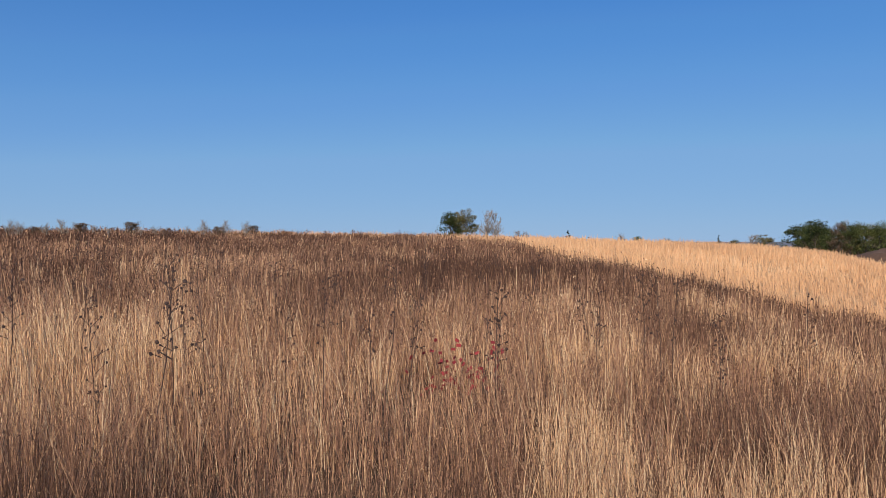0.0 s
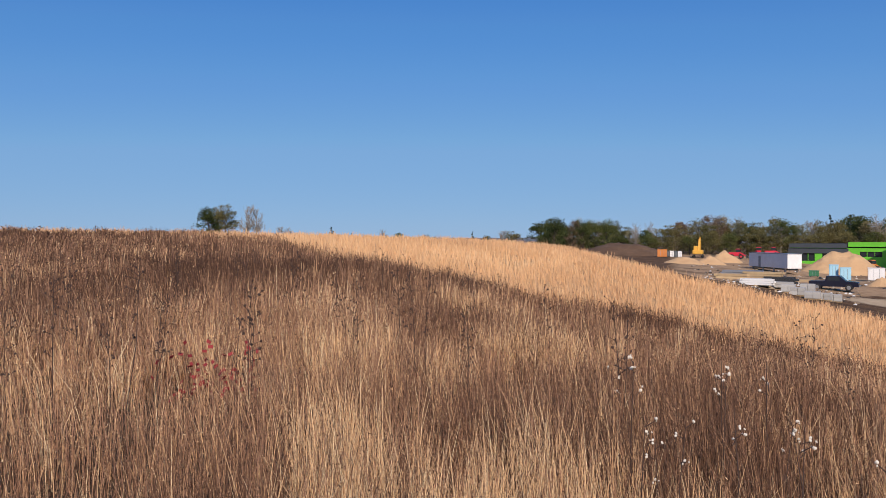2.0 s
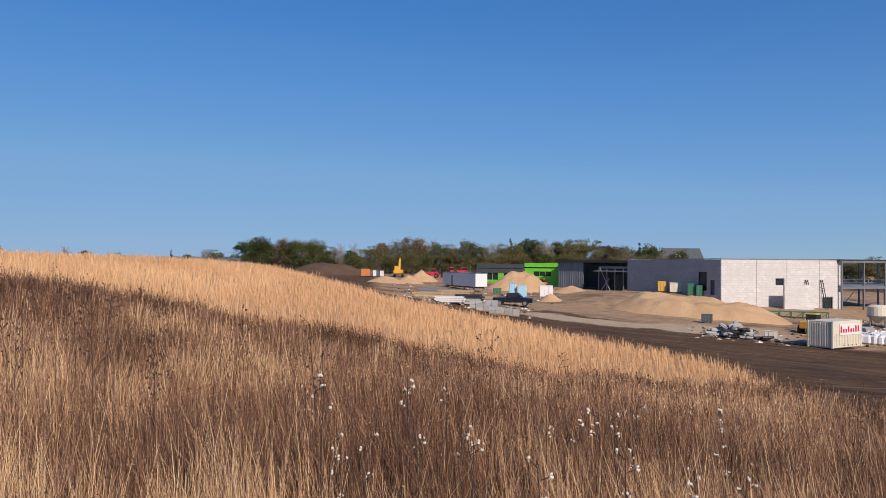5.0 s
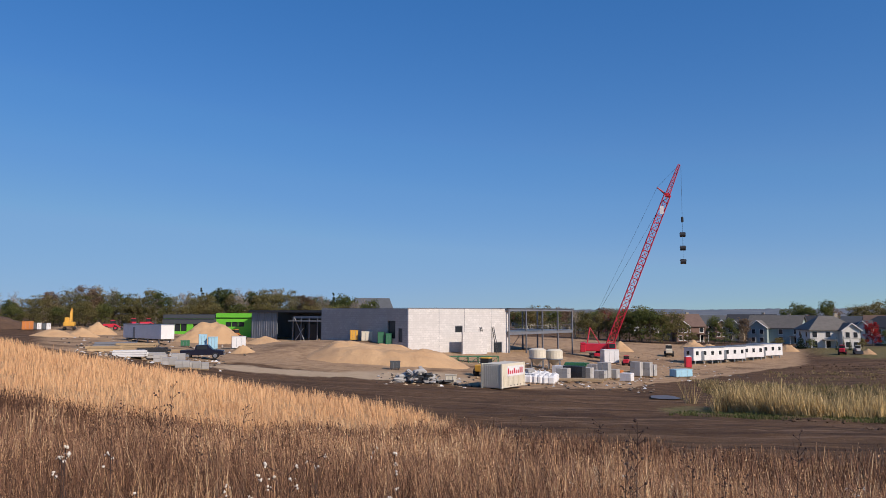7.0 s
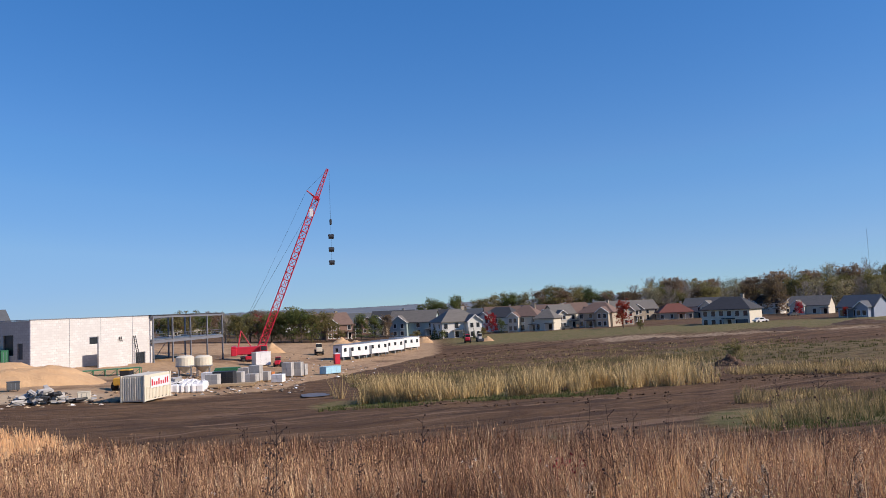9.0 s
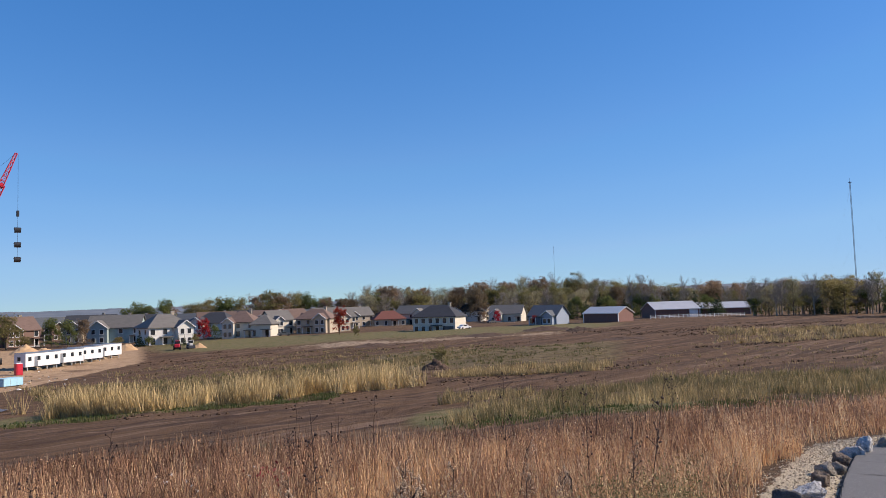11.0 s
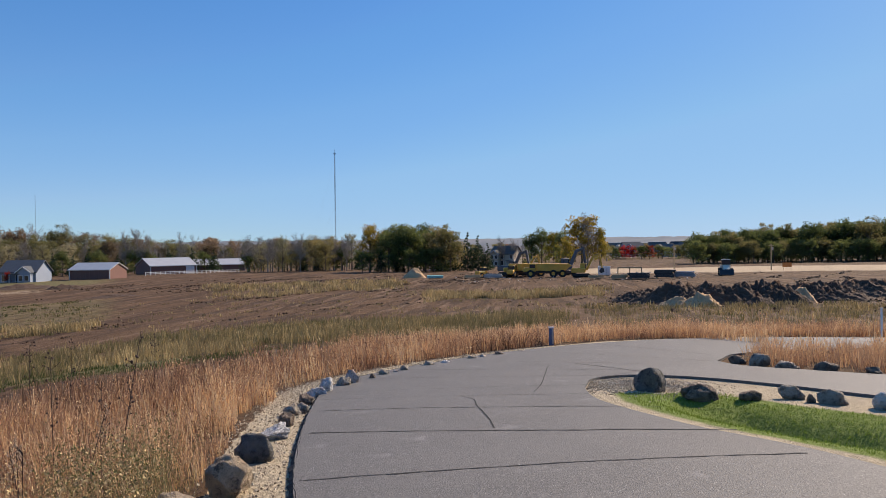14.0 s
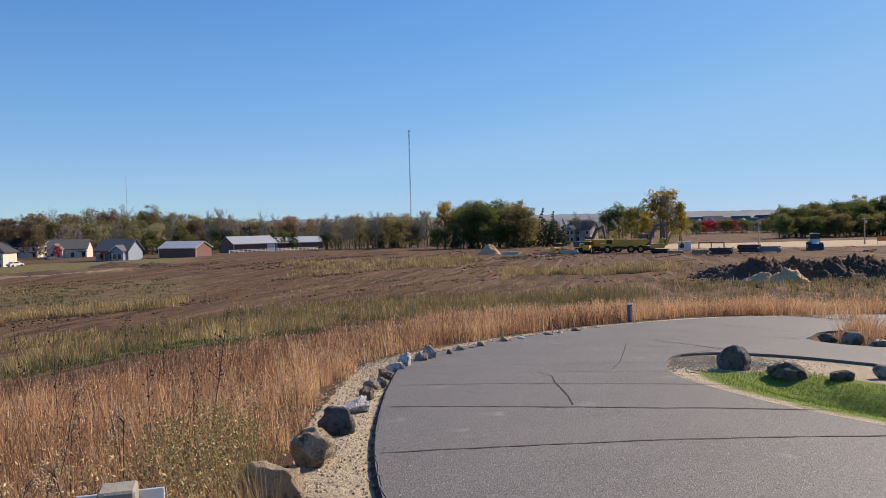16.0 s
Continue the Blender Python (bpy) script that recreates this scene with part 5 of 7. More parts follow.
def build_site():
    build_block_hall()
    build_wing()
    build_steel_frame()
    build_crane()
    build_container()
    build_silo(7.1, 120)
    build_silo(8.35, 122)
    heap("sand_bank", -4.2, 113, 25, 12, 2.05, SAND, "long bank of pale excavated sand", "sand heap", 2, flat=0.62, heading=8, steps=60, rough=0.4)
    heap("sand_mound", -17.0, 160, 15, 10, 4.6, SAND, "tall cone of pale sand before the wing", "sand heap", 5)
    heap("sand_mound", -13.2, 158, 9, 6, 1.6, SAND, "low spread of pale sand", "sand heap", 6)
    for k, (az, r, w, h) in enumerate(((-27.2, 163, 9, 1.5), (-25.5, 168, 7, 1.7), (-24.5, 182, 8, 2.6), (-14.8, 121, 4, 1.3), (18.3, 222, 8, 2.5), (19.4, 224, 6, 1.7), (13.2, 194, 7, 2.4), (24.5, 224, 6, 2.0), (29.3, 214, 4, 1.4), (82.0, 186, 6, 2.9))):
        heap("sand_mound", az, r, w, w * 0.7, h, SAND, "small heap of pale sand on the dirt", "sand heap", 30 + k)
    heap("soil_bank", -31.5, 205, 26, 10, 3.0, TOPSOIL, "low bank of brown soil", "soil heap", 41, flat=0.3)
    site_trailer(-21.3, 149, 43, 15.0, 2.5, 2.5, "white box trailer with one grey shaded side", "storage_trailer", 0, group="")
    for k, (az, r) in enumerate(((19.0, 177), (20.5, 183.5), (21.75, 190.5), (23.0, 198))):
        site_trailer(az, r, -24, 8.6, 3.0, 2.7, "white office trailer on blocks", "office_trailer", 4, k, "office trailers in a row")
    build_pickup(-17.6, 104, -12)
    build_digger(-26.3, 199, -110)
    build_loader(-23.7, 202, -20, "boom_lift", "red wheeled boom lift parked", RED, 0.9)
    build_loader(-22.3, 219, 60, "boom_lift", "red wheeled boom lift parked", RED, 0.9)
    build_loader(-21.4, 221, -30, "boom_lift", "red wheeled boom lift parked", RED, 0.9)
    build_loader(-15.4, 172, -50, "forklift", "small orange forklift by the wing", ORANGE, 0.8)
    build_loader(16.6, 190, -75, "telehandler", "dusty tan telehandler on the dirt", CREAM, 1.0)
    build_loader(3.2, 98, -60, "backhoe", "yellow backhoe behind the container", YELLOW, 0.85)
    build_loader(27.8, 212, -60, "tractor", "red and white tractor loader", RED, 0.85)
    build_loader(28.7, 214, 110, "tractor", "grey tractor loader by houses", CONCRETE, 0.8)
    build_loader(13.6, 150, -70, "work_lift", "small red work lift", RED, 0.7)
    build_toilet(17.9, 163)
    cabinet(-28.8, 195, -29, 2.3, 2.2, 1.9, ORANGE, "tool_box", "orange metal site tool box", "box")
    for k in range(4):
        cabinet(-28.4 + 0.28 * k, 197, -28, 0.9, 1.0, 1.5, WHITE if k % 2 else CHARCOAL, "site_box", "pale upright site cabinet", "box", "row of cabinets")
    cabinet(-17.6, 134, -20, 1.3, 1.2, 2.3, BLUE, "foam_stack", "pale blue insulation stack standing on end", "insulation", "insulation stacks")
    cabinet(-16.9, 133, -20, 1.5, 1.2, 2.0, BLUE, "foam_stack", "pale blue insulation stack standing on end", "insulation", "insulation stacks")
    cabinet(-15.1, 136, -18, 2.3, 1.6, 2.0, WHITE, "storage_box", "white storage box on skids", "box")
    cabinet(-18.8, 140, -20, 1.5, 1.0, 1.0, GREENPAINT, "compressor", "small green towed air compressor", "machine")
    cabinet(17.4, 131, -20, 3.2, 1.8, 1.2, BLUE, "foam_stack", "wrapped pale blue insulation bundle", "insulation", "insulation stacks")
    cabinet(-6.7, 139, -8, 1.4, 1.3, 1.8, YELLOW, "generator", "yellow generator beside the dark wall", "generator")
    cabinet(-5.7, 138, -8, 2.2, 1.3, 1.7, CREAM, "generator", "cream generator beside the dark wall", "generator")
    cabinet(-4.7, 134, -8, 1.1, 1.1, 2.0, GREENPAINT, "green_bin", "dark green waste bin", "bin", "bins")
    cabinet(-4.1, 133.5, -8, 1.1, 1.1, 2.0, GREENPAINT, "green_bin", "dark green waste bin", "bin", "bins")
    cabinet(-3.6, 101, -6, 1.3, 1.0, 1.0, CHARCOAL, "waste_bin", "dark plastic waste bin", "bin", "bins")
    cabinet(0.6, 84, 4, 1.2, 0.2, 1.0, CREAM, "barrier_board", "pale barrier board on the dirt", "board")
    cabinet(12.4, 152, -8, 3.0, 2.4, 2.6, WHITE, "white_container", "white ribbed storage container by the crane", "container")
    build_rubble(-1.9, 84, 6.0, 60, 9, "heap of broken grey concrete slabs")
    build_rubble(6.5, 95, 4.0, 24, 13, "scattered pale broken material")
    # bulk bags, pallets of block and stacked lumber round the container
    for k in range(22):
        a, r = 6.0 + 0.42 * (k % 6) + 0.13 * (k // 6), 91 + 2.7 * (k // 6)
        x, y = at(a, r)
        bag = thing("bulk_bag", x, y, 20 * k, "white woven bulk bag", "bag", "bulk bags")
        bm = B()
        box(bm, 0, 0, 0.5, 0.95, 0.95, 1.0, bevel=0.18)
        part("sack", bm, WHITE, bag)
        part("loop", rod(rod(B(), (-0.3, 0, 0.95), (0, 0, 1.2), 0.03), (0, 0, 1.2), (0.3, 0, 0.95), 0.03), WHITE, bag)
    spots = [(9.0, 101, CONCRETE, 1.5), (9.5, 104, BLACK, 1.7), (10.1, 103, BLACK, 1.8), (10.7, 105, CONCRETE, 1.6), (11.7, 108, CONCRETE, 1.2), (12.0, 110, CONCRETE, 2.3), (12.6, 111, CONCRETE, 1.4),
             (13.6, 107, WHITE, 1.2), (14.3, 123, CONCRETE, 2.3), (15.0, 124, CONCRETE, 2.3), (15.3, 126, CONCRETE, 1.9), (12.9, 118, ORANGE, 1.0), (8.7, 108, WHITE, 1.4), (11.2, 118, CONCRETE, 1.6)]
    for az, r, m, h in spots:
        lab = {CONCRETE: "grey concrete blocks strapped on a wooden pallet", BLACK: "black wrapped goods on a wooden pallet", WHITE: "white wrapped goods on a wooden pallet"}.get(m, "orange crates on a wooden pallet")
        pallet_stack(az, r, az + 20, 1.6, 1.4, h, m, lab)
    for az, r, h in ((-19.8, 84, 0.9), (-18.9, 82, 0.8), (-18.2, 83, 0.8), (-17.6, 83.5, 0.8), (-19.2, 87, 1.3), (-20.4, 88, 0.9)):
        pallet_stack(az, r, az + 5, 1.4, 1.2, h, CONCRETE, "pale blocks on a wooden pallet at the field edge")
    for k, (az, r, w, h, m) in enumerate(((-23.4, 104, 5, 1.1, STEEL), (-22.0, 102, 5, 1.3, WOOD), (-20.9, 101, 3.5, 1.0, BLACK), (-22.3, 91, 3.5, 0.9, WHITE), (-21.2, 92, 3.5, 0.8, CONCRETE), (-24.0, 97, 4, 0.8, WOOD), (-19.8, 112, 4, 0.5, WOOD),
                                          (10.8, 99, 5, 0.5, WOOD), (8.6, 97, 4, 0.4, WOOD), (13.5, 126, 5, 0.6, WOOD), (9.9, 130, 4, 0.9, GREENPAINT))):
        rack(az, r, az + 8, w, 1.6, h, m, {GREENPAINT: "green steel scaffold frames in a stack", STEEL: "grey steel scaffold frames in a stack", WOOD: "stacked raw lumber on bearers", BLACK: "dark steel members in a stack", WHITE: "white panels in a stack", CONCRETE: "grey planks in a stack"}[m], k)
    sc, n = span("scaffold_deck", 0.4, 121, 4.2, 122, "green low scaffold platform below the pale wall", "scaffold")
    part("platform", box(B(), n / 2, 0.8, 1.3, n, 1.6, 0.12), GREENPAINT, sc)
    for k in range(6):
        for yy in (0, 1.6):
            part("post", box(B(), n * k / 5, yy, 0.65, 0.1, 0.1, 1.4), GREENPAINT, sc)
        if k < 5:
            part("brace", rod(B(), (n * k / 5, 0, 0.1), (n * (k + 1) / 5, 0, 1.25), 0.04), GREENPAINT, sc)
    # the machine yard beyond the fields
    build_loader(89.4, 175, 10)
    build_hauler(92.2, 169, 92)
    build_digger(94.6, 163, 100, label="yellow excavator with its boom raised")
    build_digger(90.4, 186, 60, label="dusty yellow excavator among the trees")
    build_hauler(90.6, 178, 84)
    build_digger(89.2, 184, 118, label="dark grey excavator with its boom raised", paint=CHARCOAL, size=1.25)
    build_digger(93.4, 180, 62, label="dark grey excavator with its boom raised", paint=CHARCOAL, size=1.3)
    build_loader(87.2, 178, 40, "bulldozer", "dusty yellow bulldozer in the machine yard", YELLOW, 0.9)
    build_loader(104.8, 164, 190, "bulldozer", "dusty tan bulldozer on bare soil", CREAM, 1.2)
    cabinet(96.3, 168, 95, 2.6, 1.6, 2.0, WHITE, "fuel_tank", "white fuel tank on skids", "tank")
    for k, (az, r, w, m, h) in enumerate(((97.4, 148, 3, WOOD, 1.0), (98.8, 146, 4, BLACK, 1.3), (100.6, 151, 4, BLACK, 1.6), (102.0, 152, 4, STEEL, 1.2), (88.0, 172, 4, CONCRETE, 1.0), (86.5, 175, 4, WOOD, 0.8), (95.7, 155, 3, WOOD, 0.7))):
        rack(az, r, az + 6, w, 1.8, h, m, "stacked dark pipes and timbers in the machine yard", 50 + k, "pipe_stack")
    fr, n = span("pipe_rack", 97.3, 150, 99.0, 149, "rusty steel pipe rack frame", "rack")
    for k in range(3):
        part("post", box(B(), n * k / 2, 0, 1.2, 0.2, 0.2, 2.4), WOOD, fr)
    part("beam", box(B(), n / 2, 0, 2.3, n, 0.2, 0.25), WOOD, fr)
    cabinet(83.6, 178, 84, 3.8, 2.0, 0.6, TEAL, "tarp_stack", "goods under a teal tarpaulin", "tarpaulin")
    bx, by = at(108.8, 187)
    sb = thing("site_board", bx, by, 109, "plain tan board on two posts", "board")
    part("panel", box(B(), 0, 0, 1.3, 1.9, 0.06, 1.0), ORANGE, sb)
    for s in (-0.8, 0.8):
        part("post", box(B(), s, 0.06, 0.8, 0.1, 0.1, 1.6), WOOD, sb)
    for az, r, h in ((101.3, 207, 6.5), (107.8, 193, 6.2)):
        x, y = at(az, r)
        p = thing("utility_pole", x, y, az, "weathered wooden utility pole", "utility pole", "utility poles")
        part("pole", rod(B(), (0, 0, -0.3), (0, 0, h), 0.16, 0.11), WOOD, p)
        part("crossarm", box(B(), 0, 0, h - 0.5, 1.3, 0.12, 0.12), WOOD, p)
        part("transformer", rod(B(), (0.3, -0.2, h - 1.5), (0.3, -0.2, h - 0.8), 0.2, n=12), CONCRETE, p)
    # dug earth in ragged dark heaps
    for k, (az, r, w, d, h) in enumerate(((101.5, 70, 9, 7, 1.3), (104.5, 65, 9, 6, 1.4), (107.2, 67, 8, 6, 1.5), (110.5, 76, 10, 7, 1.4), (113.5, 86, 12, 8, 1.3), (99.0, 78, 7, 6, 1.0), (117, 95, 12, 8, 1.2), (103, 74, 12, 6, 1.4))):
        heap("soil_mound", az, r, w, d, h, TOPSOIL, "ragged heap of dark turned topsoil", "soil heap", 70 + k, flat=0.3, rough=0.5, steps=64)
    for k, (az, r, w, d, h) in enumerate(((103.0, 62, 3.6, 2.4, 1.1), (109.6, 69, 2.6, 2.2, 1.3), (101.5, 63, 4, 2, 0.8))):
        heap("clay_mound", az, r, w, d, h, SAND, "tan clay showing in the turned soil", "soil heap", 90 + k, rough=0.7)
    for k, (az, r, w, h) in enumerate(((46.5, 92, 4, 1.0), (55.0, 205, 16, 1.2), (50.5, 190, 14, 0.8), (57.5, 196, 9, 1.2), (42, 176, 12, 0.8), (60.5, 150, 10, 0.6))):
        heap("soil_mound", az, r, w, w * 0.5, h, TOPSOIL, "low clods of dark soil on the graded field", "soil heap", 110 + k, rough=1.0)


build_site()


# ---- trees ----
def leaf_material(name, dark, mid, light):
    m = blade_material(name, [(0.0, dark), (0.5, mid), (1.0, light)], 0.7, 0.55)
    nt = m.node_tree
    info = nt.nodes.new("ShaderNodeObjectInfo")
    ramp = next(n for n in nt.nodes if n.bl_idname == "ShaderNodeValToRGB")
    hsv = node(nt, "ShaderNodeHueSaturation")
    mr, mh = node(nt, "ShaderNodeMapRange"), node(nt, "ShaderNodeMapRange")
    nt.links.new(info.outputs["Random"], mr.inputs[0])
    mr.inputs[3].default_value, mr.inputs[4].default_value = 0.7, 1.3
    nt.links.new(info.outputs["Random"], mh.inputs[0])
    mh.inputs[3].default_value, mh.inputs[4].default_value = 0.515, 0.485
    nt.links.new(mr.outputs[0], hsv.inputs["Value"])
    nt.links.new(mh.outputs[0], hsv.inputs["Hue"])
    users = [l.to_socket for l in ramp.outputs[0].links]
    nt.links.new(ramp.outputs[0], hsv.inputs["Color"])
    for s in users:
        nt.links.new(hsv.outputs[0], s)
    return m


# leaf colours toned greyer, rust above all: distance haze is put into them
LEAF = {
    "green": leaf_material("leaf_green", (0.055, 0.07, 0.024), (0.11, 0.135, 0.042), (0.2, 0.22, 0.07)),
    "olive": leaf_material("leaf_olive", (0.11, 0.105, 0.042), (0.22, 0.19, 0.075), (0.34, 0.29, 0.12)),
    "rust": leaf_material("leaf_rust", (0.14, 0.095, 0.062), (0.24, 0.165, 0.105), (0.33, 0.235, 0.15)),
    "pale": leaf_material("leaf_pale", (0.2, 0.18, 0.09), (0.3, 0.27, 0.15), (0.42, 0.38, 0.23)),
    "yellow": leaf_material("leaf_yellow", (0.1, 0.085, 0.015), (0.24, 0.19, 0.03), (0.42, 0.31, 0.06)),
    "red": leaf_material("leaf_red", (0.14, 0.012, 0.012), (0.36, 0.03, 0.025), (0.5, 0.07, 0.05)),
    "pine": leaf_material("needles", (0.02, 0.036, 0.02), (0.042, 0.066, 0.034), (0.075, 0.1, 0.055)),
}
BARK = surface("bark", (0.12, 0.095, 0.07), (0.08, 0.06, 0.045), 2, 14, 0.9)
PALEBARK = surface("pale_bark", (0.3, 0.26, 0.21), (0.2, 0.17, 0.13), 2, 14, 0.9)


def limbs(rng, h, spread, crown_from, n, twig=False):
    """Trunk, limbs and (for bare trees) twigs; also gives the limb ends."""
    bm, ends = B(), []
    top = Vector((rng.uniform(-.3, .3), rng.uniform(-.3, .3), h * 0.8))
    rod(bm, (0, 0, -0.4), (0.05, 0, h * crown_from), h * 0.022, h * 0.017, n=7)
    rod(bm, (0.05, 0, h * crown_from), top, h * 0.017, h * 0.004, n=6)
    for k in range(n):
        f = rng.uniform(0.05, 0.85)
        a = k * 2.4 + rng.uniform(-.4, .4)
        p = Vector((0.05, 0, h * crown_from)).lerp(top, f)
        ln = spread * (1.0 - 0.55 * f) * rng.uniform(0.6, 1.0)
        q = p + Vector((math.cos(a) * ln, math.sin(a) * ln, h * rng.uniform(0.1, 0.26)))
        rod(bm, p, q, h * 0.008, h * 0.0025, n=5, caps=False)
        ends.append(q)
        for _ in range(7 if twig else 2):
            g = p.lerp(q, rng.uniform(0.3, 0.95))
            e = g + Vector((rng.uniform(-1, 1), rng.uniform(-1, 1), rng.uniform(0.3, 1.4))) * h * 0.1
            rod(bm, g, e, h * 0.003, h * 0.001, n=4, caps=False)
            ends.append(e)
            if twig:
                for _ in range(3):
                    g2 = g.lerp(e, rng.uniform(0.3, 1))
                    rod(bm, g2, g2 + Vector((rng.uniform(-1, 1), rng.uniform(-1, 1), rng.uniform(0.2, 1.3))) * h * 0.05, h * 0.0022, h * 0.0008, n=3, caps=False)
    return bm, ends


def foliage(centres, radii, per, size, seed, flat=0.75):
    """Clumps of small leaf sprays round the centres."""
    rng = np.random.default_rng(seed)
    vs, ts = [], []
    for c, rad in zip(centres, radii):
        d = rng.normal(size=(per, 3))
        d /= np.linalg.norm(d, axis=1)[:, None]
        p = np.array(c) + d * (rad * rng.random(per)**0.45)[:, None] * np.array([1, 1, flat])
        a, b = rng.normal(size=(per, 3)), rng.normal(size=(per, 3))
        a /= np.linalg.norm(a, axis=1)[:, None]
        b -= a * (a * b).sum(1)[:, None]
        b /= np.linalg.norm(b, axis=1)[:, None]
        s = size * rng.uniform(0.6, 1.3, per)[:, None]
        vs.append(np.stack([p - a * s, p + b * s * 0.6, p + a * s, p - b * s * 0.6], axis=1).reshape(-1, 3))
        # sprays high in a clump get a lighter tint: top light put into the colour
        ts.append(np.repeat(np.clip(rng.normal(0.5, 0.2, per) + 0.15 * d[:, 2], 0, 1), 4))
    v = np.concatenate(vs)
    return fast_mesh("crown", v, np.arange(len(v)).reshape(-1, 4), np.concatenate(ts))


TREE_WORDS = {"green": "dark green broadleaf tree", "olive": "olive broadleaf tree turning in autumn", "rust": "russet brown broadleaf tree in autumn", "yellow": "yellow green broadleaf tree",
              "red": "bright red maple tree in autumn", "pine": "dark green needle-leaved conifer tree", "bare": "grey tree with bare autumn limbs", "pale": "pale olive tree, half its leaves gone"}


def tree_kind(kind, seed, h, spread):
    """One tree as a pattern to be copied."""
    rng = random.Random(seed)
    t = thing("tree", 0, -60 - seed, 0, TREE_WORDS[kind], "tree", "trees")
    if kind == "pine":
        t.name = "conifer"
        bm = rod(B(), (0, 0, -0.3), (0, 0, h * 0.96), h * 0.018, h * 0.003, n=6)
        cs, rs = [], []
        for k in range(15):
            f = k / 14
            rad = spread * (1 - f) * 0.95 + 0.25
            for j in range(max(1, int(7 * (1 - f)))):
                a = j * 2 * math.pi / max(1, int(7 * (1 - f))) + k + rng.uniform(-.3, .3)
                cs.append((math.cos(a) * rad * 0.6, math.sin(a) * rad * 0.6, h * (0.08 + 0.9 * f) + rng.uniform(-.2, .2)))
                rs.append(rad * 0.5 + 0.15)
        part("trunk", bm, BARK, t)
        part("crown", foliage(cs, rs, 26, h * 0.026, seed, 0.5), LEAF["pine"], t)
    elif kind == "bare":
        t.name = "bare_tree"
        bm, ends = limbs(rng, h, spread, 0.22, 26, True)
        part("trunk", bm, PALEBARK, t)
    else:
        bm, ends = limbs(rng, h, spread, 0.18, 16)
        part("trunk", bm, BARK, t)
        cs = [tuple(e) for e in ends]
        for _ in range(30):
            a, f = rng.uniform(0, 6.28), rng.random()
            rr = spread * math.sqrt(rng.random()) * (1.0 - 0.6 * f * f)
            cs.append((math.cos(a) * rr, math.sin(a) * rr, h * (0.12 + 0.8 * f)))
        rs = [h * rng.uniform(0.06, 0.15) for _ in cs]
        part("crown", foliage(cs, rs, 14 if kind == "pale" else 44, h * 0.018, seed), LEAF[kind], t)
    return t


PATTERNS = {}
for n_, (k_, s_, h_, sp_) in enumerate((("green", 1, 12, 5.0), ("green", 2, 12, 4.2), ("olive", 3, 12, 4.6), ("olive", 4, 12, 4.0), ("rust", 5, 12, 4.4), ("rust", 6, 12, 3.8),
                                        ("yellow", 7, 12, 4.4), ("red", 8, 8, 3.0), ("pine", 9, 12, 3.4), ("pine", 10, 12, 2.8), ("bare", 11, 14, 4.5), ("bare", 12, 14, 3.6), ("pale", 13, 13, 4.2), ("pale", 14, 13, 3.6))):
    PATTERNS.setdefault(k_, []).append((tree_kind(k_, s_, h_, sp_), h_))
USED = set()


def plant(kind, az, r, h, rng, wide=1.0):
    ob, h0 = rng.choice(PATTERNS[kind])
    x, y = at(az, r)
    s = h / h0
    m = pose(x, y, ground(x, y) - 0.15, 0, 0, rng.uniform(0, 360))
    c = ob if ob not in USED else copy_thing(ob, m)
    USED.add(ob)
    c.matrix_basis = m @ Matrix.Diagonal((s * wide, s * wide, s, 1))
    return c


def wood(az0, az1, r0, r1, n, tops, kinds, seed, wide=1.0):
    """A belt of trees whose tops rise to the given angles of sight."""
    rng = random.Random(seed)
    for k in range(n):
        az = az0 + (az1 - az0) * (k + rng.random()) / n
        r = rng.uniform(r0, r1)
        x, y = at(az, r)
        top = EYE + r * math.tan(radians(np.interp(az, *tops))) * 1.0
        h = max(4.0, (top - ground(x, y)) * rng.uniform(0.8, 1.04))
        plant(rng.choice(kinds), az, r, h, rng, wide * rng.uniform(0.85, 1.25))


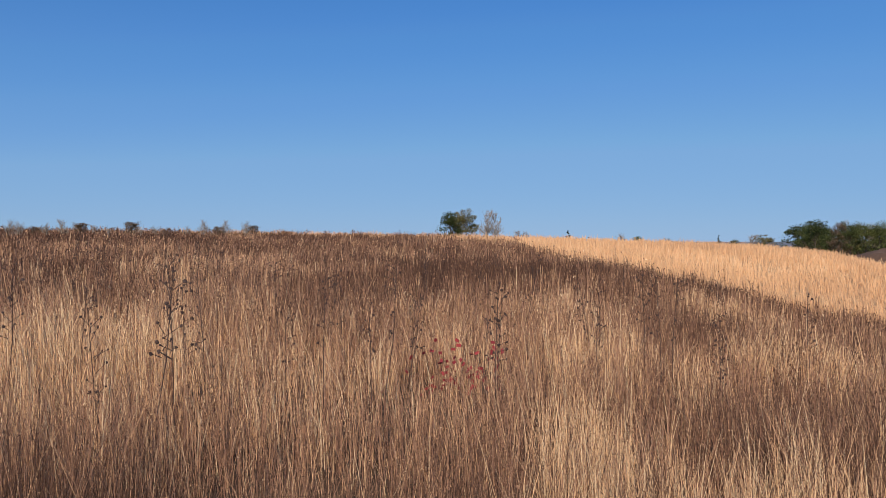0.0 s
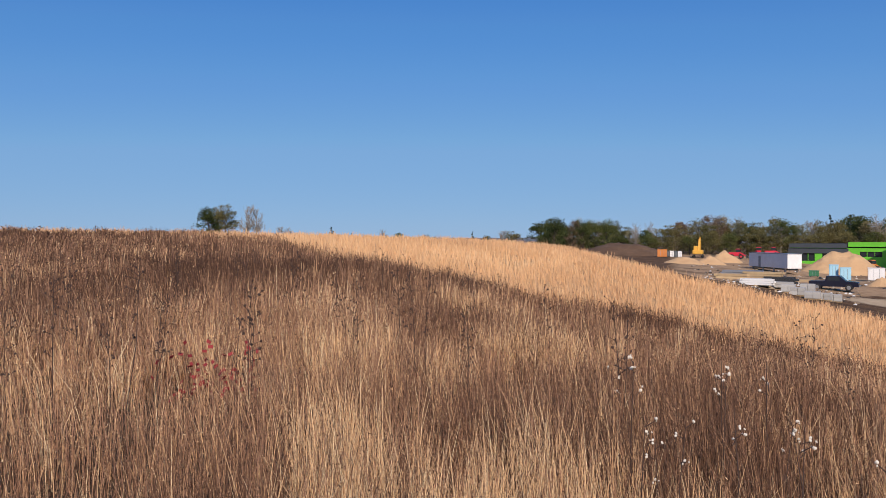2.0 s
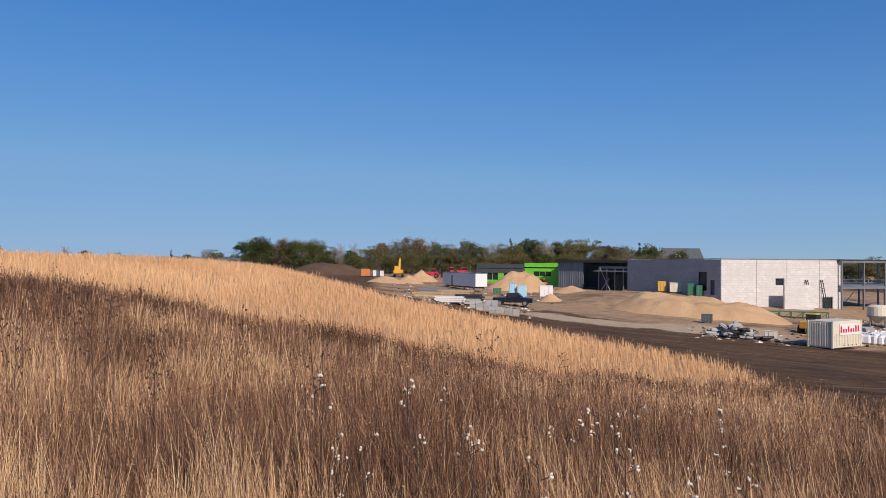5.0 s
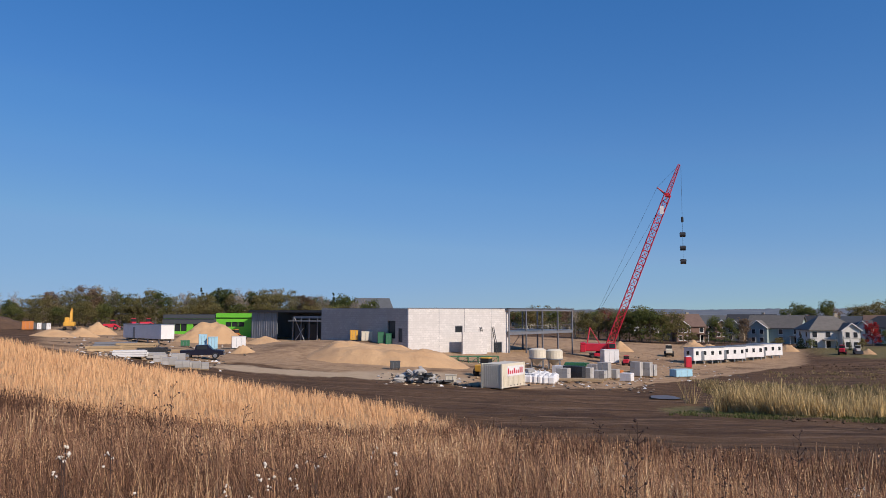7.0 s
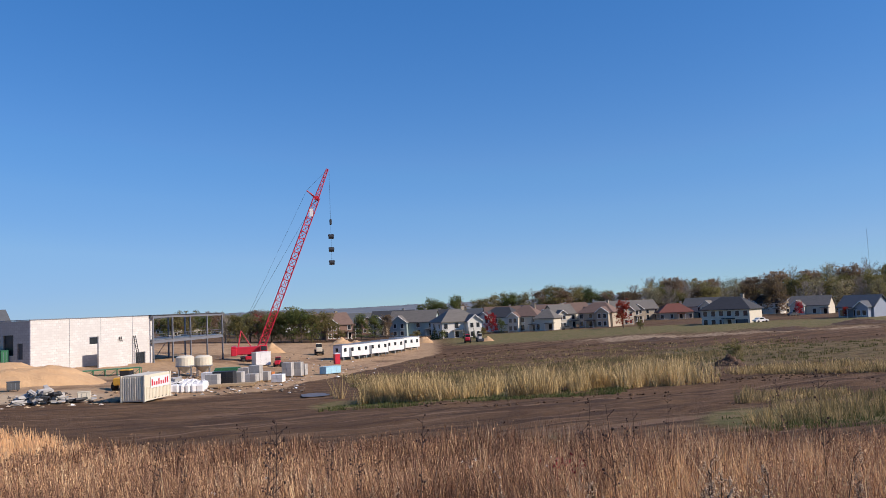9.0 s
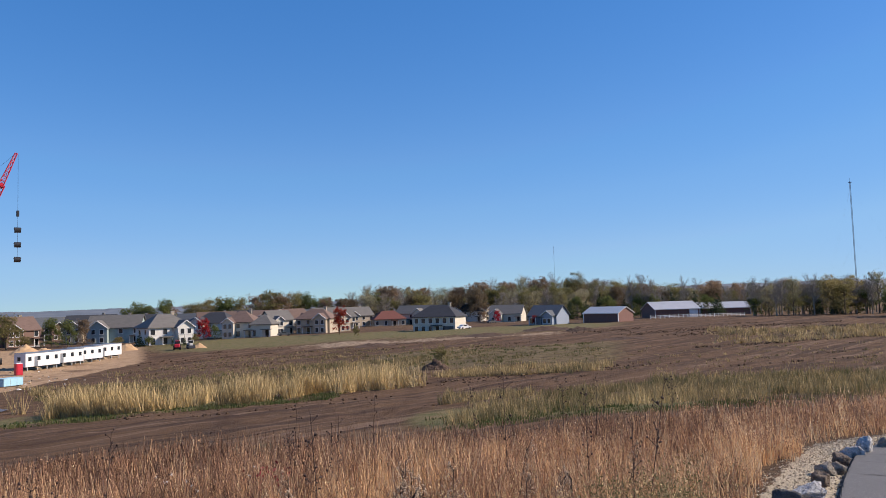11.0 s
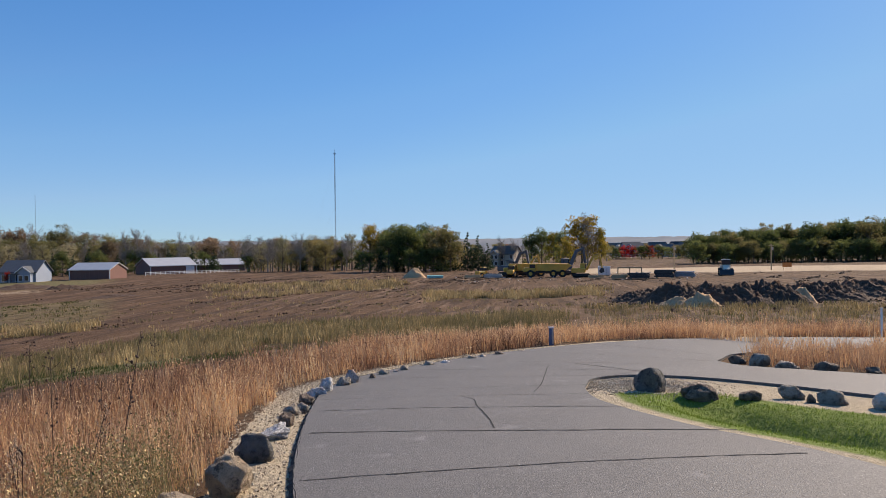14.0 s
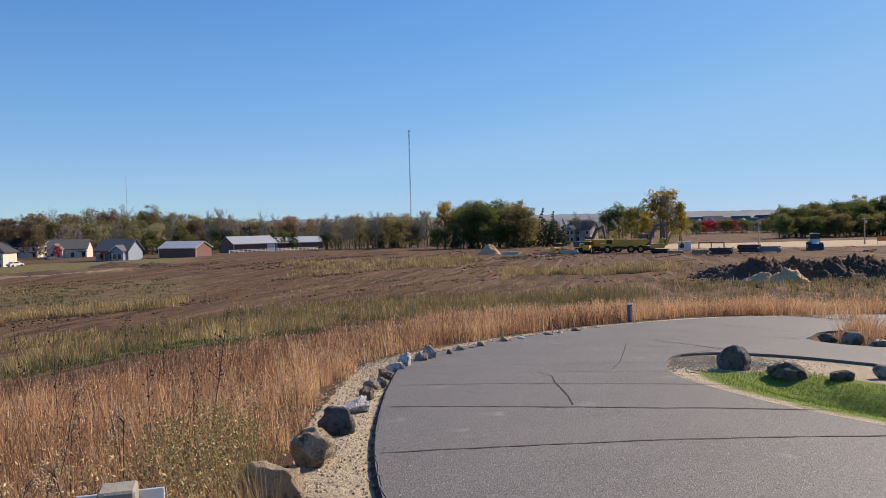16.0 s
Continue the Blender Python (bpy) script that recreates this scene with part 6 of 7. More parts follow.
def woodland(az0, az1, r0, r1, n, tops, kinds, seed, wide=1.0):
    """A far wood: crowns and trunks beyond counting, joined by kind of leaf."""
    rng = random.Random(seed)
    found = {}
    for k in range(n):
        az = az0 + (az1 - az0) * (k + rng.random()) / n
        r = rng.uniform(r0, r1)
        x, y = at(az, r)
        z = ground(x, y)
        h = max(5.0, (EYE + r * math.tan(radians(np.interp(az, *tops))) - z) * rng.uniform(0.8, 1.04))
        kind = rng.choice(kinds)
        ob, h0 = rng.choice(PATTERNS[kind])
        w = wide * rng.uniform(0.85, 1.25)
        for p in ob.children:
            name = p.name.split(".")[0]
            found.setdefault((kind, name), []).append((p.data, Matrix.Translation((x, y, z - 0.2)) @ pose(0, 0, 0, 0, 0, rng.uniform(0, 360)) @ Matrix.Diagonal((h / h0 * w, h / h0 * w, h / h0, 1)), rng.uniform(-0.25, 0.25)))
    for (kind, name), items in found.items():
        vs, fs, ts, o = [], [], [], 0
        for me, m, shift in items:
            co = np.empty(len(me.vertices) * 3, np.float32)
            me.vertices.foreach_get("co", co)
            co = co.reshape(-1, 3) @ np.array(m.to_3x3()).T + np.array(m.translation)
            if name == "crown":
                f = np.arange(len(co)).reshape(-1, 4)
                t = np.empty(len(co), np.float32)
                me.attributes["tint"].data.foreach_get("value", t)
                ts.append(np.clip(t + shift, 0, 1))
            else:
                f = np.array([tuple(p.vertices) if len(p.vertices) == 4 else (*p.vertices, p.vertices[0])[:4] for p in me.polygons if len(p.vertices) in (4,)])
            vs.append(co), fs.append(f + o)
            o += len(co)
        me = fast_mesh("woodland", np.concatenate(vs), np.concatenate(fs), np.concatenate(ts) if ts else None)
        me.materials.append(LEAF[kind] if name == "crown" else (PALEBARK if kind == "bare" else BARK))
        tagged(new("woodland", me), {"crown": "far autumn wood, crowns of one colour", "trunk": "trunks and limbs of a far wood"}[name], "woods", kind="stuff")


def build_trees():
    rng = random.Random(77)
    # beyond the golden hill
    for kind, az, r, h, w in (("green", -62.4, 190, 9.6, 0.95), ("olive", -61.2, 192, 9.6, 0.95), ("olive", -61.8, 198, 9.4, 0.9), ("bare", -59.6, 190, 10.2, 0.9), ("bare", -59.0, 192, 9.6, 0.9), ("bare", -57.2, 215, 6.0, 1.4), ("bare", -56.6, 215, 5.6, 1.4),
                              ("pine", -53.5, 230, 6.2, 1.3), ("pine", -52.0, 235, 4.6, 1.2), ("bare", -49.6, 240, 6.0, 1.6), ("green", -48.4, 240, 5.2, 1.1), ("olive", -46.4, 250, 4.6, 1.5), ("green", -45.7, 245, 4.0, 1.3),
                              ("pine", -42.8, 250, 6.2, 1.0), ("olive", -41.8, 250, 5.4, 1.4), ("bare", -40.6, 245, 7.0, 1.5), ("olive", -39.8, 245, 6.4, 1.5), ("green", -66.1, 230, 3.8, 1.0)):
        plant(kind, az, r, h, rng, w)
    for k in range(22):
        plant("bare" if k % 3 else "rust", -97 + k * 0.95 + rng.uniform(-.4, .4), rng.uniform(60, 68), rng.uniform(1.1, 2.0), rng, 1.3)
    tops = ((-40, -36.6, -33.5, -31, -28, -25, -22, -19, -16, -12, -9, -7, -5, 0), (1.2, 1.7, 1.6, 1.25, 1.4, 1.9, 1.75, 1.7, 1.85, 1.6, 1.7, 1.4, 0.8, 0.5))
    plant("green", -36.6, 215, 10.5, rng, 1.1)
    for az in (-34.5, -33.6, -32.8):
        plant("green", az, 222, 9.8, rng, 1.0)
    plant("rust", -35.2, 222, 9.8, rng, 0.8)
    for az in (-17.8, -16.6, -8.3):
        plant("pine", az, 250, 12, rng, 0.9)
    wood(-38, -5, 232, 262, 64, tops, ["green", "olive", "pale", "green", "olive", "rust", "bare", "olive"], 5, 1.05)
    woodland(-38, -5, 224, 240, 46, (tops[0], [t * 0.45 for t in tops[1]]), ["olive", "green", "olive"], 6, 1.2)
    woodland(-8, 14, 330, 420, 40, ((-8, 14), (0.42, 0.4)), ["olive", "green", "rust"], 8, 1.2)
    wood(12.6, 17.2, 245, 262, 9, ((12, 18), (0.45, 0.4)), ["green", "olive", "olive"], 9, 1.0)
    wood(9.5, 12.5, 245, 265, 4, ((9, 13), (0.5, 0.35)), ["bare", "olive"], 10, 1.2)
    for kind, az, r, h, w in (("green", 19.8, 262, 9.6, 0.95), ("green", 20.8, 264, 9.0, 0.95), ("rust", 21.7, 268, 9.0, 0.8), ("red", 29.6, 268, 7.6, 1.0), ("red", 39.4, 253, 9.4, 0.85), ("red", 25.6, 330, 9.5, 1.1), ("red", 22.2, 330, 9.0, 1.1), ("pine", 25.3, 236, 4.6, 1.2),
                              ("green", 25.9, 236, 3.2, 1.4), ("pine", 27.9, 232, 3.9, 0.5), ("pine", 28.3, 232, 3.7, 0.5), ("pine", 27.5, 232, 3.6, 0.5), ("olive", 29.0, 238, 3.4, 1.1), ("green", 30.4, 250, 5.4, 0.8), ("olive", 18.2, 250, 4.4, 1.5), ("olive", 23.9, 246, 3.2, 1.8),
                              ("rust", 13.2, 300, 9.5, 1.1), ("red", 12.3, 330, 9.6, 1.0), ("olive", 40.6, 225, 3.6, 0.9), ("olive", 47.0, 96, 2.6, 1.0), ("red", 51.3, 330, 5.5, 1.0), ("rust", 50.2, 330, 5.4, 1.0), ("red", 54.1, 262, 3.6, 0.9), ("red", 47.8, 300, 7.0, 1.2)):
        plant(kind, az, r, h, rng, w)
    # the old oaks and woods behind the houses
    wood(24, 40, 400, 440, 20, ((24, 26, 27.5, 29, 31, 33, 35.2, 37.2, 39, 40), (0.3, 0.9, 0.9, 0.8, 1.35, 1.45, 1.3, 1.3, 0.6, 0.9)), ["olive", "green", "rust", "olive"], 12, 0.95)
    tops = ((40, 41.5, 45, 48, 51, 55, 58, 62, 68, 75, 80), (1.1, 1.55, 1.45, 1.5, 1.8, 2.0, 1.65, 1.3, 1.0, 0.9, 0.9))
    woodland(40.2, 76, 430, 500, 80, tops, ["rust", "pale", "olive", "bare", "rust", "pale", "bare"], 13, 1.0)
    woodland(40.2, 78, 385, 425, 60, (tops[0], [t * 0.62 for t in tops[1]]), ["olive", "rust", "pale", "olive", "bare"], 14, 1.1)
    wood(51, 58, 360, 385, 10, ((50, 60), (0.85, 0.9)), ["bare", "pale", "pale"], 15, 1.1)
    wood(56.5, 67.5, 335, 352, 16, ((56, 68), (0.25, 0.25)), ["pine", "pine", "green"], 16, 1.2)
    for az, h in ((61.3, 18), (62.1, 19.5), (62.6, 17), (65.0, 17)):
        plant("bare", az, 335, h, rng, 0.8)
    # groves round the far farmhouse
    wood(69.5, 77.5, 285, 315, 34, ((69, 78), (1.05, 1.25)), ["bare", "bare", "bare", "pale", "bare", "olive"], 17, 0.9)
    wood(69.5, 78, 288, 300, 9, ((69, 78), (-0.1, 0.2)), ["green", "pine", "olive"], 18, 1.2)
    plant("yellow", 78.7, 258, 16.5, rng, 0.8)
    plant("olive", 79.3, 260, 14.5, rng, 0.8)
    wood(79.6, 84.9, 236, 262, 15, ((79, 85), (1.95, 2.05)), ["green", "green", "olive"], 19, 0.95)
    wood(77.3, 84.8, 232, 240, 9, ((77, 85), (0.0, 0.1)), ["green", "pine"], 20, 1.3)
    for az, h in ((85.0, 11), (86.1, 12.6), (86.9, 11.5), (87.6, 9)):
        plant("pine", az, 246, h, rng, 1.0)
    for az, h in ((88.6, 13), (89.6, 12)):
        plant("bare", az, 330, h, rng, 1.0)
    for kind, az, r, h, w in (("green", 90.9, 285, 13.5, 0.95), ("green", 91.7, 285, 15.0, 0.9), ("yellow", 92.6, 270, 13, 0.8), ("green", 93.3, 262, 13.5, 0.8), ("yellow", 94.7, 240, 16.8, 1.2), ("bare", 95.1, 238, 17.2, 1.0), ("yellow", 96.0, 240, 13, 0.7), ("yellow", 93.6, 228, 9, 0.7)):
        plant(kind, az, r, h, rng, w)
    woodland(102.6, 122, 310, 350, 84, ((102, 104, 107, 110, 113, 122), (0.75, 1.0, 1.25, 1.45, 1.6, 1.6)), ["green", "green", "olive", "green"], 21, 1.0)
    woodland(102.6, 122, 298, 312, 70, ((102, 122), (0.35, 0.5)), ["green", "green", "olive"], 22, 1.15)
    wood(96.5, 103.5, 520, 560, 16, ((96, 104), (0.1, 0.1)), ["olive", "green", "red"], 23, 1.3)
    wood(84, 97, 420, 470, 16, ((84, 97), (0.45, 0.45)), ["rust", "olive", "bare"], 24, 1.3)


# ---- houses ----
ROOFS = [surface("shingle_" + n, c, None, 1.0, 9, 0.9, own=0.12) for n, c in (("grey", (0.15, 0.14, 0.125)), ("brown", (0.17, 0.11, 0.085)), ("dark", (0.045, 0.048, 0.055)), ("red", (0.2, 0.07, 0.05)), ("slate", (0.1, 0.11, 0.12)))]
WALLS = {n: surface("siding_" + n, c, tuple(v * 0.9 for v in c), 0.5, 6, 0.8) for n, c in (("cream", (0.62, 0.57, 0.46)), ("tan", (0.46, 0.38, 0.28)), ("brick", (0.2, 0.12, 0.09)), ("teal", (0.3, 0.38, 0.36)), ("white", (0.68, 0.66, 0.61)), ("blue", (0.27, 0.32, 0.4)), ("barn", (0.2, 0.1, 0.08)))}
TRIM = surface("white_trim", (0.75, 0.74, 0.71), rough=0.6, bump=0)
METALROOF = surface("pale_metal_roof", (0.6, 0.59, 0.56), (0.5, 0.49, 0.46), 0.4, 4, 0.4, 0.3)


def gable_roof(bm, x0, x1, y0, y1, z, rise, eave=0.5, along='x', thick=0.25):
    """A pitched roof over a rectangle, ridge along x or y, as two slabs."""
    if along == 'x':
        m = (y0 + y1) / 2
        outline = [(y0 - eave, z - eave * rise / (m - y0)), (m, z + rise), (y1 + eave, z - eave * rise / (m - y0))]
        pts = lambda q, e: Vector((q, e[0], e[1]))
        a, b = x0 - eave, x1 + eave
    else:
        m = (x0 + x1) / 2
        outline = [(x0 - eave, z - eave * rise / (m - x0)), (m, z + rise), (x1 + eave, z - eave * rise / (m - x0))]
        pts = lambda q, e: Vector((e[0], q, e[1]))
        a, b = y0 - eave, y1 + eave
    prof = outline + [(p[0], p[1] + thick) for p in outline[::-1]]
    n = len(prof)
    va, vb = [bm.verts.new(pts(a, p)) for p in prof], [bm.verts.new(pts(b, p)) for p in prof]
    for s in (va, vb):
        bm.faces.new((s[0], s[1], s[4], s[5]))
        bm.faces.new((s[1], s[2], s[3], s[4]))
    for i in range(n):
        bm.faces.new((va[i], vb[i], vb[(i + 1) % n], va[(i + 1) % n]))
    bmesh.ops.recalc_face_normals(bm, faces=bm.faces[:])
    return bm


def hip_roof(bm, x0, x1, y0, y1, z, rise, eave=0.6):
    x0, x1, y0, y1 = x0 - eave, x1 + eave, y0 - eave, y1 + eave
    d = min(x1 - x0, y1 - y0) / 2 * 0.85
    low = [bm.verts.new(p) for p in ((x0, y0, z), (x1, y0, z), (x1, y1, z), (x0, y1, z))]
    under = [bm.verts.new((v.co.x, v.co.y, z - 0.2)) for v in low]
    m = (y0 + y1) / 2
    r0, r1 = bm.verts.new((x0 + d, m, z + rise)), bm.verts.new((x1 - d, m, z + rise))
    for f in ((low[0], low[1], r1, r0), (low[1], low[2], r1), (low[2], low[3], r0, r1), (low[3], low[0], r0), under[::-1]):
        bm.faces.new(f)
    for i in range(4):
        bm.faces.new((under[i], under[(i + 1) % 4], low[(i + 1) % 4], low[i]))
    bmesh.ops.recalc_face_normals(bm, faces=bm.faces[:])
    return bm


def house_window(h, x, y, z, w, hh, side=False):
    """A window with frame and sill in a front (or side) wall."""
    turn = (lambda bx, by, bz, sx, sy, sz: box(B(), y + by, x + bx, bz, sy, sx, sz)) if side else (lambda bx, by, bz, sx, sy, sz: box(B(), x + bx, y + by, bz, sx, sy, sz))
    win = part("window", turn(0, -0.02, z, w + 0.24, 0.08, hh + 0.24), TRIM, h)
    part("pane", turn(0, -0.06, z, w, 0.04, hh), GLASSY, win)
    part("sill", turn(0, -0.1, z - hh / 2 - 0.12, w + 0.4, 0.16, 0.1), TRIM, win)


def build_house(az, r, turn, w, d, wall, roof, style="gable", wing=True, bays=4, storeys=2, seed=0, label="", chimney=True, garage=False, sink=0.0):
    """A suburban house: main block, cross wing with gable, porch, windows, chimney."""
    rng = random.Random(seed)
    x, y = at(az, r)
    h = thing("house", x, y, az + turn, label or "two-storey house with siding and shingle roof", "house", "houses of the estate", z=ground(x, y) - 0.4 - sink)
    hw, sh = w / 2, 2.75 * storeys + 0.3
    body = box(B(), 0, d / 2, sh / 2, w, d, sh)
    rise = d * 0.36
    if style == "gable":
        prism_bm = B()
        a = [prism_bm.verts.new(p) for p in ((-hw, 0, sh), (-hw, d / 2, sh + rise), (-hw, d, sh))]
        b = [prism_bm.verts.new(p) for p in ((hw, 0, sh), (hw, d / 2, sh + rise), (hw, d, sh))]
        for f in (a, b[::-1], (a[0], b[0], b[1], a[1]), (a[1], b[1], b[2], a[2]), (a[2], b[2], b[0], a[0])):
            prism_bm.faces.new(f)
        bmesh.ops.recalc_face_normals(prism_bm, faces=prism_bm.faces[:])
        part("gable", prism_bm, WALLS[wall], h)
        part("roof", gable_roof(B(), -hw, hw, 0, d, sh + 0.05, rise), ROOFS[roof], h)
    else:
        part("roof", hip_roof(B(), -hw, hw, 0, d, sh + 0.05, rise), ROOFS[roof], h)
    part("wall", body, WALLS[wall], h)
    part("foundation", box(B(), 0, d / 2, 0.2, w + 0.1, d + 0.1, 0.6), CONCRETE, h)
    if wing:
        ww, wd = w * 0.36, d * 0.45
        cx = -hw + ww / 2 + w * 0.06 if seed % 2 else hw - ww / 2 - w * 0.06
        y0 = -wd * 0.5
        part("wing", box(B(), cx, y0 / 2 + 0.1, sh / 2, ww, -y0 + 0.2, sh - 0.02), WALLS[wall], h)
        gb = prism(B(), [(cx - ww / 2, sh), (cx, sh + ww * 0.38), (cx + ww / 2, sh)], y0, d * 0.4)
        part("gable", gb, WALLS[wall], h)
        rf = part("wing_roof", gable_roof(B(), cx - ww / 2, cx + ww / 2, y0, d * 0.45, sh + 0.06, ww * 0.38, 0.45, 'y'), ROOFS[roof], h)
        barge = B()
        for s in (-1, 1):
            a, c = Vector((cx + s * (ww / 2 + 0.45), y0 - 0.5, sh - 0.25)), Vector((cx, y0 - 0.5, sh + ww * 0.38 + 0.1))
            rod(barge, a, c, 0.16, n=4)
        part("bargeboard", barge, TRIM, rf)
        for k in range(int(storeys)):
            for s in (-0.22, 0.22):
                house_window(h, cx + s * ww, y0, 1.75 + 2.75 * k, 1.1, 1.5)
        span_x = [q for q in np.linspace(-hw + 1.2, hw - 1.2, bays) if abs(q - cx) > ww / 2 + 0.6]
    else:
        span_x = list(np.linspace(-hw + 1.2, hw - 1.2, bays))
    for k in range(int(storeys)):
        for q in span_x:
            house_window(h, float(q), 0, 1.75 + 2.75 * k, 1.25, 1.6 if k else 1.9)
        for s in (0.25, 0.7):
            house_window(h, d * s, -hw, 1.75 + 2.75 * k, 1.0, 1.4, True)
    if span_x:
        q = float(span_x[len(span_x) // 2])
        porch = part("porch", box(B(), q, -1.1, 3.0, 3.4, 2.2, 0.25), ROOFS[roof], h)
        for s in (-1.5, 1.5):
            part("post", box(B(), q + s, -2.0, 1.5, 0.18, 0.18, 3.0), TRIM, porch)
        part("door", box(B(), q, -0.04, 1.45, 1.0, 0.08, 2.1), GLASSY, h)
    if chimney:
        ch = part("chimney", box(B(), hw * 0.45, d * 0.6, sh + rise * 0.75, 0.9, 0.7, rise * 0.9), WALLS["tan"], h)
        part("cap", box(B(), hw * 0.45, d * 0.6, sh + rise * 1.21, 1.1, 0.9, 0.12), CONCRETE, ch)
    if garage:
        part("garage_door", box(B(), hw - 2.2, -0.05, 1.5, 3.2, 0.08, 2.3), CHARCOAL, h)
    return h


def build_barn(az, r, turn, w, d, hgt, label, door=True):
    x, y = at(az, r)
    b = thing("metal_barn", x, y, az + turn, label, "barn", "farm sheds", z=ground(x, y) - 0.2)
    part("wall", box(B(), 0, d / 2, hgt / 2, w, d, hgt), WALLS["barn"], b)
    gb = B()
    for xx in (-w / 2, w / 2 - 0.2):
        v = [gb.verts.new(p) for p in ((xx, 0, hgt), (xx, d / 2, hgt + d * 0.2), (xx, d, hgt), (xx + 0.2, 0, hgt), (xx + 0.2, d / 2, hgt + d * 0.2), (xx + 0.2, d, hgt))]
        for f in ((0, 1, 2), (5, 4, 3), (0, 3, 4, 1), (1, 4, 5, 2)):
            gb.faces.new([v[i] for i in f])
    bmesh.ops.recalc_face_normals(gb, faces=gb.faces[:])
    part("gable", gb, WALLS["barn"], b)
    part("roof", gable_roof(B(), -w / 2, w / 2, 0, d, hgt + 0.06, d * 0.2, 0.4), METALROOF, b, "pale ribbed metal roof")
    for k in range(9):
        part("rib", box(B(), -w / 2 + w * (k + 0.5) / 9, -0.03, hgt / 2, 0.12, 0.06, hgt), WALLS["barn"], b)
    if door:
        part("door", box(B(), w * 0.36, -0.05, 1.6, 3.4, 0.1, 3.1), WHITE, b, "white sliding door")
    part("corner_trim", box(box(B(), -w / 2, 0, hgt / 2, 0.25, 0.25, hgt), w / 2, 0, hgt / 2, 0.25, 0.25, hgt), TRIM, b)


def build_estate():
    build_house(18.0, 276, -25, 12, 11, "brick", 1, "gable", True, 3, 2, 1, "brown brick house with pale gable trim")
    build_house(23.6, 282, 14, 17, 11, "teal", 0, "gable", True, 4, 2, 3, "grey green house with a broad grey roof")
    build_house(27.4, 244, -22, 13.5, 11, "white", 0, "hip", True, 4, 2, 2, "white house with a grey hipped roof and tall windows", sink=0.3)
    build_house(32.0, 272, 18, 11, 11, "cream", 1, "hip", True, 3, 2, 5, "cream house with a brown hipped roof")
    build_house(33.6, 268, 18, 7, 9, "cream", 0, "hip", False, 2, 1.6, 6, "cream house wing with a hipped roof", chimney=False)
    build_house(35.2, 286, -30, 9, 9, "cream", 0, "gable", True, 2, 2, 7, "cream gabled house with grey roof")
    build_house(37.4, 282, 20, 13, 10, "tan", 1, "hip", True, 4, 2, 8, "tan house with a brown roof and porch")
    build_house(40.9, 372, -25, 15, 11, "tan", 0, "gable", True, 4, 2, 9, "tan house with white gables")
    build_house(43.2, 362, -10, 15, 11, "tan", 3, "hip", False, 4, 1.2, 10, "low tan house with a red brown roof")
    build_house(46.5, 250, 22, 15, 10.5, "cream", 2, "hip", False, 6, 2, 12, "cream stucco house with a black hipped roof", garage=True, sink=0.9)
    build_house(51.9, 345, 15, 15, 10, "cream", 0, "gable", True, 4, 1.4, 13, "low cream house with grey roof")
    build_house(54.7, 262, 30, 11, 9, "blue", 4, "gable", True, 3, 1.2, 14, "blue grey cottage with white gable trim", chimney=False)
    rng = random.Random(3)
    rows = [(az, rr) for az, rr in ((19.5, 345), (21.6, 360), (25.2, 340), (26.4, 395), (28.9, 335), (30.6, 330), (29.7, 400), (34.3, 335), (36.3, 350), (38.6, 340), (33.1, 390), (39.6, 330), (42.0, 430), (43.1, 425), (44.3, 430), (45.3, 400), (47.6, 410), (48.9, 390), (50.1, 400), (46.1, 455), (53.2, 400), (20.6, 400), (23.0, 395), (24.4, 430), (27.6, 430), (31.4, 430), (32.4, 345), (35.2, 400), (37.4, 410), (38.0, 385), (40.4, 440), (41.4, 400), (44.8, 370), (22.0, 300), (25.6, 300), (30.0, 290), (39.0, 292))]
    for k, (az, rr) in enumerate(rows):
        build_house(az, rr, rng.uniform(-35, 35), rng.uniform(12, 17), rng.uniform(10, 12), rng.choice(["tan", "cream", "white", "tan", "brick"]), rng.choice([0, 0, 1, 4, 2]), rng.choice(["gable", "hip", "gable"]), True, 3, 2, 20 + k, "far two-storey estate house with shingle roof", chimney=rng.random() < 0.4)
    for k in range(16):
        az = 5.5 + k * 0.95
        build_house(az + rng.uniform(-.3, .3), rng.uniform(400, 520), rng.uniform(-40, 40), rng.uniform(11, 15), 10, rng.choice(["white", "tan", "cream"]), rng.choice([0, 1, 3]), "gable", True, 3, 1.5, 50 + k, "distant estate house with shingle roof", chimney=False)
    build_house(-5.1, 270, -15, 12, 10, "white", 4, "gable", True, 3, 2.0, 71, "white house with a green grey gabled roof beyond the hall", chimney=False, sink=-1.6)
    build_house(-7.4, 262, 10, 15, 10, "tan", 0, "hip", False, 3, 1.6, 72, "tan house with a broad hipped roof", chimney=False, sink=-1.2)
    build_house(88.7, 330, 25, 11, 9, "tan", 0, "gable", True, 3, 2, 73, "grey farmhouse among the trees")
    build_house(84.4, 262, -10, 9, 8, "white", 0, "gable", False, 3, 1, 74, "small white farm cottage", chimney=False)
    for k in range(18):
        build_house(97.0 + k * 0.5 + rng.uniform(-.1, .1), rng.uniform(560, 640), rng.uniform(-40, 40), rng.uniform(11, 15), 10, rng.choice(["white", "white", "cream", "blue"]), rng.choice([0, 4, 2]), "gable", True, 3, 2, 80 + k, "far pale estate house on the slope", chimney=False, sink=-3.5 + 1.0 * (k % 3))
    build_barn(59.0, 262, 32, 13.5, 10, 3.2, "brown metal barn with a pale roof", False)
    build_barn(64.5, 305, -24, 18, 14, 3.3, "brown metal barn with pale roof and white door")
    build_barn(67.7, 345, -18, 22, 12, 2.9, "low brown shed with a pale roof", False)
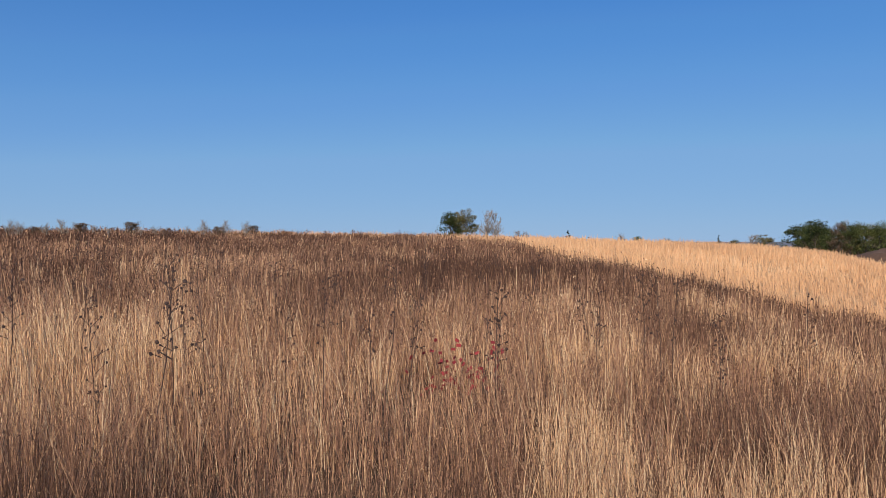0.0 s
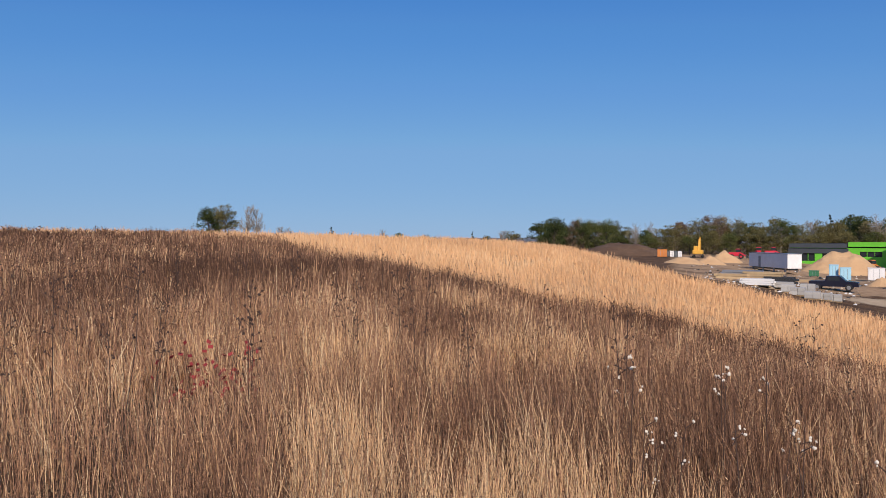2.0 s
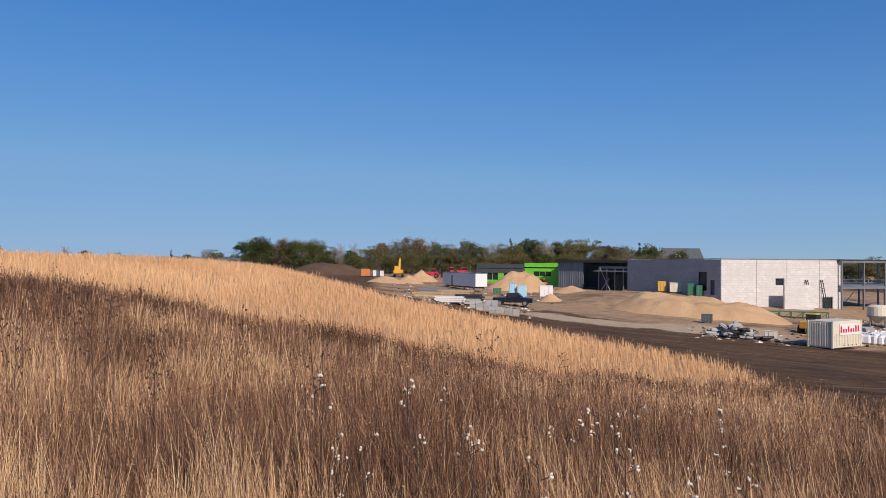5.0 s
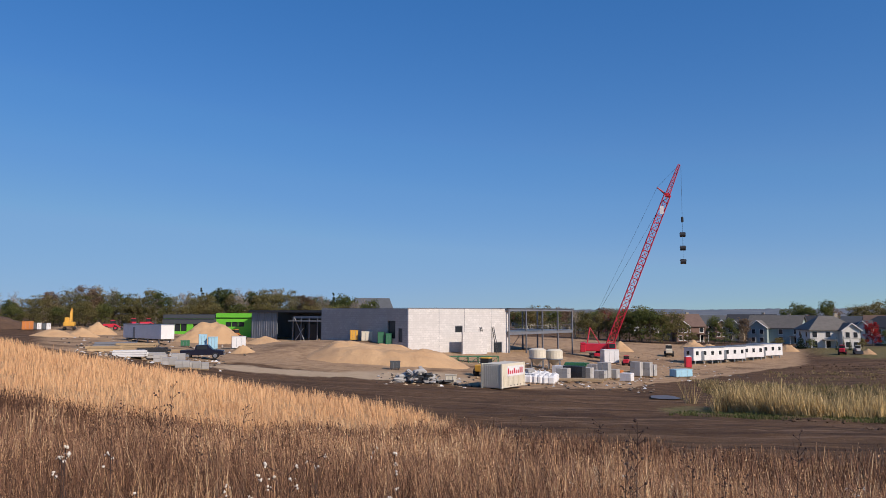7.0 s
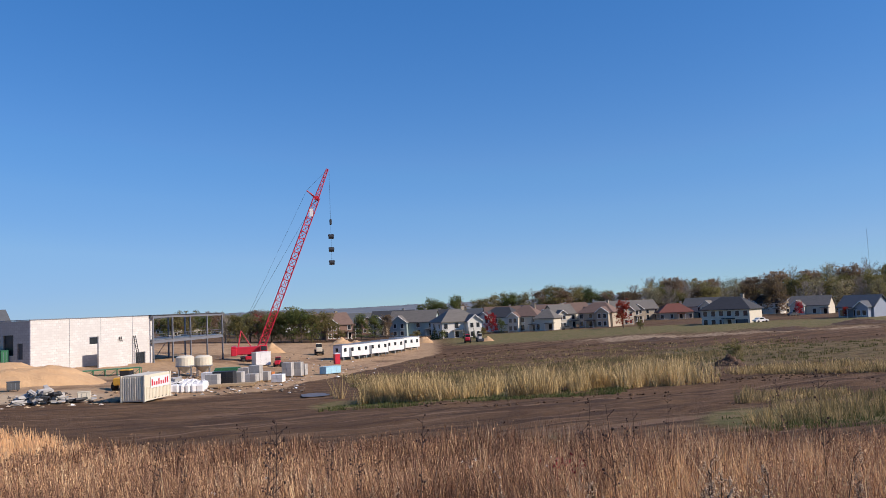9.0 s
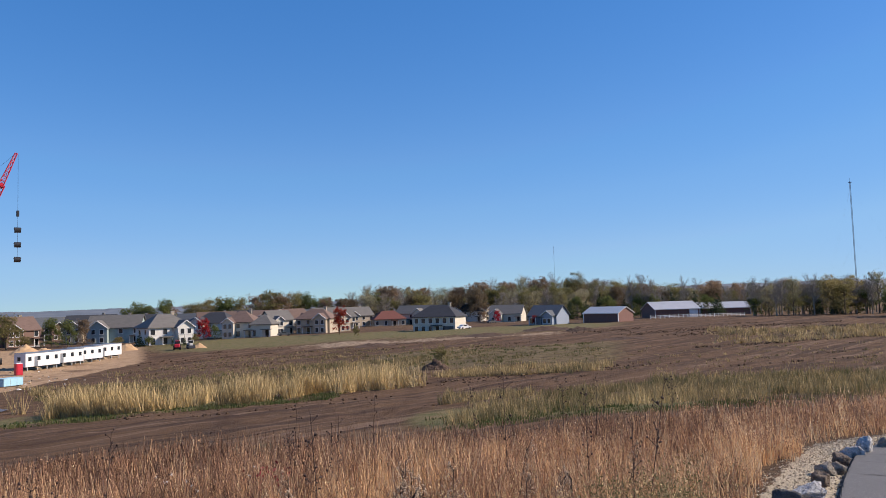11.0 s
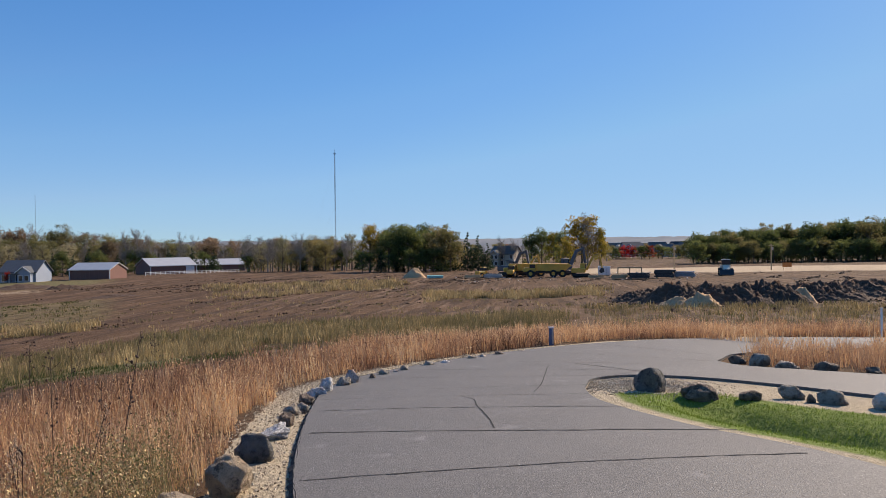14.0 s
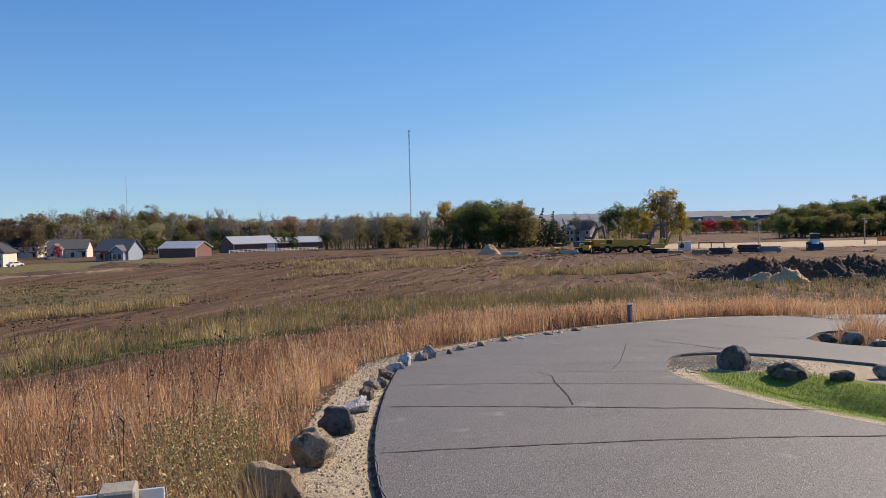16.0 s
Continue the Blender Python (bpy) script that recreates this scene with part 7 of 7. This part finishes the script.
    fence, n = span("white_fence", 62.6, 288, 69.0, 318, "white paddock fence before the barns", "fence")
    base = fence.matrix_basis.translation.z
    for k in range(22):
        x = n * k / 21
        p = fence.matrix_basis @ Vector((x, 0, 0))
        gz = ground(p.x, p.y) - base
        part("post", box(B(), x, 0, gz + 0.6, 0.22, 0.15, 1.4), WHITE, fence)
        if k:
            for zz in (0.5, 1.0):
                part("rail", box(B(), x - n / 42, 0, gz + zz, n / 21, 0.06, 0.16), WHITE, fence)
    for az, r, hd, m, nm in ((48.8, 246, 100, WHITE, "white saloon car on a driveway"), (50.9, 320, 100, CHARCOAL, "dark car on a driveway"), (61.0, 282, 60, WHITE, "white van by the barns"), (35.3, 268, 110, CHARCOAL, "dark car by a garage")):
        x, y = at(az, r)
        c = thing("parked_car", x, y, hd - 90, nm, "car", "parked cars")
        part("body", prism(B(), [(-2.2, 0.35), (-2.25, 0.85), (-1.6, 0.95), (-1.0, 1.42), (0.5, 1.45), (1.2, 0.98), (2.15, 0.85), (2.25, 0.4)], -0.9, 0.9), m, c)
        for s in (-1, 1):
            part("window", box(B(), -0.25, s * 0.905, 1.18, 1.5, 0.02, 0.36), GLASSY, c)
            for xx in (-1.4, 1.4):
                part("wheel", rod(B(), (xx, s * 0.7, 0.33), (xx, s * 0.93, 0.33), 0.33, n=14), RUBBER, c)


def build_mast(az, r, top_el, w, label):
    x, y = at(az, r)
    m = thing("radio_mast", x, y, az, label, "mast")
    h = EYE + r * math.tan(radians(top_el)) - m.matrix_basis.translation.z
    part("tower", lattice(B(), (0, 0, 0), (0, 0, h), w, w, 40, w * 0.16, w * 0.09), GREYMETAL, m)
    part("antenna", box(rod(B(), (0, 0, h), (0, 0, h + 3), w * 0.12), 0, 0, h - 0.6, w * 3.0, w * 0.4, 0.7), GREYMETAL, m)
    guy = B()
    for a in range(3):
        for f in (0.5, 0.95):
            rod(guy, (0, 0, h * f), (math.cos(a * 2.09) * h * 0.5, math.sin(a * 2.09) * h * 0.5, 0), 0.01, n=3, caps=False)
    part("guy_wire", guy, GREYMETAL, m)


def build_distance():
    """Wooded far ridges on the horizon."""
    m, nt, b = shader("hazed_far_woods")
    # blue-grey instead of leaf colours: the aerial haze is painted into the base colour
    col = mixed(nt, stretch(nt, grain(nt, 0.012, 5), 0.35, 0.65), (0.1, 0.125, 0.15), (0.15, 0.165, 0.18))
    nt.links.new(col, b.inputs["Base Color"])
    b.inputs["Roughness"].default_value = 1.0
    for r0, lo, seed in ((2600, 0.22, 3), (1700, 0.0, 4)):
        az = np.arange(-110, 140, 0.12)
        el = lo + np.interp(az, (-110, -40, 0, 30, 55, 75, 100, 120, 140), (0.0, 0.0, 0.02, 0.05, 0.35, 0.5, 0.45, 0.4, 0.3)) + 0.16 * (fuzz2(az * 0.35, az * 0, seed) - 0.5) + 0.05 * (fuzz(az * 3, az * 0, seed + 1) - 0.5)
        x, y = r0 * np.sin(np.radians(az)), r0 * np.cos(np.radians(az))
        top = EYE + r0 * np.tan(np.radians(el))
        rows = [np.column_stack([x * f, y * f, z]) for f, z in ((0.8, -26 + 0 * top), (0.93, -20 + (top + 20) * 0.55), (1.0, top), (1.12, -26 + 0 * top))]
        v = np.concatenate(rows)
        n = len(az)
        i = np.arange(n - 1)
        f = np.concatenate([np.column_stack([k * n + i, k * n + i + 1, (k + 1) * n + i + 1, (k + 1) * n + i]) for k in range(3)])
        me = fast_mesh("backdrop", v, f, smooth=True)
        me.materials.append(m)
        tagged(new("backdrop", me), "wooded ridge on the horizon, haze painted into its colour", "distance", kind="structure")


def build_pond():
    m, nt, b = shader("puddle_water")
    b.inputs["Base Color"].default_value, b.inputs["Roughness"].default_value = (0.12, 0.1, 0.085, 1), 0.4
    b.inputs["Specular IOR Level"].default_value = 0.3
    bumped(nt, b, grain(nt, 3, 3), 0.05, 0.02)
    cx, cy = at(16.2, 79)
    z = ground(cx, cy) + 0.16
    bm = B()
    ring = []
    for k in range(40):
        a = k * math.pi / 20
        rr = 1 + 0.35 * (float(fuzz(math.cos(a) * 2 + 5, math.sin(a) * 2 + 5, 4)) - 0.5)
        ring.append(bm.verts.new((math.cos(a) * 1.5 * rr, math.sin(a) * 1.6 * rr, 0)))
    bm.faces.new(ring)
    me = bpy.data.meshes.new("water")
    bm.to_mesh(me)
    me.materials.append(m)
    ob = new("water", me)
    ob.location = (cx, cy, z)
    tagged(ob, "still puddle in the wheel track", "water", kind="structure")


# ---- by the drive ----
def rock_material(name, a, b2, vein=None):
    m, nt, b = shader(name)
    col = mixed(nt, stretch(nt, grain(nt, 4.0, 6), 0.38, 0.62), a, b2)
    col = mixed(nt, stretch(nt, grain(nt, 40, 3), 0.5, 0.75), col, tuple(c * 0.6 for c in a))
    if vein:
        col = mixed(nt, stretch(nt, grain(nt, 7.0, 8, rough=0.75), 0.52, 0.6), col, vein)
    nt.links.new(col, b.inputs["Base Color"])
    b.inputs["Roughness"].default_value = 0.85
    bumped(nt, b, grain(nt, 14, 9, rough=0.8), 1.0, 0.1)
    return m


ROCKS = {"tan": (rock_material("tan_stone", (0.66, 0.52, 0.36), (0.36, 0.26, 0.17), (0.14, 0.1, 0.07)), "rough tan field stone"), "dark": (rock_material("dark_stone", (0.2, 0.195, 0.18), (0.11, 0.106, 0.1), (0.05, 0.05, 0.048)), "rounded dark grey boulder"),
         "white": (rock_material("white_stone", (0.78, 0.76, 0.73), (0.62, 0.61, 0.59), (0.3, 0.3, 0.31)), "white stone veined with grey"), "brown": (rock_material("brown_stone", (0.27, 0.2, 0.145), (0.15, 0.11, 0.08), (0.07, 0.05, 0.038)), "small dark brown stone"),
         "grey": (rock_material("grey_stone", (0.5, 0.43, 0.34), (0.32, 0.27, 0.21), (0.16, 0.13, 0.1)), "grey brown field stone"), "pink": (rock_material("pink_stone", (0.64, 0.52, 0.45), (0.46, 0.35, 0.3)), "pale pink granite stone")}


def build_rock(az, r, w, h, kind, seed, angular=0.5):
    rng = random.Random(seed)
    x, y = at(az, r)
    bm = B()
    bmesh.ops.create_icosphere(bm, subdivisions=4, radius=1.0)
    cuts = [(Vector((rng.gauss(0, 1), rng.gauss(0, 1), rng.gauss(0.2, 0.8))).normalized(), rng.uniform(0.5, 0.85)) for _ in range(14)]
    off = Vector((seed * 3.7, seed * 1.3, 0))
    for v in bm.verts:
        p = v.co.copy()
        for n, d in cuts:
            e = p.dot(n) - d
            if e > 0:
                p -= n * e * (0.55 + 0.4 * angular)
        p *= 1 + 0.2 * noise.noise(p * 1.6 + off) + 0.09 * noise.noise(p * 4 + off) + (0.03 + 0.06 * angular) * noise.noise(p * 9 + off) + 0.045 * noise.noise(p * 18 + off)
        v.co = Vector((p.x * w * 0.56, p.y * w * rng.uniform(0.455, 0.465), max(-0.55, p.z) * h * 0.62 + h * 0.3))
    me = bpy.data.meshes.new("rock")
    bm.to_mesh(me)
    bm.free()
    for f in me.polygons:
        f.use_smooth = True
    m, lab = ROCKS[kind]
    me.materials.append(m)
    ob = new("rock", me)
    ob.matrix_basis = pose(x, y, ground(x, y) + 0.0, rng.uniform(-8, 8), rng.uniform(-8, 8), -az + rng.uniform(-25, 25))
    tagged(ob, lab + " on the gravel edge", "rock", "stones along the drive")


def lumps(name, x, y, size, flat, tint, rng, material, label, category, lift=0.25):
    """Loose lumps beyond counting, each an uneven eight-sided stone or clod."""
    v0 = np.array([(1, 0, 0), (-1, 0, 0), (0, 1, 0), (0, -1, 0), (0, 0, 1), (0, 0, -1)])
    f0 = np.array([(0, 2, 4), (2, 1, 4), (1, 3, 4), (3, 0, 4), (2, 0, 5), (1, 2, 5), (3, 1, 5), (0, 3, 5)])
    ang = rng.uniform(0, 6.28, len(x))
    ca, sb = np.cos(ang)[:, None], np.sin(ang)[:, None]
    v = v0[None] * size[:, None, None] * rng.uniform(0.6, 1.4, (len(x), 6, 1))
    v = np.stack([v[..., 0] * ca - v[..., 1] * sb + x[:, None], v[..., 0] * sb + v[..., 1] * ca + y[:, None], v[..., 2] * flat + (land(x, y) + size * lift)[:, None]], axis=2)
    f = f0[None] + (np.arange(len(x)) * 6)[:, None, None]
    me = fast_mesh(name, v.reshape(-1, 3), f.reshape(-1, 3), np.repeat(tint, 6))
    me.materials.append(material)
    return tagged(new(name, me), label, category, kind="stuff")


def build_clods():
    """Turned clods in rows over the graded fields, and scraps of board and block over the building site."""
    rng = np.random.default_rng(44)
    x, y, az, r = scatter(rng, 90000, 24, 124, 40, 210)
    z = zones(x, y)
    rows = fuzz2(0.03 * (0.88 * x - 0.47 * y), 0.55 * (0.47 * x + 0.88 * y), 27)
    keep = (z['green'] < 0.3) & (z['litter'] < 0.3) & (z['sand'] < 0.3) & (z['crop'] < 0.3) & (rows > 0.68) & (fuzz2(x * 0.06, y * 0.06, 28) > 0.4)
    dug = band(az, r, 97, 120, 56, 100, 4, 10) > 0.3
    keep |= dug & (rng.random(len(x)) < 0.35)
    x, y, r = x[keep], y[keep], r[keep]
    soil = blade_material("clods", [(0.0, (0.05, 0.03, 0.02)), (0.6, (0.1, 0.062, 0.038)), (1.0, (0.19, 0.125, 0.075))], 0.95, 0.0)
    lumps("soil_clods", x, y, rng.uniform(0.05, 0.17, len(x)) * (0.55 + r / 160), 0.7, rng.random(len(x)), rng, soil, "dark clods of turned soil in rows", "soil")
    xs, ys = [], []
    for n, az0, az1, r0, r1 in ((420, 2.5, 15.5, 86, 128), (260, -26, -16, 84, 112), (120, -5, 3, 80, 96), (160, 14, 22, 120, 190), (160, -27, -14, 112, 175), (260, 85, 103, 145, 185)):
        px, py, _, _ = scatter(rng, n, az0, az1, r0, r1)
        xs.append(px), ys.append(py)
    x, y = np.concatenate(xs), np.concatenate(ys)
    scrap = blade_material("scraps", [(0.0, (0.05, 0.05, 0.055)), (0.25, (0.2, 0.16, 0.12)), (0.5, (0.42, 0.3, 0.17)), (0.75, (0.45, 0.44, 0.42)), (1.0, (0.8, 0.8, 0.78))], 0.85, 0.0)
    lumps("site_scraps", x, y, rng.uniform(0.08, 0.32, len(x)), 0.5, rng.random(len(x))**1.5, rng, scrap, "scattered boards, block ends and wrapping on the dirt", "debris")


def build_roadside():
    left = [(66.0, 5.75, .52, .36, "tan"), (68.8, 6.9, .46, .35, "tan"), (70.5, 8.15, .43, .33, "dark"), (71.7, 9.3, .42, .22, "white"), (72.6, 10.2, .25, .22, "brown"), (72.9, 11.2, .3, .2, "grey"), (73.6, 11.3, .26, .18, "grey"),
            (73.9, 12.3, .3, .22, "brown"), (74.7, 13.3, .38, .26, "white"), (75.4, 13.8, .3, .3, "white"), (76.7, 14.6, .3, .24, "grey"), (77.3, 15.0, .36, .34, "pink"), (78.8, 15.7, .16, .15, "brown"), (79.7, 16.4, .27, .19, "grey"),
            (81.2, 17.2, .22, .19, "grey"), (83.0, 18.2, .3, .17, "grey"), (84.3, 18.7, .3, .11, "white"), (86.3, 19.6, .28, .13, "grey"), (87.1, 20.0, .22, .12, "pink"), (88.4, 20.6, .3, .17, "brown"), (80.4, 16.8, .16, .12, "pink"), (90.0, 21.4, .22, .11, "grey")]
    for k, (az, r, w, h, kind) in enumerate(left):
        build_rock(az, r, w, h, kind, k + 1, 1.3 if kind in ("tan", "pink", "white") else 0.4)
    right = [(99.3, 13.0, .52, .5, "dark"), (102.0, 12.6, .34, .25, "brown"), (102.9, 12.5, .5, .26, "brown"), (105.8, 12.4, .36, .17, "brown"), (108.5, 12.7, .34, .24, "grey"), (109.7, 12.4, .15, .14, "brown"), (111.1, 12.4, .4, .22, "grey"), (114.0, 12.2, .32, .28, "white"),
             (105.3, 18.1, .34, .24, "brown"), (106.5, 17.7, .44, .38, "grey"), (108.3, 17.2, .48, .22, "grey"), (110.8, 17.1, .52, .28, "brown"), (113.6, 16.9, .34, .2, "brown")]
    for k, (az, r, w, h, kind) in enumerate(right):
        build_rock(az, r, w, h, kind, k + 60, 0.5)
    # blue marker post
    x, y = at(92.25, 23.9)
    p = thing("marker_post", x, y, 92, "flat dark blue utility marker post", "marker post", z=ground(x, y) - 0.12)
    bluep = surface("blue_plastic", (0.05, 0.09, 0.2), rough=0.5, bump=0)
    part("post", box(B(), 0, 0, 0.27, 0.15, 0.05, 0.8, bevel=0.01), bluep, p)
    part("cap", box(B(), 0, 0, 0.68, 0.17, 0.07, 0.05, bevel=0.01), WHITE, p)
    part("face", box(B(), 0.045, -0.028, 0.4, 0.05, 0.005, 0.45), GREYMETAL, p)
    x, y = at(114.2, 27)
    q = thing("stake", x, y, 114, "thin white survey stake", "stake")
    part("stick", box(B(), 0, 0, 0.5, 0.06, 0.03, 1.1), WHITE, q)
    # back of the small sign beside the viewpoint
    x, y = 1.97, 1.28
    s = thing("trail_sign", x, y, 62, "back of a white sign plate on a grey timber post", "sign", z=0.02)
    part("post", box(B(), 0, 0, 0.22, 0.092, 0.092, 1.40, bevel=0.006), surface("weathered_timber", (0.32, 0.29, 0.24), (0.2, 0.18, 0.14), 3, 30, 0.9), s)
    part("plate", box(B(), 0, 0.052, 0.71, 0.22, 0.006, 0.36, bevel=0.002), WHITE, s, "thin white metal sign plate")
    # loose gravel along the edge of the asphalt
    rng = np.random.default_rng(12)
    n = 26000
    t = rng.random(n)
    idx = t * (len(ROAD_LEFT) - 1)
    lx, ly = np.interp(idx, np.arange(len(ROAD_LEFT)), ROAD_LEFT[:, 0]), np.interp(idx, np.arange(len(ROAD_LEFT)), ROAD_LEFT[:, 1])
    x, y = lx + rng.uniform(-1.4, 0.6, n), ly + rng.uniform(-0.2, 1.6, n)
    gx, gy = rng.normal(13.6, 0.6, 5000), rng.normal(-1.9, 0.6, 5000)
    x, y = np.concatenate([x, gx]), np.concatenate([y, gy])
    dl = beside(x, y, ROAD_LEFT)
    keep = ((dl > 0.03) & (dl < 0.95) & (x > 3) & (x < 24)) | ((np.arange(len(x)) >= n) & ~on_road(x, y, 0.02))
    x, y = x[keep], y[keep]
    s = rng.uniform(0.006, 0.018, len(x))
    z = land(x, y) + s * 0.3
    oct_v = np.array([(1, 0, 0), (-1, 0, 0), (0, 1, 0), (0, -1, 0), (0, 0, 0.8), (0, 0, -0.6)])
    oct_f = np.array([(0, 2, 4), (2, 1, 4), (1, 3, 4), (3, 0, 4), (2, 0, 5), (1, 2, 5), (3, 1, 5), (0, 3, 5)])
    ang = rng.uniform(0, 6.28, len(x))
    ca, sb = np.cos(ang), np.sin(ang)
    v = oct_v[None] * s[:, None, None] * rng.uniform(0.7, 1.3, (len(x), 6, 1))
    v = np.stack([v[..., 0] * ca[:, None] - v[..., 1] * sb[:, None] + x[:, None], v[..., 0] * sb[:, None] + v[..., 1] * ca[:, None] + y[:, None], v[..., 2] + z[:, None]], axis=2)
    f = oct_f[None] + (np.arange(len(x)) * 6)[:, None, None]
    me = fast_mesh("gravel", v.reshape(-1, 3), f.reshape(-1, 3), np.repeat(rng.random(len(x)), 6))
    me.materials.append(blade_material("pebbles", [(0.0, (0.2, 0.15, 0.1)), (0.5, (0.42, 0.34, 0.23)), (1.0, (0.66, 0.58, 0.44))], 0.9, 0.0))
    tagged(new("gravel", me), "loose tan gravel beside the asphalt", "gravel", kind="stuff")


STALK = surface("dead_stalk", (0.065, 0.038, 0.028), rough=0.9, bump=0)
FLUFF = surface("seed_fluff", (0.72, 0.67, 0.58), (0.6, 0.53, 0.43), 8, 60, 0.95, bump=0)
PLUME = surface("seed_plume", (0.56, 0.42, 0.28), (0.42, 0.3, 0.19), 8, 60, 0.95, bump=0)
REDLEAF = surface("red_leaf", (0.28, 0.03, 0.03), (0.2, 0.02, 0.02), 5, 30, 0.8, bump=0)


def sprig(kind, seed):
    """One dead plant: stalk with seed heads, pods or plumes."""
    rng = random.Random(seed)
    st, hd = B(), B()
    h = {"forb": 1.35, "pod": 0.95, "plume": 0.85, "red": 0.6}[kind]
    top = Vector((rng.uniform(-.12, .12), rng.uniform(-.12, .12), h))
    mid = top * 0.5 + Vector((rng.uniform(-.03, .03), rng.uniform(-.03, .03), 0))
    rod(st, (0, 0, -0.05), mid, 0.005, 0.004, n=5)
    rod(st, mid, top, 0.004, 0.002, n=5)

    def blob(p, s, sub=1):
        m = Matrix.Translation(p) @ Euler((rng.random() * 3, rng.random() * 3, rng.random() * 3)).to_matrix().to_4x4() @ Matrix.Diagonal((s, s * rng.uniform(0.5, 0.9), s * rng.uniform(0.7, 1.4), 1))
        bmesh.ops.create_icosphere(hd, subdivisions=sub, radius=1.0, matrix=m)
    if kind == "forb":
        for k in range(13):
            f = rng.uniform(0.45, 1.0)
            p = Vector((0, 0, 0)).lerp(top, f)
            q = p + Vector((rng.uniform(-1, 1), rng.uniform(-1, 1), rng.uniform(0.2, 1))) * 0.09
            rod(st, p, q, 0.003, 0.002, n=4)
            blob(q, rng.uniform(0.009, 0.018))
    elif kind == "pod":
        for k in range(3):
            p = top.lerp(Vector((0, 0, h * 0.6)), rng.random() * 0.7)
            q = p + Vector((rng.uniform(-1, 1), rng.uniform(-1, 1), rng.uniform(0.2, 0.8))) * 0.07
            rod(st, p, q, 0.003, 0.003, n=4)
            for _ in range(3):
                blob(q + Vector((rng.uniform(-1, 1), rng.uniform(-1, 1), rng.uniform(-1, 1))) * 0.016, rng.uniform(0.005, 0.011), 2)
    elif kind == "plume":
        for k in range(70):
            f = rng.random()
            a = rng.uniform(0, 6.28)
            d = 0.14 * (1 - f) * math.sqrt(rng.random())
            q = top + Vector((math.cos(a) * d + 0.05 * f, math.sin(a) * d, -0.2 + 0.27 * f - d * 0.3))
            if k % 3 == 0:
                rod(st, top - Vector((0, 0, 0.25 * (1 - f))), q, 0.002, 0.001, n=3)
            blob(q, rng.uniform(0.003, 0.0075))
    else:
        for k in range(40):
            q = Vector((rng.gauss(0, 0.16), rng.gauss(0, 0.16), rng.uniform(0.15, 0.62)))
            m = Matrix.Translation(q) @ Euler((rng.random() * 3, rng.random() * 3, rng.random() * 3)).to_matrix().to_4x4() @ Matrix.Diagonal((0.03, 0.05, 0.004, 1))
            bmesh.ops.create_cube(hd, size=1.0, matrix=m)
    words = {"forb": ("dead_forb", "tall dark dead stalk with brown seed heads", "forb"), "pod": ("milkweed", "dead milkweed stalk with open white fluffy pods", "milkweed"),
             "plume": ("goldenrod", "dead goldenrod with a pale fluffy seed plume", "goldenrod"), "red": ("red_shrub", "low shrub with dark red autumn leaves", "shrub")}[kind]
    t = thing(words[0], 0, -40 - seed * 0.3, 0, words[1], words[2], words[0] + " plants in the prairie")
    part("stalk", st, STALK, t)
    heads = part({"forb": "seed_head", "pod": "pod", "plume": "plume", "red": "leaf"}[kind], hd, {"forb": STALK, "pod": FLUFF, "plume": PLUME, "red": REDLEAF}[kind], t)
    tagged(heads, kind="stuff")
    return t


def build_sprigs():
    rng = random.Random(31)
    for kind, count, az0, az1, r0, r1 in (("forb", 60, -98, -12, 5, 16), ("forb", 45, -98, -40, 16, 30), ("pod", 24, -33, -2, 3.9, 6.8), ("pod", 8, -34, 40, 6.5, 10), ("plume", 40, 36, 64, 3.6, 7.0), ("plume", 20, 10, 36, 5, 8), ("red", 3, 33.5, 35.5, 10, 11.5), ("red", 2, -66, -58, 6, 8), ("forb", 16, -96, -79, 14, 24), ("forb", 30, -4, 66, 7, 15)):
        pats = [sprig(kind, 7 * k + len(kind) + count) for k in range(4)]
        for k in range(count):
            az, r = rng.uniform(az0, az1), rng.uniform(r0, r1)
            x, y = at(az, r)
            if beside(x, y, ROAD_LEFT)[0] < 1.4:
                az = az0 + (az1 - az0) * 0.3
                x, y = at(az, r)
            s = rng.uniform(0.75, 1.1)
            m = pose(x, y, ground(x, y), rng.uniform(-6, 6), rng.uniform(-6, 6), rng.uniform(0, 360)) @ Matrix.Diagonal((s, s, s, 1))
            ob = pats[k] if k < len(pats) else copy_thing(pats[k % 4], m)
            ob.matrix_basis = m
        for p in pats[count:]:
            for o in (*p.children_recursive, p):
                bpy.data.objects.remove(o)


build_roadside()
build_clods()
build_trees()
build_estate()
build_mast(76.1, 700, 7.25, 0.75, "tall slender guyed radio mast")
build_mast(55.75, 1300, 3.9, 0.4, "far thin radio mast in the haze")
build_distance()
build_pond()
build_sprigs()
